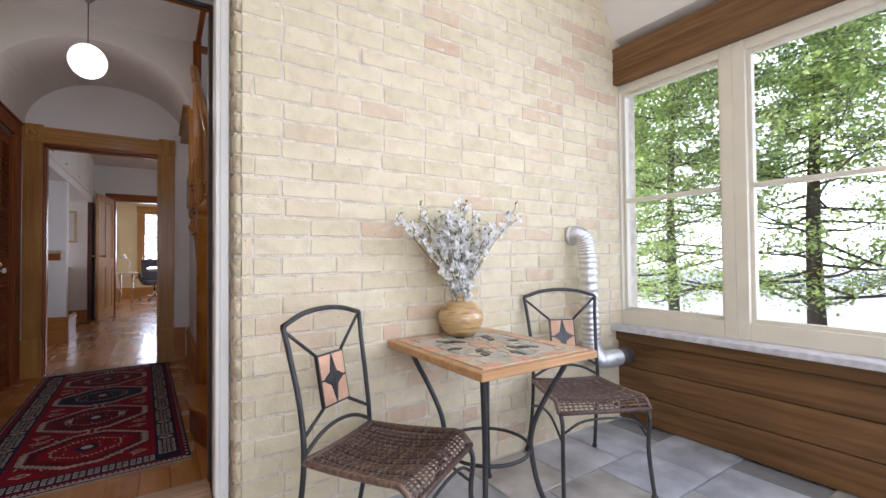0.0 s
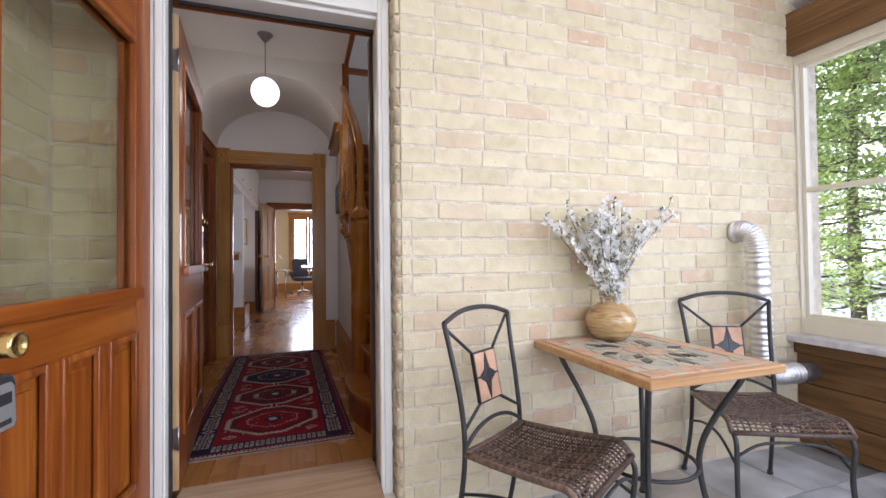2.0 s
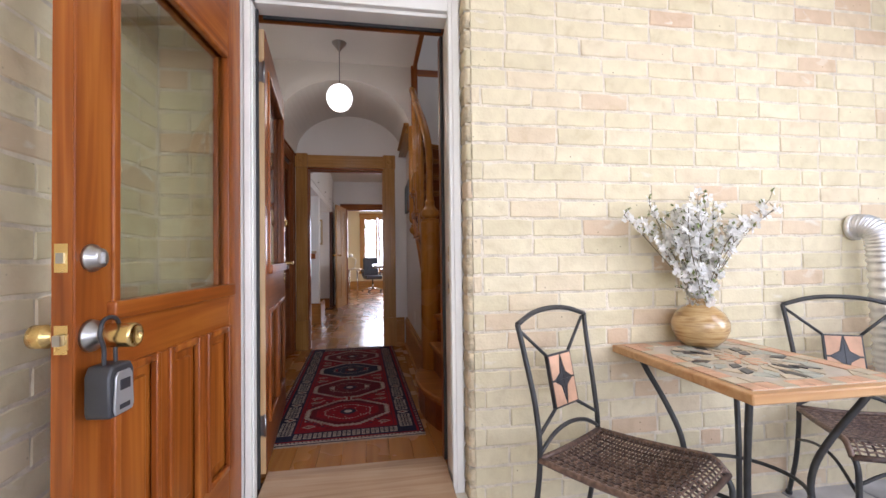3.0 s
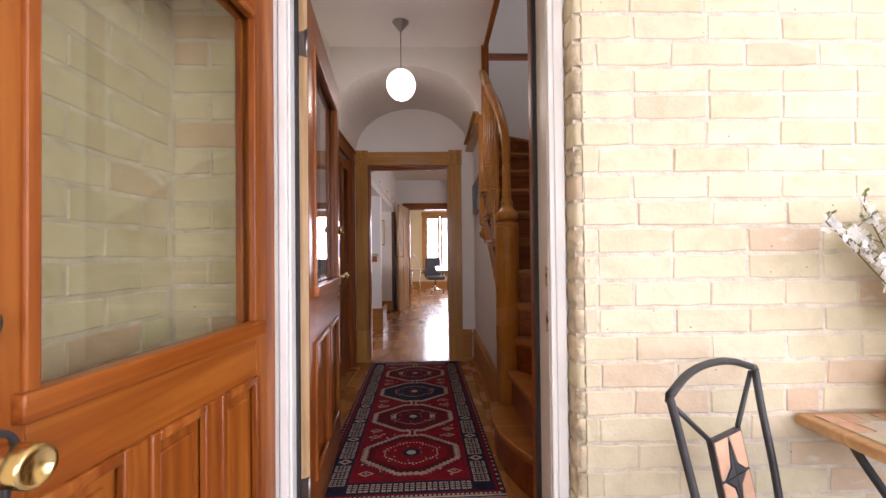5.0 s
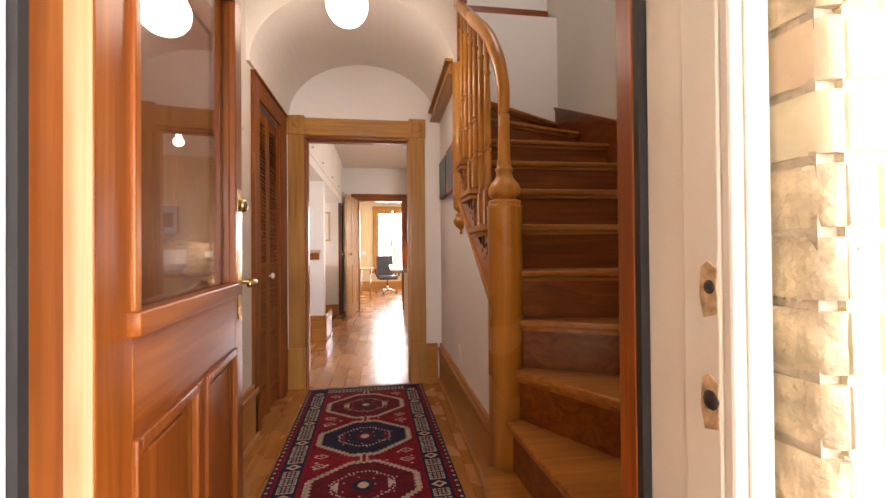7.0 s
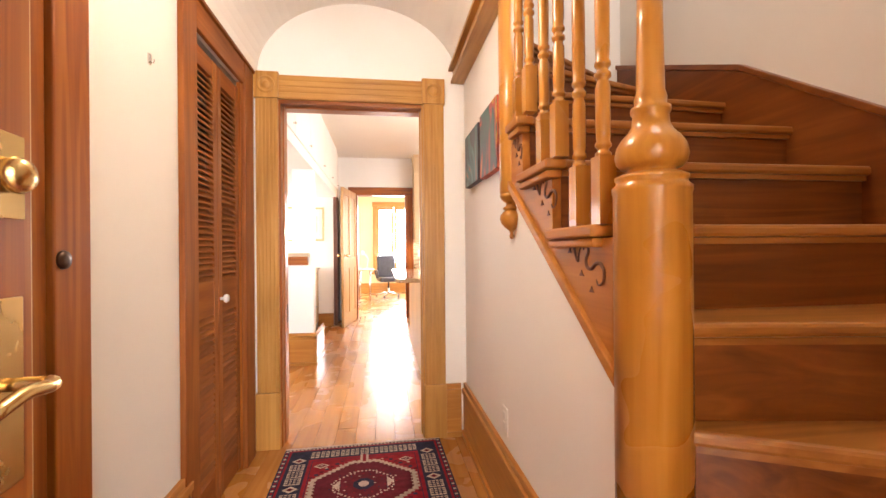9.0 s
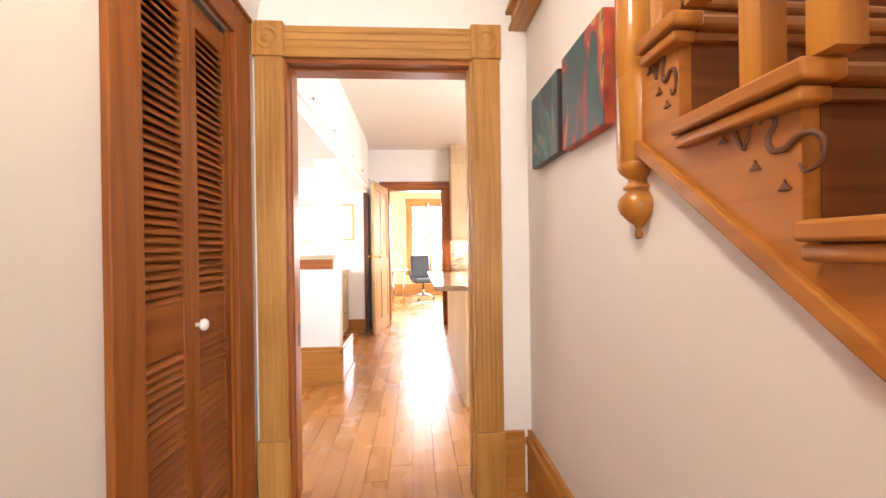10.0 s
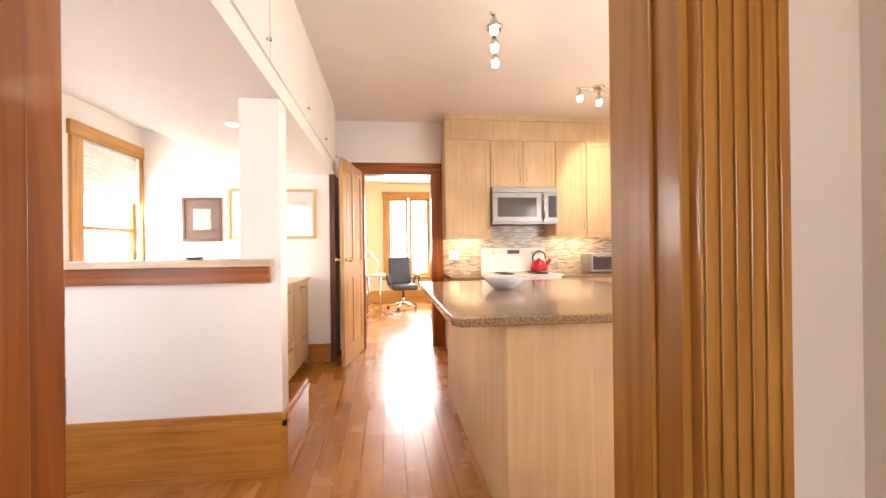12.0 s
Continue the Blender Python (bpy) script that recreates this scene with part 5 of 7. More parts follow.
bump(ns, ls, b, wrap, 0.4, 0.003)


def seat_z(u, v):
    """The saddle of the seat: u across -1..1, v from back 0 to front 1."""
    roll = max(0.0, v - 0.86) / 0.14
    return 0.430 - 0.034 * (1 - u * u) * math.sin(math.pi * min(1, 0.12 + v * 0.88)) + 0.026 * v * v - 0.050 * roll * roll


def patio_chair():
    ch = tagged(new("patio_chair"), "black iron patio chair with woven brown seat and star tile", "chair", "chairs by the patio table")
    SW, SD = 0.215, 0.44
    y0 = -SD / 2

    def half(v):
        return SW * (0.90 + 0.13 * v)

    # back posts run on as the back legs
    tops = {}
    for s in (-1, 1):
        pts = [(s * 0.205, y0 - 0.085, 0.006), (s * 0.192, y0 - 0.035, 0.20), (s * 0.19, y0 - 0.005, 0.42), (s * 0.190, y0 - 0.02, 0.60), (s * 0.203, y0 - 0.055, 0.78), (s * 0.215, y0 - 0.075, 0.885)]
        tops[s] = Vector(pts[-1])
        part("back_post", G().tube(smooth_path(pts, 5), 0.0098, 10).lathe((pts[0][0], pts[0][1], 0), [(0.013, 0), (0.014, 0.012), (0.010, 0.02)], 10), IRON, ch)
    rail_pts = [tops[-1], (-0.11, y0 - 0.088, 0.915), (0, y0 - 0.092, 0.924), (0.11, y0 - 0.088, 0.915), tops[1]]
    part("top_rail", G().tube(smooth_path(rail_pts, 5), 0.0098, 10), IRON, ch)
    pl = [(-0.072, 0.755), (0.072, 0.755), (0.072, 0.565), (-0.072, 0.565)]

    def by(z):
        return y0 - 0.010 - 0.075 * max(0, (z - 0.5)) / 0.385

    g = G()
    for (px, pz), s in zip(pl[:2], (-1, 1)):
        g = G().tube([(px, by(pz), pz), (s * 0.21, by(0.875), 0.872)], 0.0065, 8)
        part("back_strut", g, IRON, ch)
    for (px, pz), s in zip(pl[2:], (1, -1)):
        g = G().tube([(px, by(pz), pz), (s * 0.188, by(0.50), 0.50)], 0.0065, 8)
        part("back_strut", g, IRON, ch)
    part("lower_back_rail", G().tube(smooth_path([(-0.19, y0 - 0.004, 0.445), (-0.10, y0 - 0.008, 0.49), (0, y0 - 0.01, 0.505), (0.10, y0 - 0.008, 0.49), (0.19, y0 - 0.004, 0.445)], 4), 0.0075, 8), IRON, ch)
    th = 0.007
    tilt = Matrix.Translation((0, by(0.66), 0.66)) @ Matrix.Rotation(math.atan2(0.075, 0.385), 4, "X")
    g = G()
    g.box((-0.074, -th, -0.097), (0.074, th, 0.097))
    pq = part("plaque", g, IRON, ch, "framed tile plaque")
    pq.matrix_local = tilt
    for yy in (th, -th):
        sgn = 1 if yy > 0 else -1
        star = [(0, 0.082), (0.016, 0.022), (0.05, 0.0), (0.016, -0.022), (0, -0.082), (-0.016, -0.022), (-0.05, 0.0), (-0.016, 0.022)]
        for q in range(4):
            sx2, sz2 = ((1, 1), (1, -1), (-1, -1), (-1, 1))[q]
            corner = [(sx2 * 0.004, sz2 * 0.090), (sx2 * 0.067, sz2 * 0.090), (sx2 * 0.067, sz2 * 0.004), (sx2 * 0.054, sz2 * 0.004), (sx2 * 0.020, sz2 * 0.025)]
            a = part("tile", G().prism(corner, yy, yy + sgn * 0.002, "y"), TILES[0], pq)
            ray = [(0.0, 0.0), (sx2 * 0.001, sz2 * 0.080), (sx2 * 0.015, sz2 * 0.021), (sx2 * 0.048, sz2 * 0.001)]
            a = part("star_tile", G().prism([(x * 0.96 + sx2 * 0.001, z * 0.96 + sz2 * 0.001) for x, z in ray], yy, yy + sgn * 0.003, "y"), TILES[2], pq, "charcoal star tile")
    # seat ring, weave
    ring = [(-half(0), y0, 0.432)] + [(half(0) * q, y0, 0.432 - 0.008 * (1 - q * q)) for q in (-0.5, 0, 0.5)] + [(half(0), y0, 0.432)]
    sides = {s: [(s * half(v), y0 + SD * v, seat_z(1, v) - 0.004) for v in (0, 0.25, 0.5, 0.75, 0.9, 1.0)] for s in (-1, 1)}
    g = G().tube(ring, 0.010, 8)
    for s in (-1, 1):
        g.tube(smooth_path(sides[s], 3), 0.011, 8)
    g.tube([(q * half(1), y0 + SD, seat_z(q, 1) - 0.004) for q in (-1, -0.6, -0.2, 0.2, 0.6, 1)], 0.011, 8)
    part("seat_frame", g, WEAVE, ch, "wicker wrapped seat rim")
    g = G()
    NU, NV = 18, 38
    for i in range(NU + 1):
        u = -1 + 2 * i / NU
        g.tube([(u * half(v), y0 + SD * v, seat_z(u, v) + (0.0022 if (j + i) % 2 else -0.0022)) for j, v in enumerate([k / NV for k in range(NV + 1)])], 0.0038, 5)
    for j in range(1, NV):
        v = j / NV
        g.tube([((-1 + 2 * i / NU) * half(v), y0 + SD * v, seat_z(-1 + 2 * i / NU, v) + (-0.0024 if (j + i) % 2 else 0.0024)) for i in range(NU + 1)], 0.0036, 5)
    part("seat", g, WEAVE, ch, "woven dark brown wicker seat")["kind"] = "stuff"
    for s in (-1, 1):
        pts = [(s * half(0.93) * 0.97, y0 + SD * 0.95, 0.41), (s * 0.212, y0 + SD + 0.012, 0.36), (s * 0.208, y0 + SD + 0.004, 0.22), (s * 0.218, y0 + SD + 0.03, 0.006)]
        part("front_leg", G().tube(smooth_path(pts, 5), 0.0095, 10).lathe((pts[-1][0], pts[-1][1], 0), [(0.013, 0), (0.015, 0.012), (0.010, 0.022)], 10), IRON, ch)
        part("side_stretcher", G().tube(smooth_path([(s * 0.192, y0 - 0.02, 0.28), (s * 0.20, y0 + 0.15, 0.33), (s * 0.206, y0 + 0.30, 0.335), (s * 0.208, y0 + SD + 0.004, 0.27)], 4), 0.006, 8), IRON, ch)
    part("front_stretcher", G().tube(smooth_path([(-0.208, y0 + SD + 0.006, 0.31), (-0.1, y0 + SD + 0.004, 0.365), (0.1, y0 + SD + 0.004, 0.365), (0.208, y0 + SD + 0.006, 0.31)], 4), 0.006, 8), IRON, ch)
    return ch


chair = patio_chair()
CH1, CH2 = pose(0.672, 1.295, PF, 0, 0, -149) @ Matrix.Scale(1.045, 4), pose(1.845, 1.345, PF, 0, 0, 153.5) @ Matrix.Scale(1.045, 4)
copy_thing(chair, CH2)
chair.matrix_basis = CH1

# ---- vase with blossom ----
VXP, VYP = 1.24, 1.625
mv, ns, ls, b = node_mat("banded_honey_glaze")
tc, sep = ns.new("ShaderNodeTexCoord"), ns.new("ShaderNodeSeparateXYZ")
ls.new(tc.outputs["Object"], sep.inputs[0])
nz = noise_tex(ns, ls, coords(ns, ls, (6, 6, 60)), 1.0, 4, 0.5)
bands = ramp(ns, [(0.28, (0.22, 0.10, 0.03)), (0.42, (0.46, 0.28, 0.10)), (0.55, (0.60, 0.43, 0.21)), (0.7, (0.33, 0.17, 0.055))])
ls.new(nz, bands.inputs[0])
ls.new(bands.outputs[0], b.inputs["Base Color"])
b.inputs["Roughness"].default_value, b.inputs["Coat Weight"].default_value, b.inputs["Coat Roughness"].default_value = 0.3, 0.7, 0.06
bump(ns, ls, b, nz, 0.15, 0.003)
vase = thing("vase", "round honey glazed vase holding white blossom branches", "vase", at=(VXP, VYP, TZ + 0.001))
prof = [(0.05, 0.0), (0.068, 0.004), (0.098, 0.035), (0.115, 0.075), (0.116, 0.105), (0.098, 0.145), (0.066, 0.17), (0.044, 0.182), (0.043, 0.195), (0.050, 0.212), (0.045, 0.213), (0.036, 0.195), (0.034, 0.16), (0.03, 0.10)]
part("body", G().lathe((0, 0, 0), prof, 40), mv, vase)
bq = tagged(new("blossom_branches"), "white artificial blossom branches standing in the vase", "flowers")
bq.matrix_world = Matrix.Translation((VXP, VYP, TZ))
STEM = plain("brown_twig", (0.14, 0.11, 0.05), 0.7, 0, 0.2)
PETAL = plain("white_petal_cloth", (0.90, 0.89, 0.87), 0.7, 0, 0.03, 30, 0.0)
pn, pl_ = PETAL.node_tree.nodes, PETAL.node_tree.links
thin, both_ = pn.new("ShaderNodeBsdfTranslucent"), pn.new("ShaderNodeMixShader")
thin.inputs[0].default_value = (0.9, 0.89, 0.86, 1)
both_.inputs[0].default_value = 0.45
pl_.new(pn["Principled BSDF"].outputs[0], both_.inputs[1])
pl_.new(thin.outputs[0], both_.inputs[2])
pl_.new(both_.outputs[0], pn["Material Output"].inputs[0])
LEAF = plain("small_green_leaf", (0.22, 0.27, 0.09), 0.6, 0, 0.25, 30)
rb = random.Random(11)
stems, petals, leaves = G(), G(), G()


def blossom(g, c, n, r):
    n = n.normalized()
    side = n.cross(Vector((0.3, 0.5, 0.8))).normalized()
    up = n.cross(side)
    for i in range(5):
        a = i * 1.2566 + rb.random()
        d = side * math.cos(a) + up * math.sin(a)
        e = side * math.cos(a + 1.57) + up * math.sin(a + 1.57)
        g.add([c, c + d * r * 0.6 + e * r * 0.42 + n * r * 0.18, c + d * r + n * r * 0.32, c + d * r * 0.6 - e * r * 0.42 + n * r * 0.18], [(0, 1, 2, 3)], True)


for i in range(22):
    az = 2 * math.pi * i / 22 + rb.uniform(-0.2, 0.2)
    lean = rb.uniform(0.05, 0.27)
    if i % 3 == 0:
        lean = 0.28 + 0.10 * abs(math.cos(az))
    hgt = rb.uniform(0.26, 0.47)
    wall = 0.18 if math.sin(az) > 0 else 0.42
    tip = Vector((math.cos(az) * lean, math.sin(az) * lean * wall, 0.21 + hgt))
    pts = smooth_path([Vector((math.cos(az) * 0.015, math.sin(az) * 0.015, 0.06)), Vector((math.cos(az) * 0.028, math.sin(az) * 0.028, 0.215)), tip * 0.62 + Vector((rb.uniform(-0.02, 0.02), rb.uniform(-0.02, 0.02), 0.10)), tip], 6)
    stems.tube(pts, 0.0018, 5)
    for j in range(5, len(pts)):
        p = pts[j]
        twig = Vector((rb.uniform(-1, 1), rb.uniform(-1, 1) * 0.7, rb.uniform(0.2, 1.0))).normalized() * rb.uniform(0.02, 0.065)
        stems.tube([p, p + twig], 0.0013, 4)
        fade = j / len(pts)
        for q in range(1 if fade > 0.9 else 3):
            c = p + twig * rb.uniform(0.2, 1.0) + Vector((rb.uniform(-1, 1), rb.uniform(-1, 1), rb.uniform(-1, 1))) * 0.012
            blossom(petals, c, Vector((rb.uniform(-0.6, 1.1), rb.uniform(-1.7, -0.1), rb.uniform(-0.2, 1))), rb.uniform(0.015, 0.025))
        for q in range(2):
            c = p + twig * rb.uniform(0.5, 1.15)
            d = Vector((rb.uniform(-1, 1), rb.uniform(-1, 1), rb.uniform(0, 1))).normalized() * 0.024
            e = d.cross(Vector((0, 0, 1))).normalized() * 0.007
            leaves.add([c, c + d * 0.5 + e, c + d, c + d * 0.5 - e], [(0, 1, 2, 3)])
part("twigs", stems, STEM, bq, "thin brown twigs")["kind"] = "stuff"
part("blossoms", petals, PETAL, bq, "white blossoms")["kind"] = "stuff"
part("leaves", leaves, LEAF, bq, "small green buds")["kind"] = "stuff"

# ---- dryer duct ----
FOIL = plain("crinkled_foil", (0.80, 0.80, 0.81), 0.42, 1.0, 0.06, 30, 0.5, 0.004)
duct = tagged(new("vent_duct"), "silver foil flexible vent duct on the brick wall", "vent duct")
path = smooth_path([(2.235, FY - 0.005, 1.375), (2.240, FY - 0.06, 1.378), (2.255, FY - 0.10, 1.335), (2.272, FY - 0.105, 1.20), (2.285, FY - 0.105, 0.90), (2.300, FY - 0.105, 0.68), (2.335, FY - 0.11, 0.590), (2.41, FY - 0.115, 0.553), (2.57, FY - 0.12, 0.548)], 24)
part("hose", G().tube(path, [0.055 + 0.0055 * math.sin(i * 1.7) for i in range(len(path))], 18), FOIL, duct, "ribbed foil hose")
part("wall_collar", G().lathe((2.235, FY - 0.012, 1.375), [(0.066, 0.0), (0.066, -0.02), (0.058, -0.022)], 24, "y"), FOIL, duct)
part("outlet_collar", G().lathe((2.565, FY - 0.12, 0.548), [(0.052, 0), (0.060, 0.02), (0.060, 0.10), (0.05, 0.12)], 20, "x"), plain("dark_vent_cap", (0.12, 0.10, 0.09), 0.5, 0.5), duct, "dark vent collar")

# ---- closed door on the left wall of the hall ----
frame3 = tagged(new("door_frame"), "varnished pine casing of a side door", "door frame", "", "structure")
part("casing", G().box((LX, 3.35, HF), (LX + 0.026, 3.47, 2.42)), PINE, frame3, "", 0.004)
part("casing", G().box((LX, 2.42, HF), (LX + 0.026, 2.53, 2.42)), PINE, frame3, "", 0.004)
part("head_casing", G().box((LX, 2.53, 2.30), (LX + 0.024, 3.35, 2.42)), PINE_Y, frame3, "", 0.004)
sd = tagged(new("side_door"), "closed varnished pine side door", "door")
part("slab", G().box((LX + 0.001, 2.535, HF + 0.01), (LX + 0.012, 3.345, 2.295)), PINE, sd, "", 0.002)
part("keyhole", G().lathe((LX + 0.026, 3.375, 1.37), [(0.022, 0), (0.02, 0.006), (0.008, 0.008)], 16, "x"), plain("dark_bronze_knob", (0.08, 0.05, 0.03), 0.35, 0.7), sd, "dark round escutcheon")

# ---- kitchen ----
BEFORE_THINGS = set(bpy.data.objects)
baseboard("baseboard", (-2.13, 6.97), (-1.01, 6.97), (0, -1), 0.34)
baseboard("baseboard", (-1.04, 6.94), (-1.04, 7.6), (1, 0), 0.34)
baseboard("baseboard", (-1.35, 9.35), (-1.10, 9.35), (0, -1), 0.2)
LIGHTWOOD = wood("pale_ledge_wood", (0.62, 0.47, 0.30), (0.70, 0.56, 0.38), (0.76, 0.64, 0.46), "x", 0.35, 0.2)
ledge = tagged(new("ledge"), "pale wooden ledge with an oak band on the half wall", "ledge")
part("shelf_board", G().box((-2.15, 6.90, 1.372), (-1.075, 7.17, 1.412)), LIGHTWOOD, ledge, "", 0.006)
part("band", G().box((-2.135, 6.935, 1.285), (-1.095, 6.969, 1.371)), PINE_X, ledge, "reddish oak band", 0.003)
pot = thing("plant_bowl", "low dark bowl with green leaves on the ledge", "plant", at=(-1.52, 7.04, 1.412))
part("bowl", G().lathe((0, 0, 0), [(0.03, 0), (0.045, 0.008), (0.05, 0.014)], 16), BLACK, pot)
g = G()
rp = random.Random(3)
for i in range(40):
    a, r = rp.uniform(0, 6.28), rp.uniform(0.0, 0.08)
    c = Vector((r * math.cos(a), r * 0.6 * math.sin(a), 0.018 + rp.uniform(0, 0.025)))
    d = Vector((math.cos(a), math.sin(a), 0.3)) * 0.025
    e = Vector((-math.sin(a), math.cos(a), 0)) * 0.008
    g.add([c, c + d * 0.5 + e, c + d, c + d * 0.5 - e], [(0, 1, 2, 3)])
part("leaves", g, plain("dark_leaf", (0.05, 0.10, 0.04), 0.5), pot)["kind"] = "stuff"

# bulkhead cupboard doors
bh = bpy.data.objects["bulkhead"]
for ya, yb in ((5.2, 5.93), (5.95, 6.70), (6.72, 7.70), (7.72, 8.55), (8.57, 9.3)):
    p = part("flush_door", G().box((-1.031, ya, 2.40), (-1.015, yb, 2.98)), WHITE_PAINT, bh, "", 0.002)
    part("knob", G().lathe((-1.015, yb - 0.06, 2.47), [(0.006, 0), (0.006, 0.01), (0.012, 0.014), (0.010, 0.024)], 12, "x"), CHROME, p, "small knob")
part("recessed_light", G().lathe((-1.47, 7.5, 2.2995), [(0.04, 0.0), (0.038, -0.002)], 20), glow("recessed_bulb", (1.0, 0.92, 0.78), 6.0), bh, "lit recessed spot")

# low drawer cabinets
HANDLE = STEEL
for i in range(3):
    ya = 7.42 + i * 0.64
    cab = thing("drawer_cabinet", "pale maple cabinet with steel handles along the nook wall", "cabinet", "low maple cabinets", at=(-1.34, ya, HF))
    part("body", G().box((-0.42, 0.0, 0.08), (-0.02, 0.638, 0.915)), MAPLE, cab, "", 0.002)
    part("toe_kick", G().box((-0.42, 0.0, 0.0), (-0.06, 0.638, 0.08)), MAPLE, cab)
    for za, zb in ((0.085, 0.40), (0.408, 0.91)):
        for yy in (0.004, 0.322):
            d = part("door", G().box((-0.02, yy, za), (-0.001, yy + 0.312, zb)).box((-0.001, yy, za), (0.004, yy + 0.05, zb)).box((-0.001, yy + 0.262, za), (0.004, yy + 0.312, zb)).box((-0.001, yy + 0.05, za), (0.004, yy + 0.262, za + 0.05)).box((-0.001, yy + 0.05, zb - 0.05), (0.004, yy + 0.262, zb)), MAPLE, cab, "", 0.002)
            hy = yy + 0.27 if yy < 0.1 else yy + 0.045
            part("handle", G().tube([(0.004, hy - 0.05, zb - 0.05), (0.026, hy - 0.05, zb - 0.05), (0.026, hy + 0.05, zb - 0.05), (0.004, hy + 0.05, zb - 0.05)], 0.005, 6), HANDLE, d, "steel bar handle")
placed("counter_slab", G().box((-1.77, 7.41, HF + 0.917), (-1.31, 9.348, HF + 0.945)), LIGHTWOOD, "pale wooden counter slab over the low cabinets", "counter", "", 0.004)


def framed_picture(x, z, w, h, fr_mat, mount, art, label, y=9.35):
    p = thing("framed_picture", label, "picture", "framed pictures in the nook", at=(x, y, z))
    g = G()
    s, d = 0.03, 0.022
    g.box((-w / 2, -d, -h / 2), (-w / 2 + s, -0.001, h / 2)).box((w / 2 - s, -d, -h / 2), (w / 2, -0.001, h / 2))
    g.box((-w / 2 + s, -d, -h / 2), (w / 2 - s, -0.001, -h / 2 + s)).box((-w / 2 + s, -d, h / 2 - s), (w / 2 - s, -0.001, h / 2))
    part("frame", g, fr_mat, p, "", 0.003)
    part("mount", G().box((-w / 2 + s, -0.010, -h / 2 + s), (w / 2 - s, -0.004, h / 2 - s)), mount, p)
    part("print", G().box((-w * 0.22, -0.0125, -h * 0.24), (w * 0.22, -0.0105, h * 0.24)), art, p)
    gl = part("glazing", G().box((-w / 2 + s, -0.017, -h / 2 + s), (w / 2 - s, -0.015, h / 2 - s)), GLASS, p)
    gl.visible_shadow = False
    return p


MOUNT_W = plain("cream_mount", (0.80, 0.77, 0.70), 0.8)
MOUNT_D = plain("dark_mount", (0.16, 0.10, 0.07), 0.7)
ART1 = painting_mat("pale_sketch", [(0.3, (0.75, 0.7, 0.6)), (0.5, (0.35, 0.3, 0.26)), (0.7, (0.8, 0.77, 0.7))], 2.0, 18.0)
ART2 = painting_mat("pale_green_print", [(0.3, (0.55, 0.58, 0.5)), (0.6, (0.65, 0.66, 0.6))], 5.0, 6.0)
GILT = plain("pale_gilt_wood", (0.55, 0.40, 0.20), 0.4, 0.2)
framed_picture(-2.42, 1.80, 0.40, 0.47, plain("dark_brown_frame", (0.10, 0.05, 0.03), 0.4), MOUNT_D, ART1, "dark framed print on the nook wall")
framed_picture(-1.90, 1.86, 0.52, 0.55, GILT, MOUNT_W, ART2, "pale gilt framed print behind the column")
framed_picture(-1.42, 1.86, 0.36, 0.54, GILT, MOUNT_W, ART2, "pale gilt framed print above the cabinets")
# dining room: lower ceiling, window, shelf
struct("ceiling_dining", G().box((-3.02, 5.08, 2.76), (-2.05, 9.35, 2.84)), CEIL_PAINT, "white dining room ceiling")
w = tagged(new("window"), "tall sash window in an oak casing with a raised white blind", "window", "", "structure")
part("casing", G().box((-3.02, 8.32, 0.95), (-2.995, 8.46, 2.43)), OAK, w, "", 0.003)
part("casing", G().box((-3.02, 9.31, 0.95), (-2.995, 9.345, 2.43)), OAK, w, "", 0.003)
part("head_casing", G().box((-3.02, 8.30, 2.43), (-2.985, 9.345, 2.55)), OAK_Y, w, "", 0.004)
g = G().box((-3.12, 8.46, 1.0), (-3.06, 8.51, 2.43)).box((-3.12, 9.26, 1.0), (-3.06, 9.31, 2.43)).box((-3.12, 8.51, 1.0), (-3.06, 9.26, 1.06)).box((-3.12, 8.51, 1.66), (-3.06, 9.26, 1.70)).box((-3.12, 8.51, 2.38), (-3.06, 9.26, 2.43))
part("sash", g, OAK, w, "", 0.003)
pp = part("pane", G().box((-3.092, 8.505, 1.05), (-3.088, 9.265, 2.39)), GLASS, w, "clear glass pane")
pp.visible_shadow = False
front, back = [], []
for k in range(27):
    z = 1.96 + k * 0.018
    front.append((-3.03 if k % 2 else -3.05, z))
    back.append((-3.034 if k % 2 else -3.054, z))
g = G()
zig = front + back[::-1]
g.add([(x, yy, z) for yy in (8.49, 9.28) for x, z in zig], [(i, (i + 1) % 54, 54 + (i + 1) % 54, 54 + i) for i in range(54)] + [(54 * q + i, 54 * q + i + 1, 54 * q + 52 - i, 54 * q + 53 - i) for q in (0, 1) for i in range(26)])
placed("pleated_blind", g, plain("white_blind_cloth", (0.85, 0.84, 0.80), 0.8), "white pleated blind half lowered in the window", "blind")
# Emissive sheet close outside the pane, standing for the daylight there.
struct("window_light", G().add([(-3.25, 8.3, 0.9), (-3.25, 9.45, 0.9), (-3.25, 9.45, 2.6), (-3.25, 8.3, 2.6)], [(0, 1, 2, 3)]), glow("daylight_sheet_glow", (1, 0.99, 0.97), 3.0), "glowing white sheet standing for daylight outside the dining window")
sm = thing("smoke_detector", "white round smoke detector on the dining room ceiling", "smoke detector", at=(-2.72, 8.45, 2.76))
part("body", G().lathe((0, 0, 0), [(0.075, 0), (0.075, -0.02), (0.055, -0.04), (0.01, -0.043)], 24), JAMB_PAINT, sm)
bs = thing("bookcase", "open pale wooden bookcase with books beside the half wall", "bookcase", at=(-2.52, 7.05, HF))
for x0, x1 in ((0.0, 0.02), (0.34, 0.36)):
    part("side", G().box((x0, 0, 0), (x1, 0.28, 1.1)), LIGHTWOOD, bs, "", 0.002)
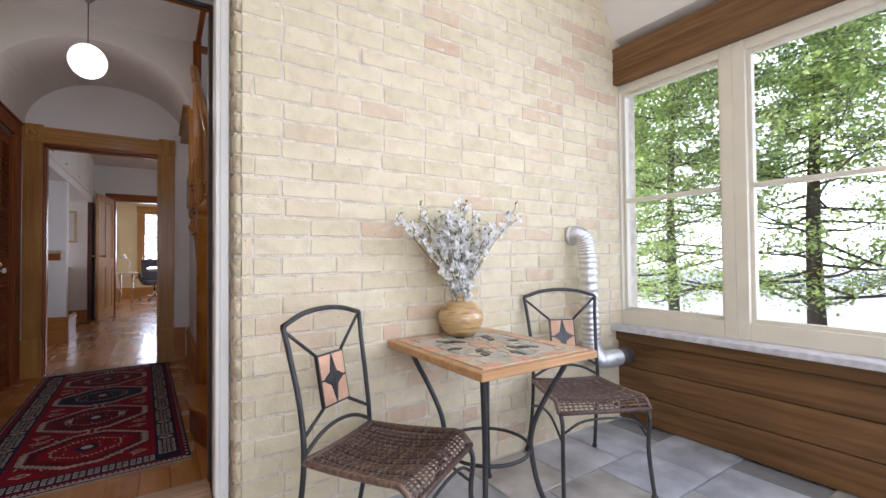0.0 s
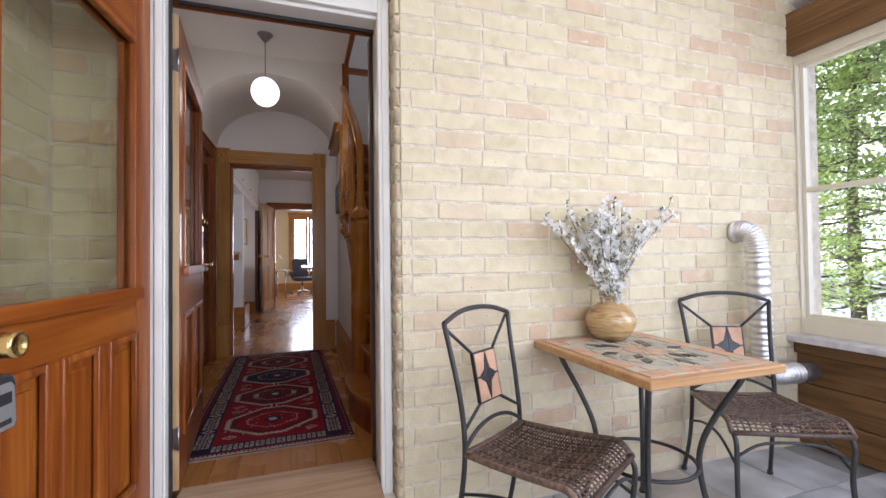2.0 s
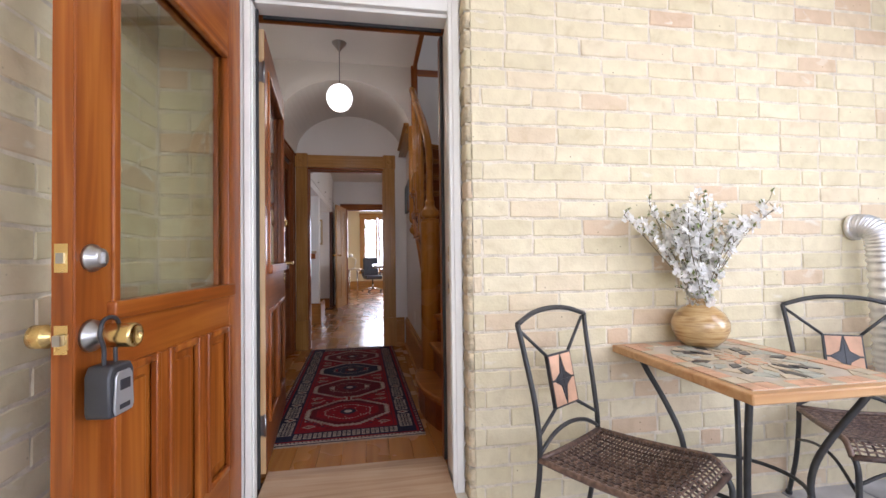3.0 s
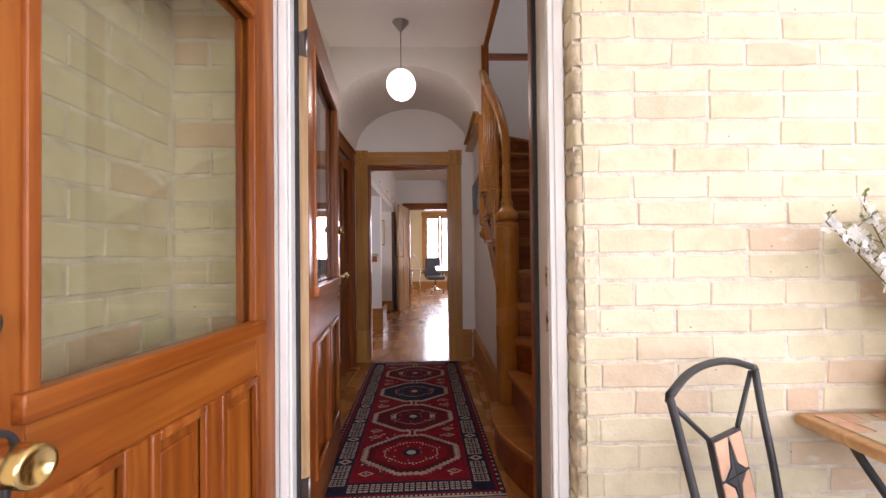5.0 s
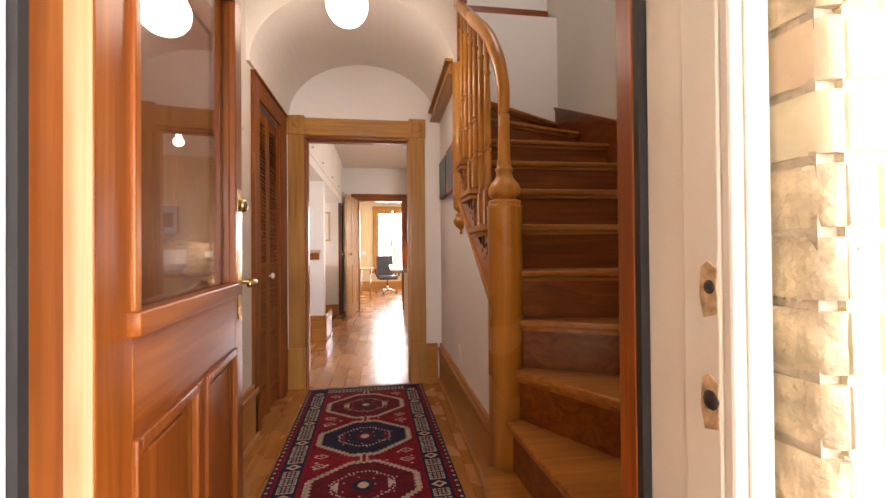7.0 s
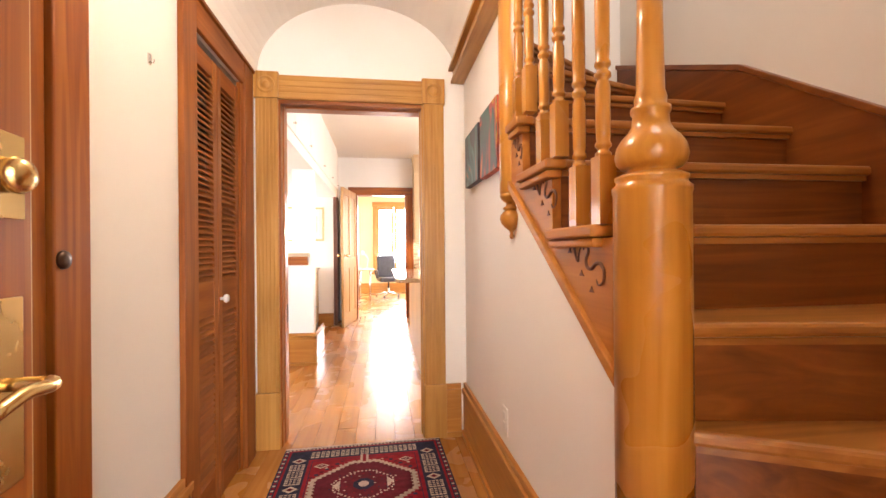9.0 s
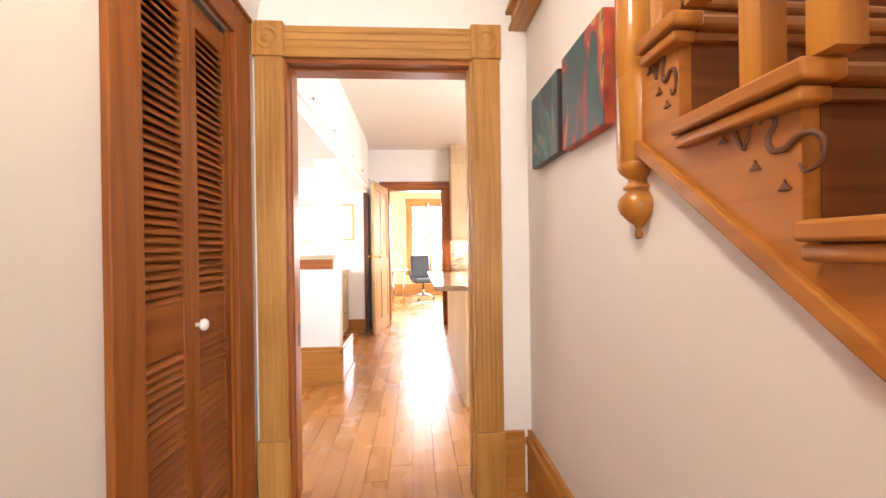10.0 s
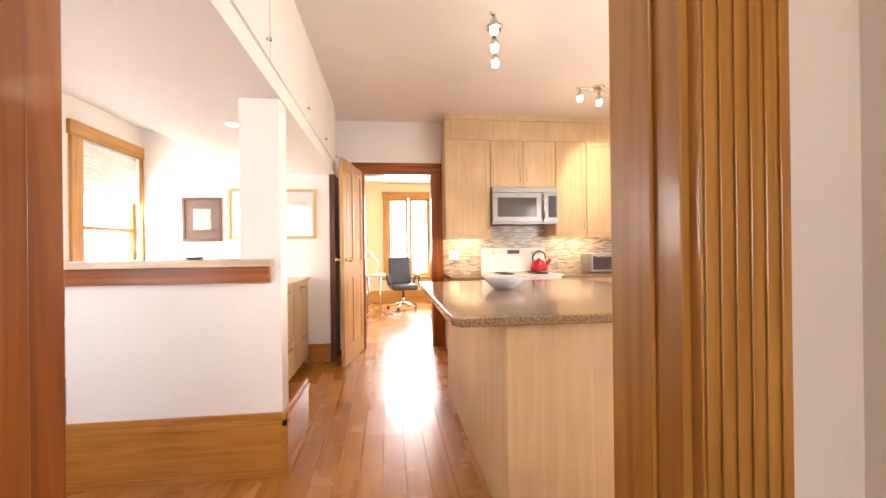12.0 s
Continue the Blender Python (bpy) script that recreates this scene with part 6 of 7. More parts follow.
for z in (0.05, 0.32, 0.59, 0.86, 1.08):
    part("shelf", G().box((0.02, 0, z), (0.34, 0.28, z + 0.02)), LIGHTWOOD, bs, "", 0.002)
rk = random.Random(8)
for z in (0.07, 0.34, 0.61, 0.88):
    x = 0.022
    while x < 0.30:
        t_ = rk.uniform(0.018, 0.035)
        c = rk.choice([(0.10, 0.10, 0.22), (0.55, 0.5, 0.42), (0.30, 0.08, 0.06), (0.7, 0.66, 0.6), (0.08, 0.16, 0.12)])
        bk = G().box((x, 0.04, z), (x + t_ - 0.002, 0.22, z + rk.uniform(0.13, 0.19)))
        placed("book", G().add([(vx - 2.52, vy + 7.05, vz + HF) for vx, vy, vz in bk.v], bk.f), plain("book_cloth", c, 0.7), "cloth bound book standing on the bookcase shelf", "book", "books in the bookcase", 0.001)
        x += t_ + 0.001

# open kitchen door
mk = pose(-0.765, 9.885, HF + 0.008, 0, 0, math.degrees(math.atan2(9.04 - 9.885, -0.912 + 0.765)))
KPINE = wood("pale_varnished_pine", (0.50, 0.27, 0.10), (0.60, 0.35, 0.14), (0.67, 0.42, 0.19), "z", 0.35, 0.2)
kd = tagged(new("kitchen_door"), "pale varnished pine panel door, standing open", "door")
kd.matrix_world = mk
KW, KH, KT = 0.857, 2.19, 0.04
part("stile", G().box((0, -KT, 0), (0.11, 0, KH)), KPINE, kd, "", 0.003)
part("stile", G().box((KW - 0.11, -KT, 0), (KW, 0, KH)), KPINE, kd, "", 0.003)
part("mullion", G().box((KW / 2 - 0.05, -KT, 0.2), (KW / 2 + 0.05, 0, KH - 0.11)), KPINE, kd, "", 0.003)
for a, b in ((0, 0.2), (0.92, 1.10), (KH - 0.11, KH)):
    part("rail", G().box((0.11, -KT, a), (KW - 0.11, 0, b)), KPINE, kd, "", 0.003)
for a, b in ((0.2, 0.92), (1.10, KH - 0.11)):
    for xa, xb in ((0.11, KW / 2 - 0.05), (KW / 2 + 0.05, KW - 0.11)):
        part("panel", G().box((xa, -0.028, a), (xb, -0.012, b)).box((xa + 0.04, -0.033, a + 0.04), (xb - 0.04, -0.007, b - 0.04)), KPINE, kd, "", 0.004)
for s in (0, -KT):
    sg2 = 1 if s == 0 else -1
    part("knob", G().lathe((KW - 0.055, s, 1.12), [(0.022, 0), (0.010, sg2 * 0.012), (0.010, sg2 * 0.03), (0.026, sg2 * 0.045), (0.026, sg2 * 0.06), (0.008, sg2 * 0.07)], 18, "y"), BRASS, kd, "brass knob")
frame4 = tagged(new("door_frame"), "oak casing of the office doorway", "door frame", "", "structure")
part("casing", G().box((0.10, 9.875, HF), (0.235, 9.90, 2.41)), PINE, frame4, "", 0.003)
part("casing", G().box((-0.89, 9.875, HF), (-0.75, 9.90, 2.41)), PINE, frame4, "", 0.003)
part("head_casing", G().box((-0.90, 9.870, 2.41), (0.245, 9.90, 2.54)), PINE_X, frame4, "", 0.003)
for xa, xb in ((-0.763, -0.742), (0.092, 0.113)):
    part("jamb", G().box((xa, 9.895, HF), (xb, 10.06, 2.42)), PINE, frame4)
part("head_jamb", G().box((-0.742, 9.895, 2.398), (0.092, 10.06, 2.422)), PINE_X, frame4)
dk = tagged(new("cellar_door"), "dark stained panel door beside the nook wall", "door")
part("slab", G().box((-1.098, 9.40, HF + 0.01), (-1.055, 9.87, 2.33)), DARKWOOD, dk, "", 0.003)
part("casing", G().box((-1.098, 9.36, HF), (-1.04, 9.40, 2.38)), DARKWOOD, dk, "", 0.003)
part("knob", G().lathe((-1.055, 9.47, 1.35), [(0.02, 0), (0.009, 0.012), (0.009, 0.03), (0.026, 0.045), (0.026, 0.06), (0.008, 0.07)], 16, "x"), BRASS, dk, "brass knob")

# island
mg, ns, ls, b = node_mat("speckled_granite")
vg = coords(ns, ls, (1, 1, 1))
n1 = noise_tex(ns, ls, vg, 120, 6)
rg = ramp(ns, [(0.32, (0.12, 0.075, 0.04)), (0.47, (0.27, 0.18, 0.10)), (0.60, (0.37, 0.27, 0.17)), (0.75, (0.24, 0.16, 0.10))])
ls.new(n1, rg.inputs[0])
ls.new(rg.outputs[0], b.inputs["Base Color"])
b.inputs["Roughness"].default_value = 0.12
GRANITE = mg
isl = tagged(new("kitchen_island"), "pale maple kitchen island base", "island")
IZ = 1.13
part("front_panel", G().box((0.045, 6.27, HF), (1.25, 6.292, IZ - 0.001)), MAPLE, isl, "", 0.002)
part("side_panel", G().box((0.045, 6.292, HF), (0.067, 8.15, IZ - 0.001)), MAPLE, isl, "", 0.002)
part("body", G().box((0.067, 6.292, HF + 0.08), (1.24, 8.15, IZ - 0.002)), MAPLE, isl)
part("toe_board", G().box((0.044, 6.262, HF), (1.25, 6.27, HF + 0.10)), MAPLE, isl, "", 0.002)
placed("worktop", G().prism([(-0.19, 6.30), (-0.16, 6.24), (1.32, 6.24), (1.32, 8.22), (-0.19, 8.22)], IZ, IZ + 0.04), GRANITE, "brown speckled granite island worktop", "worktop", "", 0.006)
bw = thing("bowl", "pale glass bowl on the granite island", "bowl", at=(0.36, 7.45, IZ + 0.04))
prof = [(0.06, 0.0), (0.075, 0.004), (0.125, 0.05), (0.15, 0.085), (0.146, 0.086), (0.12, 0.055), (0.07, 0.012), (0.01, 0.01)]
part("body", G().lathe((0, 0, 0), prof, 32), plain("frosted_glass_bowl", (0.62, 0.62, 0.66), 0.15), bw)

# back run: base units, stove, wall units
def shaker(name, parent, x0, x1, z0, z1, y, handle=None):
    s = 0.055
    g = G().box((x0, y, z0), (x1, y + 0.016, z1))
    g.box((x0, y - 0.006, z0), (x0 + s, y, z1)).box((x1 - s, y - 0.006, z0), (x1, y, z1)).box((x0 + s, y - 0.006, z0), (x1 - s, y, z0 + s)).box((x0 + s, y - 0.006, z1 - s), (x1 - s, y, z1))
    d = part(name, g, MAPLE, parent, "", 0.002)
    if handle:
        hx, hz = handle
        part("handle", G().tube([(hx, y - 0.006, hz - 0.07), (hx, y - 0.03, hz - 0.07), (hx, y - 0.03, hz + 0.07), (hx, y - 0.006, hz + 0.07)], 0.005, 6), STEEL, d, "steel bar handle")
    return d


for x0, x1 in ((0.245, 0.70), (1.56, 2.12), (2.12, 2.72)):
    cb = tagged(new("base_cabinet"), "pale maple base cabinet against the kitchen wall", "cabinet", "maple base cabinets")
    part("body", G().box((x0, 9.32, HF), (x1 - 0.002, 9.896, HF + 0.87)), MAPLE, cb)
    shaker("door", cb, x0 + 0.004, x1 - 0.006, HF + 0.10, HF + 0.70, 9.302, (x1 - 0.05, HF + 0.6))
    part("drawer_front", G().box((x0 + 0.004, 9.302, HF + 0.71), (x1 - 0.006, 9.318, HF + 0.865)), MAPLE, cb, "", 0.002)
for x0, x1 in ((0.24, 0.70), (1.56, 2.84)):
    placed("worktop", G().box((x0, 9.27, HF + 0.872), (x1, 9.897, HF + 0.912)), GRANITE, "brown granite worktop along the kitchen wall", "worktop", "", 0.004)
mbk, ns, ls, b = node_mat("mosaic_splashback")
bt = ns.new("ShaderNodeTexBrick")
bt.inputs["Scale"].default_value = 1.0
bt.inputs["Brick Width"].default_value, bt.inputs["Row Height"].default_value, bt.inputs["Mortar Size"].default_value = 0.09, 0.016, 0.0015
bt.inputs["Color1"].default_value, bt.inputs["Color2"].default_value, bt.inputs["Mortar"].default_value = (0.20, 0.14, 0.10, 1), (0.62, 0.52, 0.38, 1), (0.4, 0.35, 0.3, 1)
mp = ns.new("ShaderNodeMapping")
tc = ns.new("ShaderNodeTexCoord")
mp.inputs["Rotation"].default_value = (radians(90), 0, 0)
ls.new(tc.outputs["Object"], mp.inputs[0])
ls.new(mp.outputs[0], bt.inputs[0])
ls.new(bt.outputs[0], b.inputs["Base Color"])
b.inputs["Roughness"].default_value = 0.25
struct("splashback", G().box((0.24, 9.886, HF + 0.913), (2.84, 9.899, 1.74)), mbk, "brown and cream mosaic strip splashback")
ENAMEL = plain("white_enamel", (0.82, 0.80, 0.76), 0.2, 0, 0.02)
st = tagged(new("stove"), "white enamel electric stove with a back panel", "stove")
part("body", G().box((0.715, 9.26, HF), (1.545, 9.86, HF + 0.90)), ENAMEL, st, "", 0.006)
part("cooktop", G().box((0.705, 9.22, HF + 0.902), (1.555, 9.80, HF + 0.925)), ENAMEL, st, "", 0.006)
part("back_panel", G().prism([(9.80, HF + 0.925), (9.76, HF + 0.93), (9.80, 1.455), (9.87, 1.455), (9.87, HF + 0.925)], 0.715, 1.545, "x"), ENAMEL, st, "", 0.004)
part("oven_door", G().box((0.73, 9.235, HF + 0.20), (1.53, 9.258, HF + 0.78)), ENAMEL, st, "", 0.004)
part("vent_strip", G().box((0.76, 9.23, HF + 0.83), (1.50, 9.2595, HF + 0.86)), BLACK, st)
part("clock_panel", G().box((1.05, 9.775, 1.385), (1.20, 9.79, 1.43)), BLACK, st, "dark clock panel")
for x in (0.79, 0.87, 1.38, 1.46):
    part("knob", G().lathe((x, 9.785, 1.40), [(0.022, 0), (0.02, -0.02), (0.012, -0.024)], 14, "y"), ENAMEL, st)
for x, y in ((0.92, 9.38), (1.34, 9.38), (0.92, 9.62), (1.34, 9.62)):
    part("burner", G().tube([(x + 0.08 * math.cos(a / 3), y + 0.08 * math.sin(a / 3), HF + 0.932) for a in range(19)], 0.008, 6, True), BLACK, st, "black coil burner")
kt = thing("kettle", "glossy red kettle with a black handle on the stove", "kettle", at=(1.40, 9.62, HF + 0.94))
RED_EN = plain("red_enamel", (0.55, 0.02, 0.025), 0.15, 0, 0.03)
part("body", G().lathe((0, 0, 0), [(0.085, 0.0), (0.10, 0.01), (0.105, 0.05), (0.085, 0.11), (0.045, 0.14), (0.02, 0.145), (0.018, 0.16), (0.005, 0.165)], 28), RED_EN, kt)
part("handle", G().tube(smooth_path([(-0.075, 0, 0.11), (-0.07, 0, 0.20), (0, 0, 0.25), (0.07, 0, 0.22), (0.085, 0, 0.15)], 5), 0.011, 8), BLACK, kt, "black handle")
part("spout", G().tube([(0.08, 0, 0.07), (0.13, 0, 0.12), (0.15, 0, 0.15)], [0.026, 0.018, 0.014], 10), RED_EN, kt)
DULL_STEEL = plain("dull_stainless", (0.24, 0.23, 0.22), 0.35, 1.0, 0.08, 10, 0.05)
mw = tagged(new("microwave"), "stainless steel over-range microwave", "microwave")
part("body", G().box((0.775, 9.50, 1.745), (1.592, 9.88, 2.19)), DULL_STEEL, mw, "", 0.004)
part("door", G().box((0.778, 9.455, 1.765), (1.40, 9.498, 2.12)), DULL_STEEL, mw, "", 0.005)
part("window", G().box((0.84, 9.450, 1.83), (1.32, 9.4549, 2.06)), plain("dark_oven_glass", (0.05, 0.04, 0.035), 0.1), mw, "dark glass window")
part("vent_grille", G().box((0.778, 9.47, 2.125), (1.588, 9.498, 2.188)), DULL_STEEL, mw, "", 0.003)
part("control_panel", G().box((1.405, 9.455, 1.765), (1.588, 9.498, 2.12)), DULL_STEEL, mw, "", 0.004)
part("keypad", G().box((1.47, 9.450, 1.82), (1.57, 9.4549, 2.08)), BLACK, mw, "black keypad")
part("handle", G().tube([(1.405, 9.455, 1.80), (1.405, 9.415, 1.82), (1.405, 9.415, 2.06), (1.405, 9.455, 2.08)], 0.011, 8), CHROME, mw, "steel bar handle")
for x0, x1, z0, doors in ((0.225, 0.772, 1.62, 1), (0.775, 1.592, 2.195, 2), (1.595, 1.99, 1.62, 1), (1.993, 2.46, 1.62, 1)):
    uc = tagged(new("wall_cabinet"), "pale maple wall cabinet with shaker doors", "cabinet", "maple wall cabinets")
    part("body", G().box((x0, 9.552, z0), (x1, 9.896, 2.76)), MAPLE, uc)
    wd = (x1 - x0) / doors
    for i in range(doors):
        xa, xb = x0 + wd * i + 0.003, x0 + wd * (i + 1) - 0.003
        hx = xb - 0.035 if (i == 0) else xa + 0.035
        shaker("door", uc, xa, xb, z0 + 0.003, 2.755, 9.534, (hx, z0 + 0.14))
    part("light_rail", G().box((x0, 9.54, z0 - 0.045), (x1, 9.56, z0)), MAPLE, uc, "", 0.002)
struct("trim_cabinet_top", G().box((0.225, 9.545, 2.762), (2.84, 9.897, 3.0)).box((0.215, 9.52, 3.0), (2.845, 9.897, 3.058)), MAPLE, "maple filler boards and cornice over the wall cabinets", 0.004)
ov = thing("toaster_oven", "small steel toaster oven on the granite worktop", "toaster oven", at=(2.02, 9.48, HF + 0.912))
part("body", G().box((0, 0, 0.015), (0.40, 0.30, 0.24)), STEEL, ov, "", 0.008)
part("door", G().box((0.02, -0.008, 0.04), (0.30, -0.0005, 0.21)), plain("dark_toaster_glass", (0.06, 0.05, 0.05), 0.1), ov, "dark glass door")
part("handle", G().tube([(0.04, -0.008, 0.20), (0.04, -0.035, 0.20), (0.28, -0.035, 0.20), (0.28, -0.008, 0.20)], 0.007, 8), CHROME, ov)
for z in (0.08, 0.13, 0.18):
    part("dial", G().lathe((0.35, 0, z), [(0.016, 0), (0.014, -0.014)], 12, "y"), BLACK, ov)
swp = thing("wall_outlet", "white outlet plate on the mosaic splashback", "outlet", at=(0.37, 9.885, 1.37))
part("plate", G().box((-0.06, -0.008, -0.05), (0.06, 0, 0.05)), JAMB_PAINT, swp, "", 0.002)
for i, (x, w_) in enumerate(((0.50, 0.35), (1.95, 0.5))):
    lamp("cabinet_light", "AREA", (x, 9.72, 1.60), 1.8, (1.0, 0.80, 0.52), (w_, 0.06), (x, 9.76, 1.0))

# ceiling spot bars
for x, y, rz in ((0.33, 7.52, 75), (1.66, 8.55, 20)):
    tl = tagged(new("track_light"), "nickel ceiling spot bar with lit frosted heads", "ceiling light", "kitchen spot bars")
    tl.matrix_world = pose(x, y, KZ, 0, 0, rz)
    part("base", G().lathe((0, 0, 0), [(0.06, 0), (0.06, -0.015), (0.05, -0.03), (0.012, -0.034)], 24), CHROME, tl)
    part("bar", G().tube(smooth_path([(-0.28, 0.02, -0.05), (-0.12, -0.02, -0.05), (0, 0, -0.045), (0.12, 0.02, -0.05), (0.28, -0.02, -0.05)], 5), 0.007, 8), CHROME, tl)
    for sx in (-0.26, 0.0, 0.26):
        hd = part("spot_head", G().lathe((sx, 0, -0.055), [(0.010, 0.0), (0.012, -0.03), (0.026, -0.045), (0.030, -0.085)], 16), CHROME, tl, "nickel spot head")
        part("bulb", G().lathe((sx, 0, -0.055), [(0.028, -0.0855), (0.027, -0.115), (0.020, -0.128)], 16), glow("warm_frosted_bulb", (1.0, 0.82, 0.55), 7.0), hd, "lit frosted glass")
    lamp("track_light_bulb", "SPOT", (x, y, KZ - 0.24), 11, (1.0, 0.80, 0.54), (165, 0.06), (x, y - 0.01, 0))
lamp("cabinet_spot", "SPOT", (1.95, 8.75, KZ - 0.2), 16, (1.0, 0.80, 0.52), (75, 0.04), (2.25, 9.6, 2.2))

# ---- office ----
w = tagged(new("window"), "tall double casement window with oak casing", "window", "", "structure")
for x0, x1 in ((-0.58, -0.46), (0.49, 0.61)):
    part("casing", G().box((x0, 14.475, 0.75), (x1, 14.50, 2.67)), OAK, w, "", 0.003)
part("head_casing", G().box((-0.60, 14.47, 2.66), (0.63, 14.50, 2.80)), OAK_X, w, "", 0.003)
part("window_sill", G().box((-0.62, 14.43, 0.76), (0.65, 14.50, 0.82)), OAK_X, w, "", 0.003)
for x0 in (-0.47, 0.03):
    g = G().box((x0, 14.55, 0.82), (x0 + 0.06, 14.60, 2.66)).box((x0 + 0.41, 14.55, 0.82), (x0 + 0.47, 14.60, 2.66)).box((x0 + 0.06, 14.55, 0.82), (x0 + 0.41, 14.60, 0.90)).box((x0 + 0.06, 14.55, 2.59), (x0 + 0.41, 14.60, 2.66))
    part("sash", g, OAK, w, "", 0.003)
    pp = part("pane", G().box((x0 + 0.055, 14.573, 0.895), (x0 + 0.415, 14.577, 2.595)), GLASS, w)
    pp.visible_shadow = False
struct("baseboard", G().box((-2.45, 14.47, HF), (2.45, 14.50, HF + 0.28)), OAK_X, "tall oak office baseboard", 0.003)
LEATHER = plain("black_leather", (0.05, 0.055, 0.072), 0.3, 0, 0.2, 15, 0.4, 0.004)
oc = tagged(new("office_chair"), "black leather office chair on a chrome star base", "chair")
oc.matrix_world = pose(-0.17, 13.35, HF, 0, 0, 12)
for k in range(5):
    a = radians(72 * k + 20)
    part("base_arm", G().tube([(0, 0, 0.12), (0.16 * math.cos(a), 0.16 * math.sin(a), 0.10), (0.31 * math.cos(a), 0.31 * math.sin(a), 0.07)], [0.026, 0.022, 0.016], 8), CHROME, oc)
    part("castor", G().lathe((0.31 * math.cos(a) - 0.02, 0.31 * math.sin(a), 0.03), [(0.03, 0.0), (0.03, 0.04)], 12, "x"), BLACK, oc)
part("gas_lift", G().lathe((0, 0, 0.10), [(0.03, 0), (0.03, 0.18), (0.018, 0.18), (0.018, 0.30)], 14), CHROME, oc)
part("seat", G().box((-0.26, -0.26, 0.40), (0.26, 0.25, 0.52)), LEATHER, oc, "", 0.05, 3)
part("backrest", G().prism([(0.20, 0.50), (0.30, 0.52), (0.37, 1.05), (0.27, 1.06)], -0.24, 0.24, "x"), LEATHER, oc, "", 0.045, 3)
part("headrest", G().prism([(0.255, 0.90), (0.30, 0.90), (0.325, 1.07), (0.27, 1.07)], -0.22, 0.22, "x"), LEATHER, oc, "", 0.02, 3)
for s in (-1, 1):
    part("armrest", G().tube(smooth_path([(s * 0.26, 0.18, 0.48), (s * 0.31, 0.15, 0.66), (s * 0.31, -0.12, 0.68), (s * 0.30, -0.15, 0.50)], 5), 0.022, 8), LEATHER, oc)
ds = thing("desk", "pale desk with thin metal trestle legs by the office window", "desk", at=(-1.08, 12.75, HF))
part("desktop", G().box((-0.6, 0, 0.71), (0.55, 0.75, 0.74)), LIGHTWOOD, ds, "", 0.004)
for x in (-0.5, 0.20, 0.45):
    part("trestle", G().tube([(x, 0.08, 0.0), (x, 0.08, 0.70), (x, 0.66, 0.70), (x, 0.66, 0.0), (x, 0.08, 0.02)], 0.014, 8), CHROME, ds, "metal trestle leg")
dl = thing("desk_lamp", "white jointed desk lamp on the office desk", "lamp", at=(-0.72, 13.15, HF + 0.74))
part("base", G().lathe((0, 0, 0), [(0.08, 0), (0.08, 0.015), (0.02, 0.025)], 20), ENAMEL, dl)
part("arm", G().tube([(0, 0, 0.02), (0.05, 0, 0.25), (-0.08, 0, 0.42)], 0.010, 8), ENAMEL, dl)
part("shade", G().lathe((-0.10, 0, 0.40), [(0.075, -0.05), (0.03, 0.05), (0.02, 0.06)], 18), ENAMEL, dl)
settle(BEFORE_THINGS)

# ---- bricks, slate tiles and floor strips ----
BL, BH, J = 0.238, 0.0837, 0.0075
Z_TOP = 1.836
rbk = random.Random(21)


def brick_geo(w, h, d, r):
    """A brick with chipped, uneven face corners; its face towards -y, joint side at y = 0."""
    nx = 4 if w > 0.15 else 2
    c = [(-w / 2 + w * i / nx + r.uniform(-0.003, 0.003), -h / 2 + r.uniform(-0.002, 0.0025)) for i in range(nx)]
    c += [(w / 2 + r.uniform(-0.003, 0.001), -h / 2 + r.uniform(-0.002, 0.006))]
    c += [(w / 2 + r.uniform(-0.003, 0.001), h / 2 + r.uniform(-0.005, 0.003))]
    c += [(w / 2 - w * i / nx + r.uniform(-0.004, 0.004), h / 2 + r.uniform(-0.0025, 0.002)) for i in range(1, nx)]
    c += [(-w / 2 + r.uniform(-0.001, 0.003), h / 2 + r.uniform(-0.005, 0.002))]
    n = len(c)
    k = 0.005
    vs = [(x, 0.012, z) for x, z in c] + [(x * 0.997, -d + k, z * 0.995) for x, z in c]
    vs += [(x - max(-k, min(k, x * 0.1)), -d + r.uniform(-0.0012, 0.0012), z - math.copysign(k, z)) for x, z in c]
    fs = [(i, (i + 1) % n, n + (i + 1) % n, n + i) for i in range(n)] + [(n + i, n + (i + 1) % n, 2 * n + (i + 1) % n, 2 * n + i) for i in range(n)] + [tuple(range(2 * n, 3 * n))]
    return vs, fs


def brick_mesh(w, r):
    g = G()
    vs, fs = brick_geo(w, BH - J, 0.0035, r)
    g.add(vs, fs)
    return g.mesh("brick", BRICK)


full = [brick_mesh(BL - 0.004, rbk) for _ in range(24)]
cut = {}


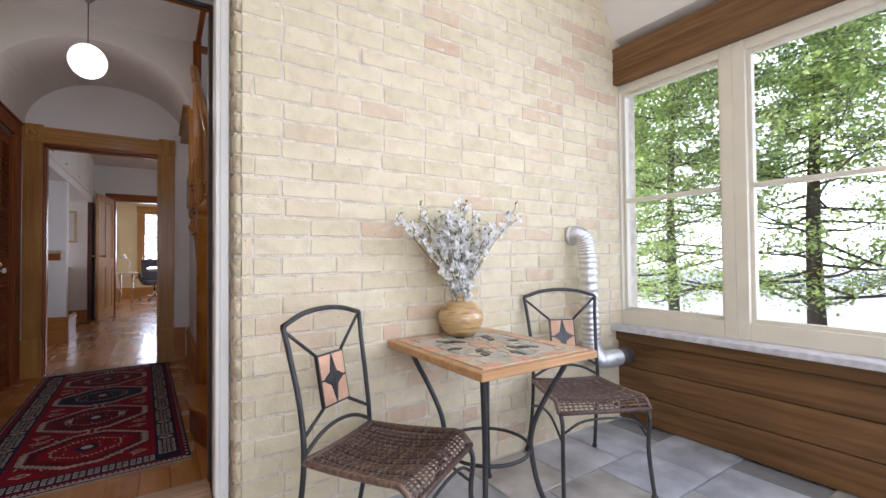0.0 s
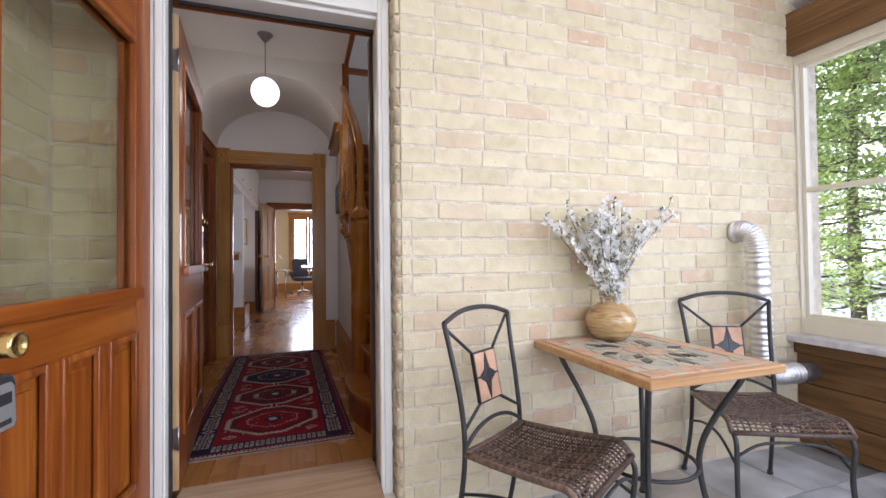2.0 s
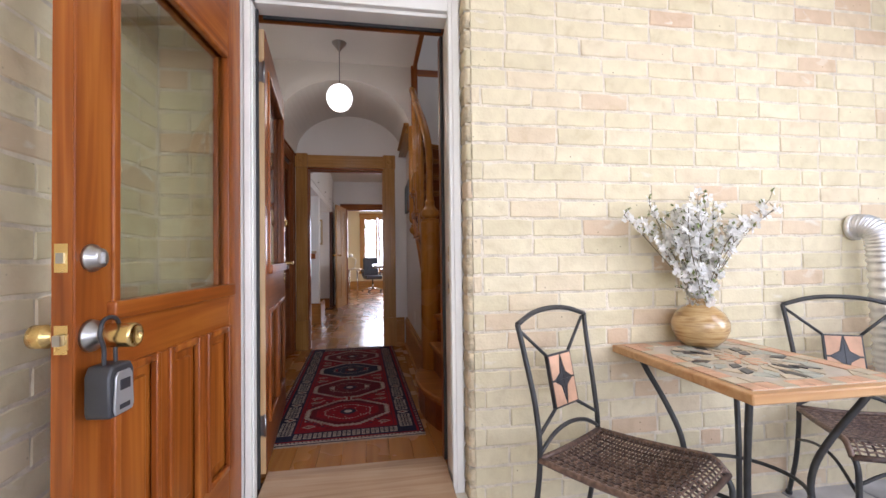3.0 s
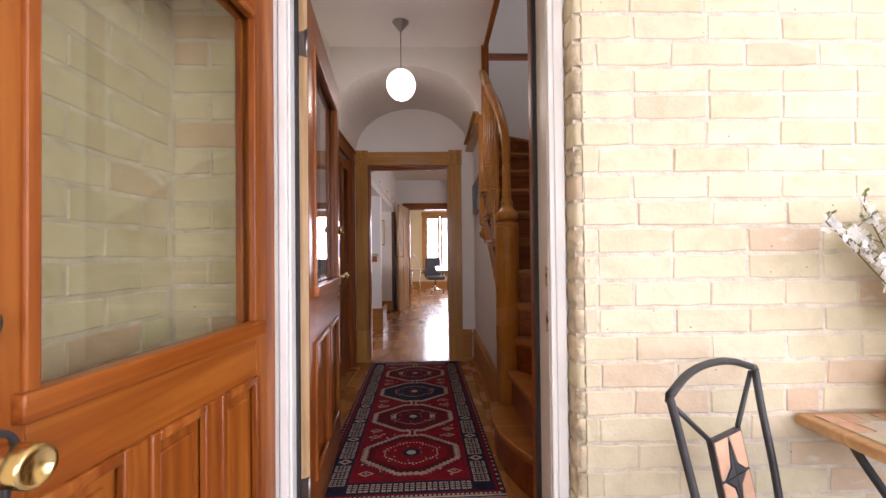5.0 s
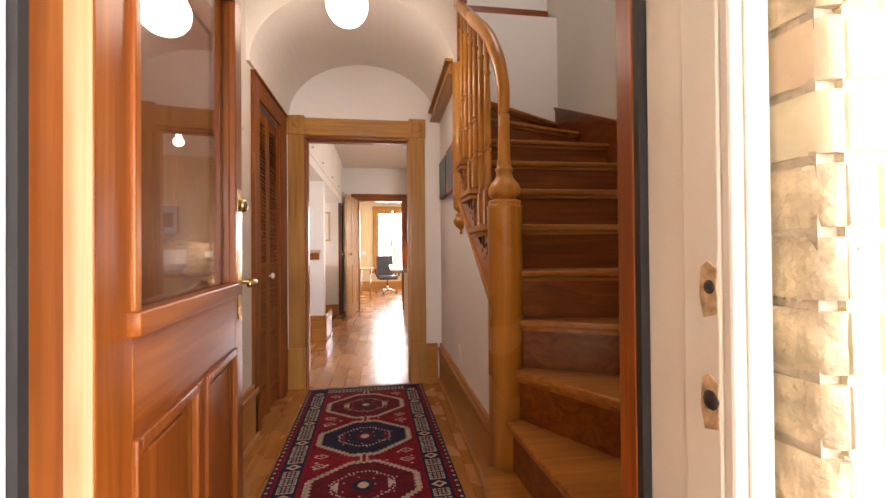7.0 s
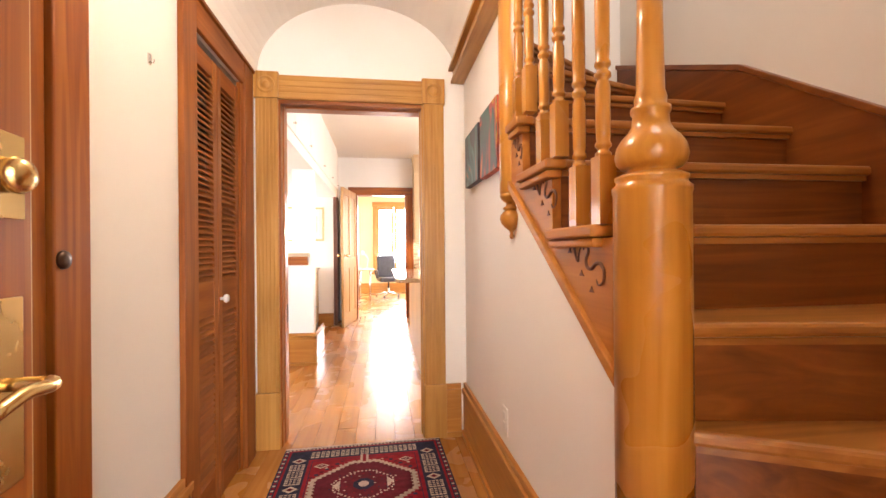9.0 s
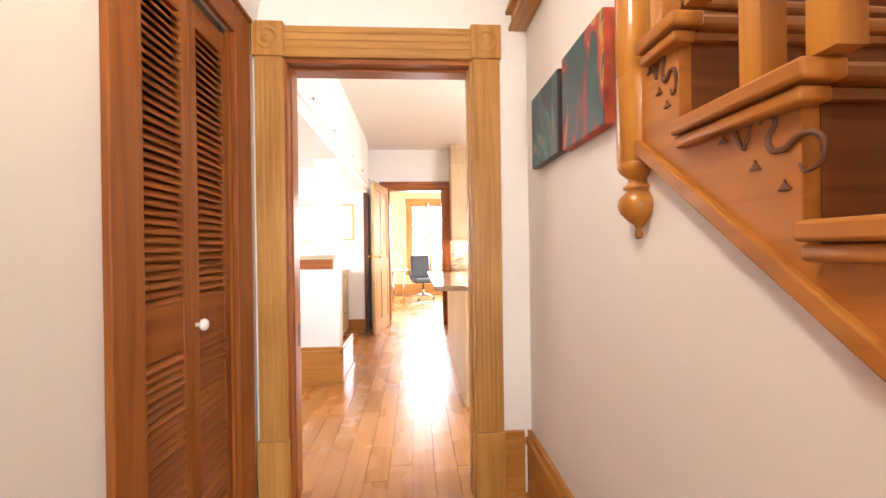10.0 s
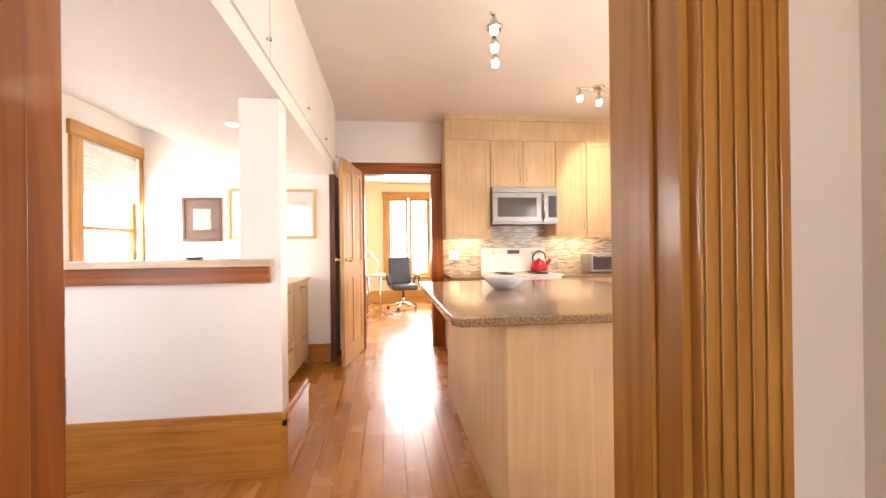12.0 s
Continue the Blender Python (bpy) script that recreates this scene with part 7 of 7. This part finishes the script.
def lay(wall, along0, along1, z0, z1, place, holes, turn, pick):
    """Lays courses of bricks; pick says which stretch is made of single bricks, the rest is joined."""
    rest = G()
    single = 0
    row = 0
    k0 = int(math.floor((z0 - Z_TOP) / BH))
    z = Z_TOP + k0 * BH
    while z < z1:
        zc = z + BH / 2
        a = along0 - (BL * 0.5 if (row % 2) else 0.0) - rbk.uniform(0, 0.02)
        while a < along1:
            w = BL * (0.5 if rbk.random() < 0.04 else 1.0)
            lo, hi = max(a, along0), min(a + w, along1)
            a += w
            spans = [(lo, hi)]
            for ha, hb, hz0, hz1 in holes:
                if hz0 < zc < hz1:
                    spans = [s for lo_, hi_ in spans for s in ((lo_, min(hi_, ha)), (max(lo_, hb), hi_)) if s[1] - s[0] > 0.03]
            for lo_, hi_ in spans:
                ln = hi_ - lo_ - 0.004
                if ln < 0.025:
                    continue
                mid = (lo_ + hi_) / 2
                if pick(mid, zc) and single < 300:
                    single += 1
                    if abs(ln - (BL - 0.004)) < 0.012:
                        me = rbk.choice(full)
                    else:
                        key = round(ln, 2)
                        me = cut.setdefault(key, brick_mesh(key, rbk))
                    ob = new("brick", me)
                    ob.parent = wall
                    ob.matrix_local = place(mid, zc)
                else:
                    vs, fs = brick_geo(ln, BH - J, 0.0035, rbk)
                    mt = place(mid, zc)
                    rest.add([mt @ Vector(p) for p in vs], fs)
        z += BH
        row += 1
    ob = part("brickwork", rest, BRICK, wall, "joined buff bricks")
    ob["kind"] = "stuff"


WF, WL = bpy.data.objects["wall_front"], bpy.data.objects["wall_porch_left"]
JIT = random.Random(4)
lay(WF, BX, 2.80, PF, 3.6, lambda a, z: pose(a, FY + 0.003 + JIT.uniform(-0.0015, 0.0015), z, JIT.uniform(-0.4, 0.4), JIT.uniform(-0.35, 0.35), JIT.uniform(-0.3, 0.3)), [(DOOR_L - 0.064, DOOR_R + 0.030, 0, DOOR_T + 0.12)], 0, lambda a, z: 0.19 < a < 2.3 and 0.35 < z < 2.55)
lay(WL, -1.6, FY, PF, 3.6, lambda a, z: pose(BX - 0.003, a, z, JIT.uniform(-0.4, 0.4), JIT.uniform(-0.35, 0.35), 90 + JIT.uniform(-0.3, 0.3)), [], 90, lambda a, z: a > 0.2 and 0.6 < z < 2.4)
# ragged brick reveal beside the door frame: the courses' worn ends, turned back to the frame
REV = []
z = Z_TOP - 21 * BH
while z < DOOR_T + 0.1:
    g = G()
    n, m = 7, 4
    cut_ = rbk.uniform(0.004, 0.016)
    vs = []
    for k in range(n + 1):
        a_ = math.pi / 2 * k / n
        for q in range(m + 1):
            h = (BH - 0.012) * (q / m - 0.5)
            chip = rbk.uniform(-0.0035, 0.0035) - (0.004 if q in (0, m) else 0)
            px = DOOR_R + 0.030 - 0.030 * math.sin(a_) ** 0.6 * (1 - cut_) + rbk.uniform(-0.001, 0.001)
            py = FY - 0.001 + 0.074 * (1 - max(0.0, math.cos(a_)) ** 0.6)
            vs.append((px - chip * 0.7, py - chip * 0.4 * math.cos(a_), z + BH / 2 + h))
    g.add(vs, [(k * (m + 1) + q, (k + 1) * (m + 1) + q, (k + 1) * (m + 1) + q + 1, k * (m + 1) + q + 1) for k in range(n) for q in range(m)], True)
    for q0 in (0, m):
        for k in range(n):
            va, vb = vs[k * (m + 1) + q0], vs[(k + 1) * (m + 1) + q0]
            g.add([va, vb, (vb[0] + 0.02, vb[1] + 0.006, vb[2]), (va[0] + 0.02, va[1] + 0.006, va[2])], [(0, 1, 2, 3)])
    part("brick", g, rbk.choice((WORN_BRICK, BRICK)), WF, "chipped brick end beside the door frame")
    z += BH
g = G().box((DOOR_R + 0.008, FY + 0.012, PF), (DOOR_R + 0.034, FY + 0.09, DOOR_T + 0.11))
part("reveal_mortar", g, plain("stained_mortar", (0.56, 0.49, 0.37), 0.95, 0, 0.3, 20, 0.8, 0.008), WF)

# slate tiles
SL = []
for nm, c in (("blue_grey_slate", (0.42, 0.435, 0.47)), ("grey_slate", (0.48, 0.48, 0.49)), ("brown_grey_slate", (0.48, 0.45, 0.41))):
    SL.append(plain(nm, c, 0.55, 0, 0.35, 5, 0.5, 0.006, 0.5, 35))
fp = bpy.data.objects["floor_porch"]
TS = 0.40
tile_meshes = [G().box((-TS / 2 + 0.004, -TS / 2 + 0.004, -0.014), (TS / 2 - 0.004, TS / 2 - 0.004, 0.0)).mesh("tile", m, 0.003, 1) for m in SL]
y = FY + 0.01 - TS / 2
row = 0
while y > -2.6:
    x = BX + TS / 2 + (TS / 2 if row % 2 else 0)
    while x < 2.76:
        if x + TS / 2 <= 2.80:
            ob = new("tile", JIT.choice(tile_meshes))
            ob.parent = fp
            ob.matrix_local = pose(x, y, PF + JIT.uniform(-0.0015, 0.0), JIT.uniform(-0.15, 0.15), JIT.uniform(-0.15, 0.15), JIT.choice((0, 90, 180, 270)))
        x += TS
    y -= TS
    row += 1

# oak floor strips, laid along the hall
fl = bpy.data.objects["floor"]
SW_ = 0.122
strip = {}
x = -2.2
edge = G()
single_strips = 0
while x < 2.8:
    y = 2.03 + JIT.uniform(-0.9, 0)
    while y < 9.9:
        ln = JIT.choice((1.2, 1.5, 1.8, 2.1))
        a, b_ = max(2.03, y), min(9.9, y + ln)
        y += ln
        if b_ - a < 0.05:
            continue
        if -1.15 < x < 0.9 and single_strips < 300:
            key = round(b_ - a, 2)
            me = strip.get(key)
            if me is None:
                me = strip[key] = G().box((-SW_ / 2 + 0.0007, -key / 2 + 0.0006, -0.012), (SW_ / 2 - 0.0007, key / 2 - 0.0006, 0.0)).mesh("plank", FLOORWOOD, 0.0008, 1)
            ob = new("plank", me)
            ob.parent = fl
            ob.location = (x + SW_ / 2, (a + b_) / 2, HF + JIT.uniform(-0.0003, 0.0))
            single_strips += 1
        else:
            edge.box((x + 0.0007, a + 0.0006, HF - 0.012), (x + SW_ - 0.0007, b_ - 0.0006, HF))
    x += SW_
part("planks", edge, FLOORWOOD, fl, "joined oak strips")["kind"] = "stuff"

# ---- trees and distance outside ----
BARK = plain("grey_brown_bark", (0.11, 0.09, 0.075), 0.9, 0, 0.3, 20, 0.8, 0.02)
FOL = []
for nm, c in (("cedar_green_light", (0.66, 0.76, 0.26)), ("cedar_green", (0.52, 0.65, 0.22)), ("cedar_green_dark", (0.30, 0.42, 0.14))):
    m, ns, ls, b = node_mat(nm)
    geo = ns.new("ShaderNodeNewGeometry")
    r = ramp(ns, [(0.0, tuple(k * 0.7 for k in c)), (1.0, tuple(k * 1.35 for k in c))])
    ls.new(geo.outputs["Random Per Island"], r.inputs[0])
    ls.new(r.outputs[0], b.inputs["Base Color"])
    b.inputs["Roughness"].default_value = 0.6
    tl_, mx_ = ns.new("ShaderNodeBsdfTranslucent"), ns.new("ShaderNodeMixShader")
    ls.new(r.outputs[0], tl_.inputs[0])
    mx_.inputs[0].default_value = 0.62
    ls.new(b.outputs[0], mx_.inputs[1])
    ls.new(tl_.outputs[0], mx_.inputs[2])
    ls.new(mx_.outputs[0], ns["Material Output"].inputs[0])
    FOL.append(m)


def cedar(x, y, z, h, spread, seed, n=2600, low=0.12, trunk=0.16):
    """A cedar: tapered leaning trunk, spreading limbs, clumps of small leaf sprays."""
    rr = random.Random(seed)
    t = tagged(new("cedar_tree"), "tall green cedar tree with a dark bare lower trunk", "tree", "cedars outside the porch")
    t.matrix_world = Matrix.Translation((x, y, z))
    lean = rr.uniform(-0.03, 0.03)
    tp = smooth_path([(0, 0, -0.1), (lean * h * 0.3, 0.04, h * 0.3), (lean * h * 0.7, -0.05, h * 0.65), (lean * h, 0, h)], 6)
    part("trunk", G().tube(tp, [trunk * (1.15 - 1.05 * i / (len(tp) - 1)) for i in range(len(tp))], 12), BARK, t, "dark ridged trunk")
    limbs = G()
    fol = [G(), G(), G()]
    count = 100
    for i in range(count):
        f = low + (1 - low) * (i + rr.random()) / count
        az = i * 2.4 + rr.uniform(-0.4, 0.4)
        ln = spread * (1.08 - 0.8 * f) * rr.uniform(0.55, 1.15)
        base = Vector((lean * h * f, 0, h * f))
        tip = base + Vector((math.cos(az) * ln, math.sin(az) * ln, ln * rr.uniform(-0.2, 0.35)))
        bend = (base + tip) / 2 + Vector((rr.uniform(-0.1, 0.1), rr.uniform(-0.1, 0.1), rr.uniform(-0.16, 0.04) * ln))
        pts = smooth_path([base, bend, tip], 4)
        limbs.tube(pts, [0.028 * (1 - 0.8 * k / (len(pts) - 1)) * (1.3 - f) for k in range(len(pts))], 5)
        clumps = int(n * (0.5 if f < 0.36 else 1.2) / (count * 30))
        for k in range(clumps):
            q = rr.uniform(0.3, 1.08)
            hub = base.lerp(tip, q) + Vector((rr.gauss(0, 0.16), rr.gauss(0, 0.16), rr.gauss(0.02, 0.12))) * spread * 0.5
            for tw in range(2):
                limbs.tube([base.lerp(tip, min(1, q)), hub + Vector((rr.uniform(-0.15, 0.15), rr.uniform(-0.15, 0.15), rr.uniform(-0.1, 0.1)))], [0.006, 0.002], 3)
            wide = rr.uniform(0.16, 0.32)
            shade_ = rr.random()
            for j in range(30):
                c = hub + Vector((rr.gauss(0, 0.6), rr.gauss(0, 0.6), rr.gauss(0, 0.33))) * wide
                d = Vector((rr.uniform(-1, 1), rr.uniform(-1, 1), rr.uniform(-0.7, 0.4))).normalized()
                sd_ = d.cross(Vector((rr.uniform(-0.6, 0.6), rr.uniform(-0.6, 0.6), 1))).normalized()
                L = rr.uniform(0.055, 0.11)
                g = fol[0 if shade_ + rr.uniform(-0.3, 0.3) < 0.5 else (1 if rr.random() < 0.75 else 2)]
                g.add([c, c + d * L * 0.45 + sd_ * L * 0.30, c + d * L, c + d * L * 0.5 - sd_ * L * 0.30], [(0, 1, 2, 3)])
    part("limbs", limbs, BARK, t, "thin dark limbs")
    me = G()
    for k, g in enumerate(fol):
        me.cur = k
        me.add(g.v, g.f)
    mesh = bpy.data.meshes.new("crown")
    mesh.from_pydata(me.v, [], me.f)
    for m in FOL:
        mesh.materials.append(m)
    mesh.polygons.foreach_set("material_index", me.mi)
    ob = new("crown", mesh)
    ob.parent = t
    ob["label"] = "open crown of flat green sprays"
    ob["kind"] = "stuff"
    return t


GZ = -0.45
for x, y, h, s, sd, tr in ((9.2, 4.75, 7.6, 2.0, 1, 0.13), (9.4, 2.42, 8.2, 2.1, 2, 0.16), (9.8, -0.4, 7.8, 2.0, 3, 0.18), (10.6, 7.2, 7.5, 1.9, 4, 0.16)):
    cedar(x, y, GZ, h, s * 1.1, sd, 56000, 0.09, tr * 0.8)
cedar(-0.9, 22.0, GZ, 6.0, 2.2, 9, 9000, 0.1, 0.15)
# A curved sheet glows white in place of the overexposed outdoors.
GLOW_SHEET = glow("burnt_out_white_glow", (1.0, 0.99, 0.96), 3.2)
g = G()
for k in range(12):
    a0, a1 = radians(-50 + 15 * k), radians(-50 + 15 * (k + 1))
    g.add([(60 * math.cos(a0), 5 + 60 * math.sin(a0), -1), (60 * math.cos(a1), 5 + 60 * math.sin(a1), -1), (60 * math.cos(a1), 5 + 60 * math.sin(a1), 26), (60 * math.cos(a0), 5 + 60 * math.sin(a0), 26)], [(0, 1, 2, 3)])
struct("backdrop", g, GLOW_SHEET, "glowing white sheet for the burnt-out distance beyond the trees")
# a brick garden wall seen past the trees
g = G().box((12.5, -3.5, GZ), (12.8, 1.35, 1.9))
placed("garden_wall", g, plain("red_brick_far", (0.42, 0.16, 0.10), 0.9, 0, 0.2, 3, 0.4), "low red brick wall beyond the trees", "wall")
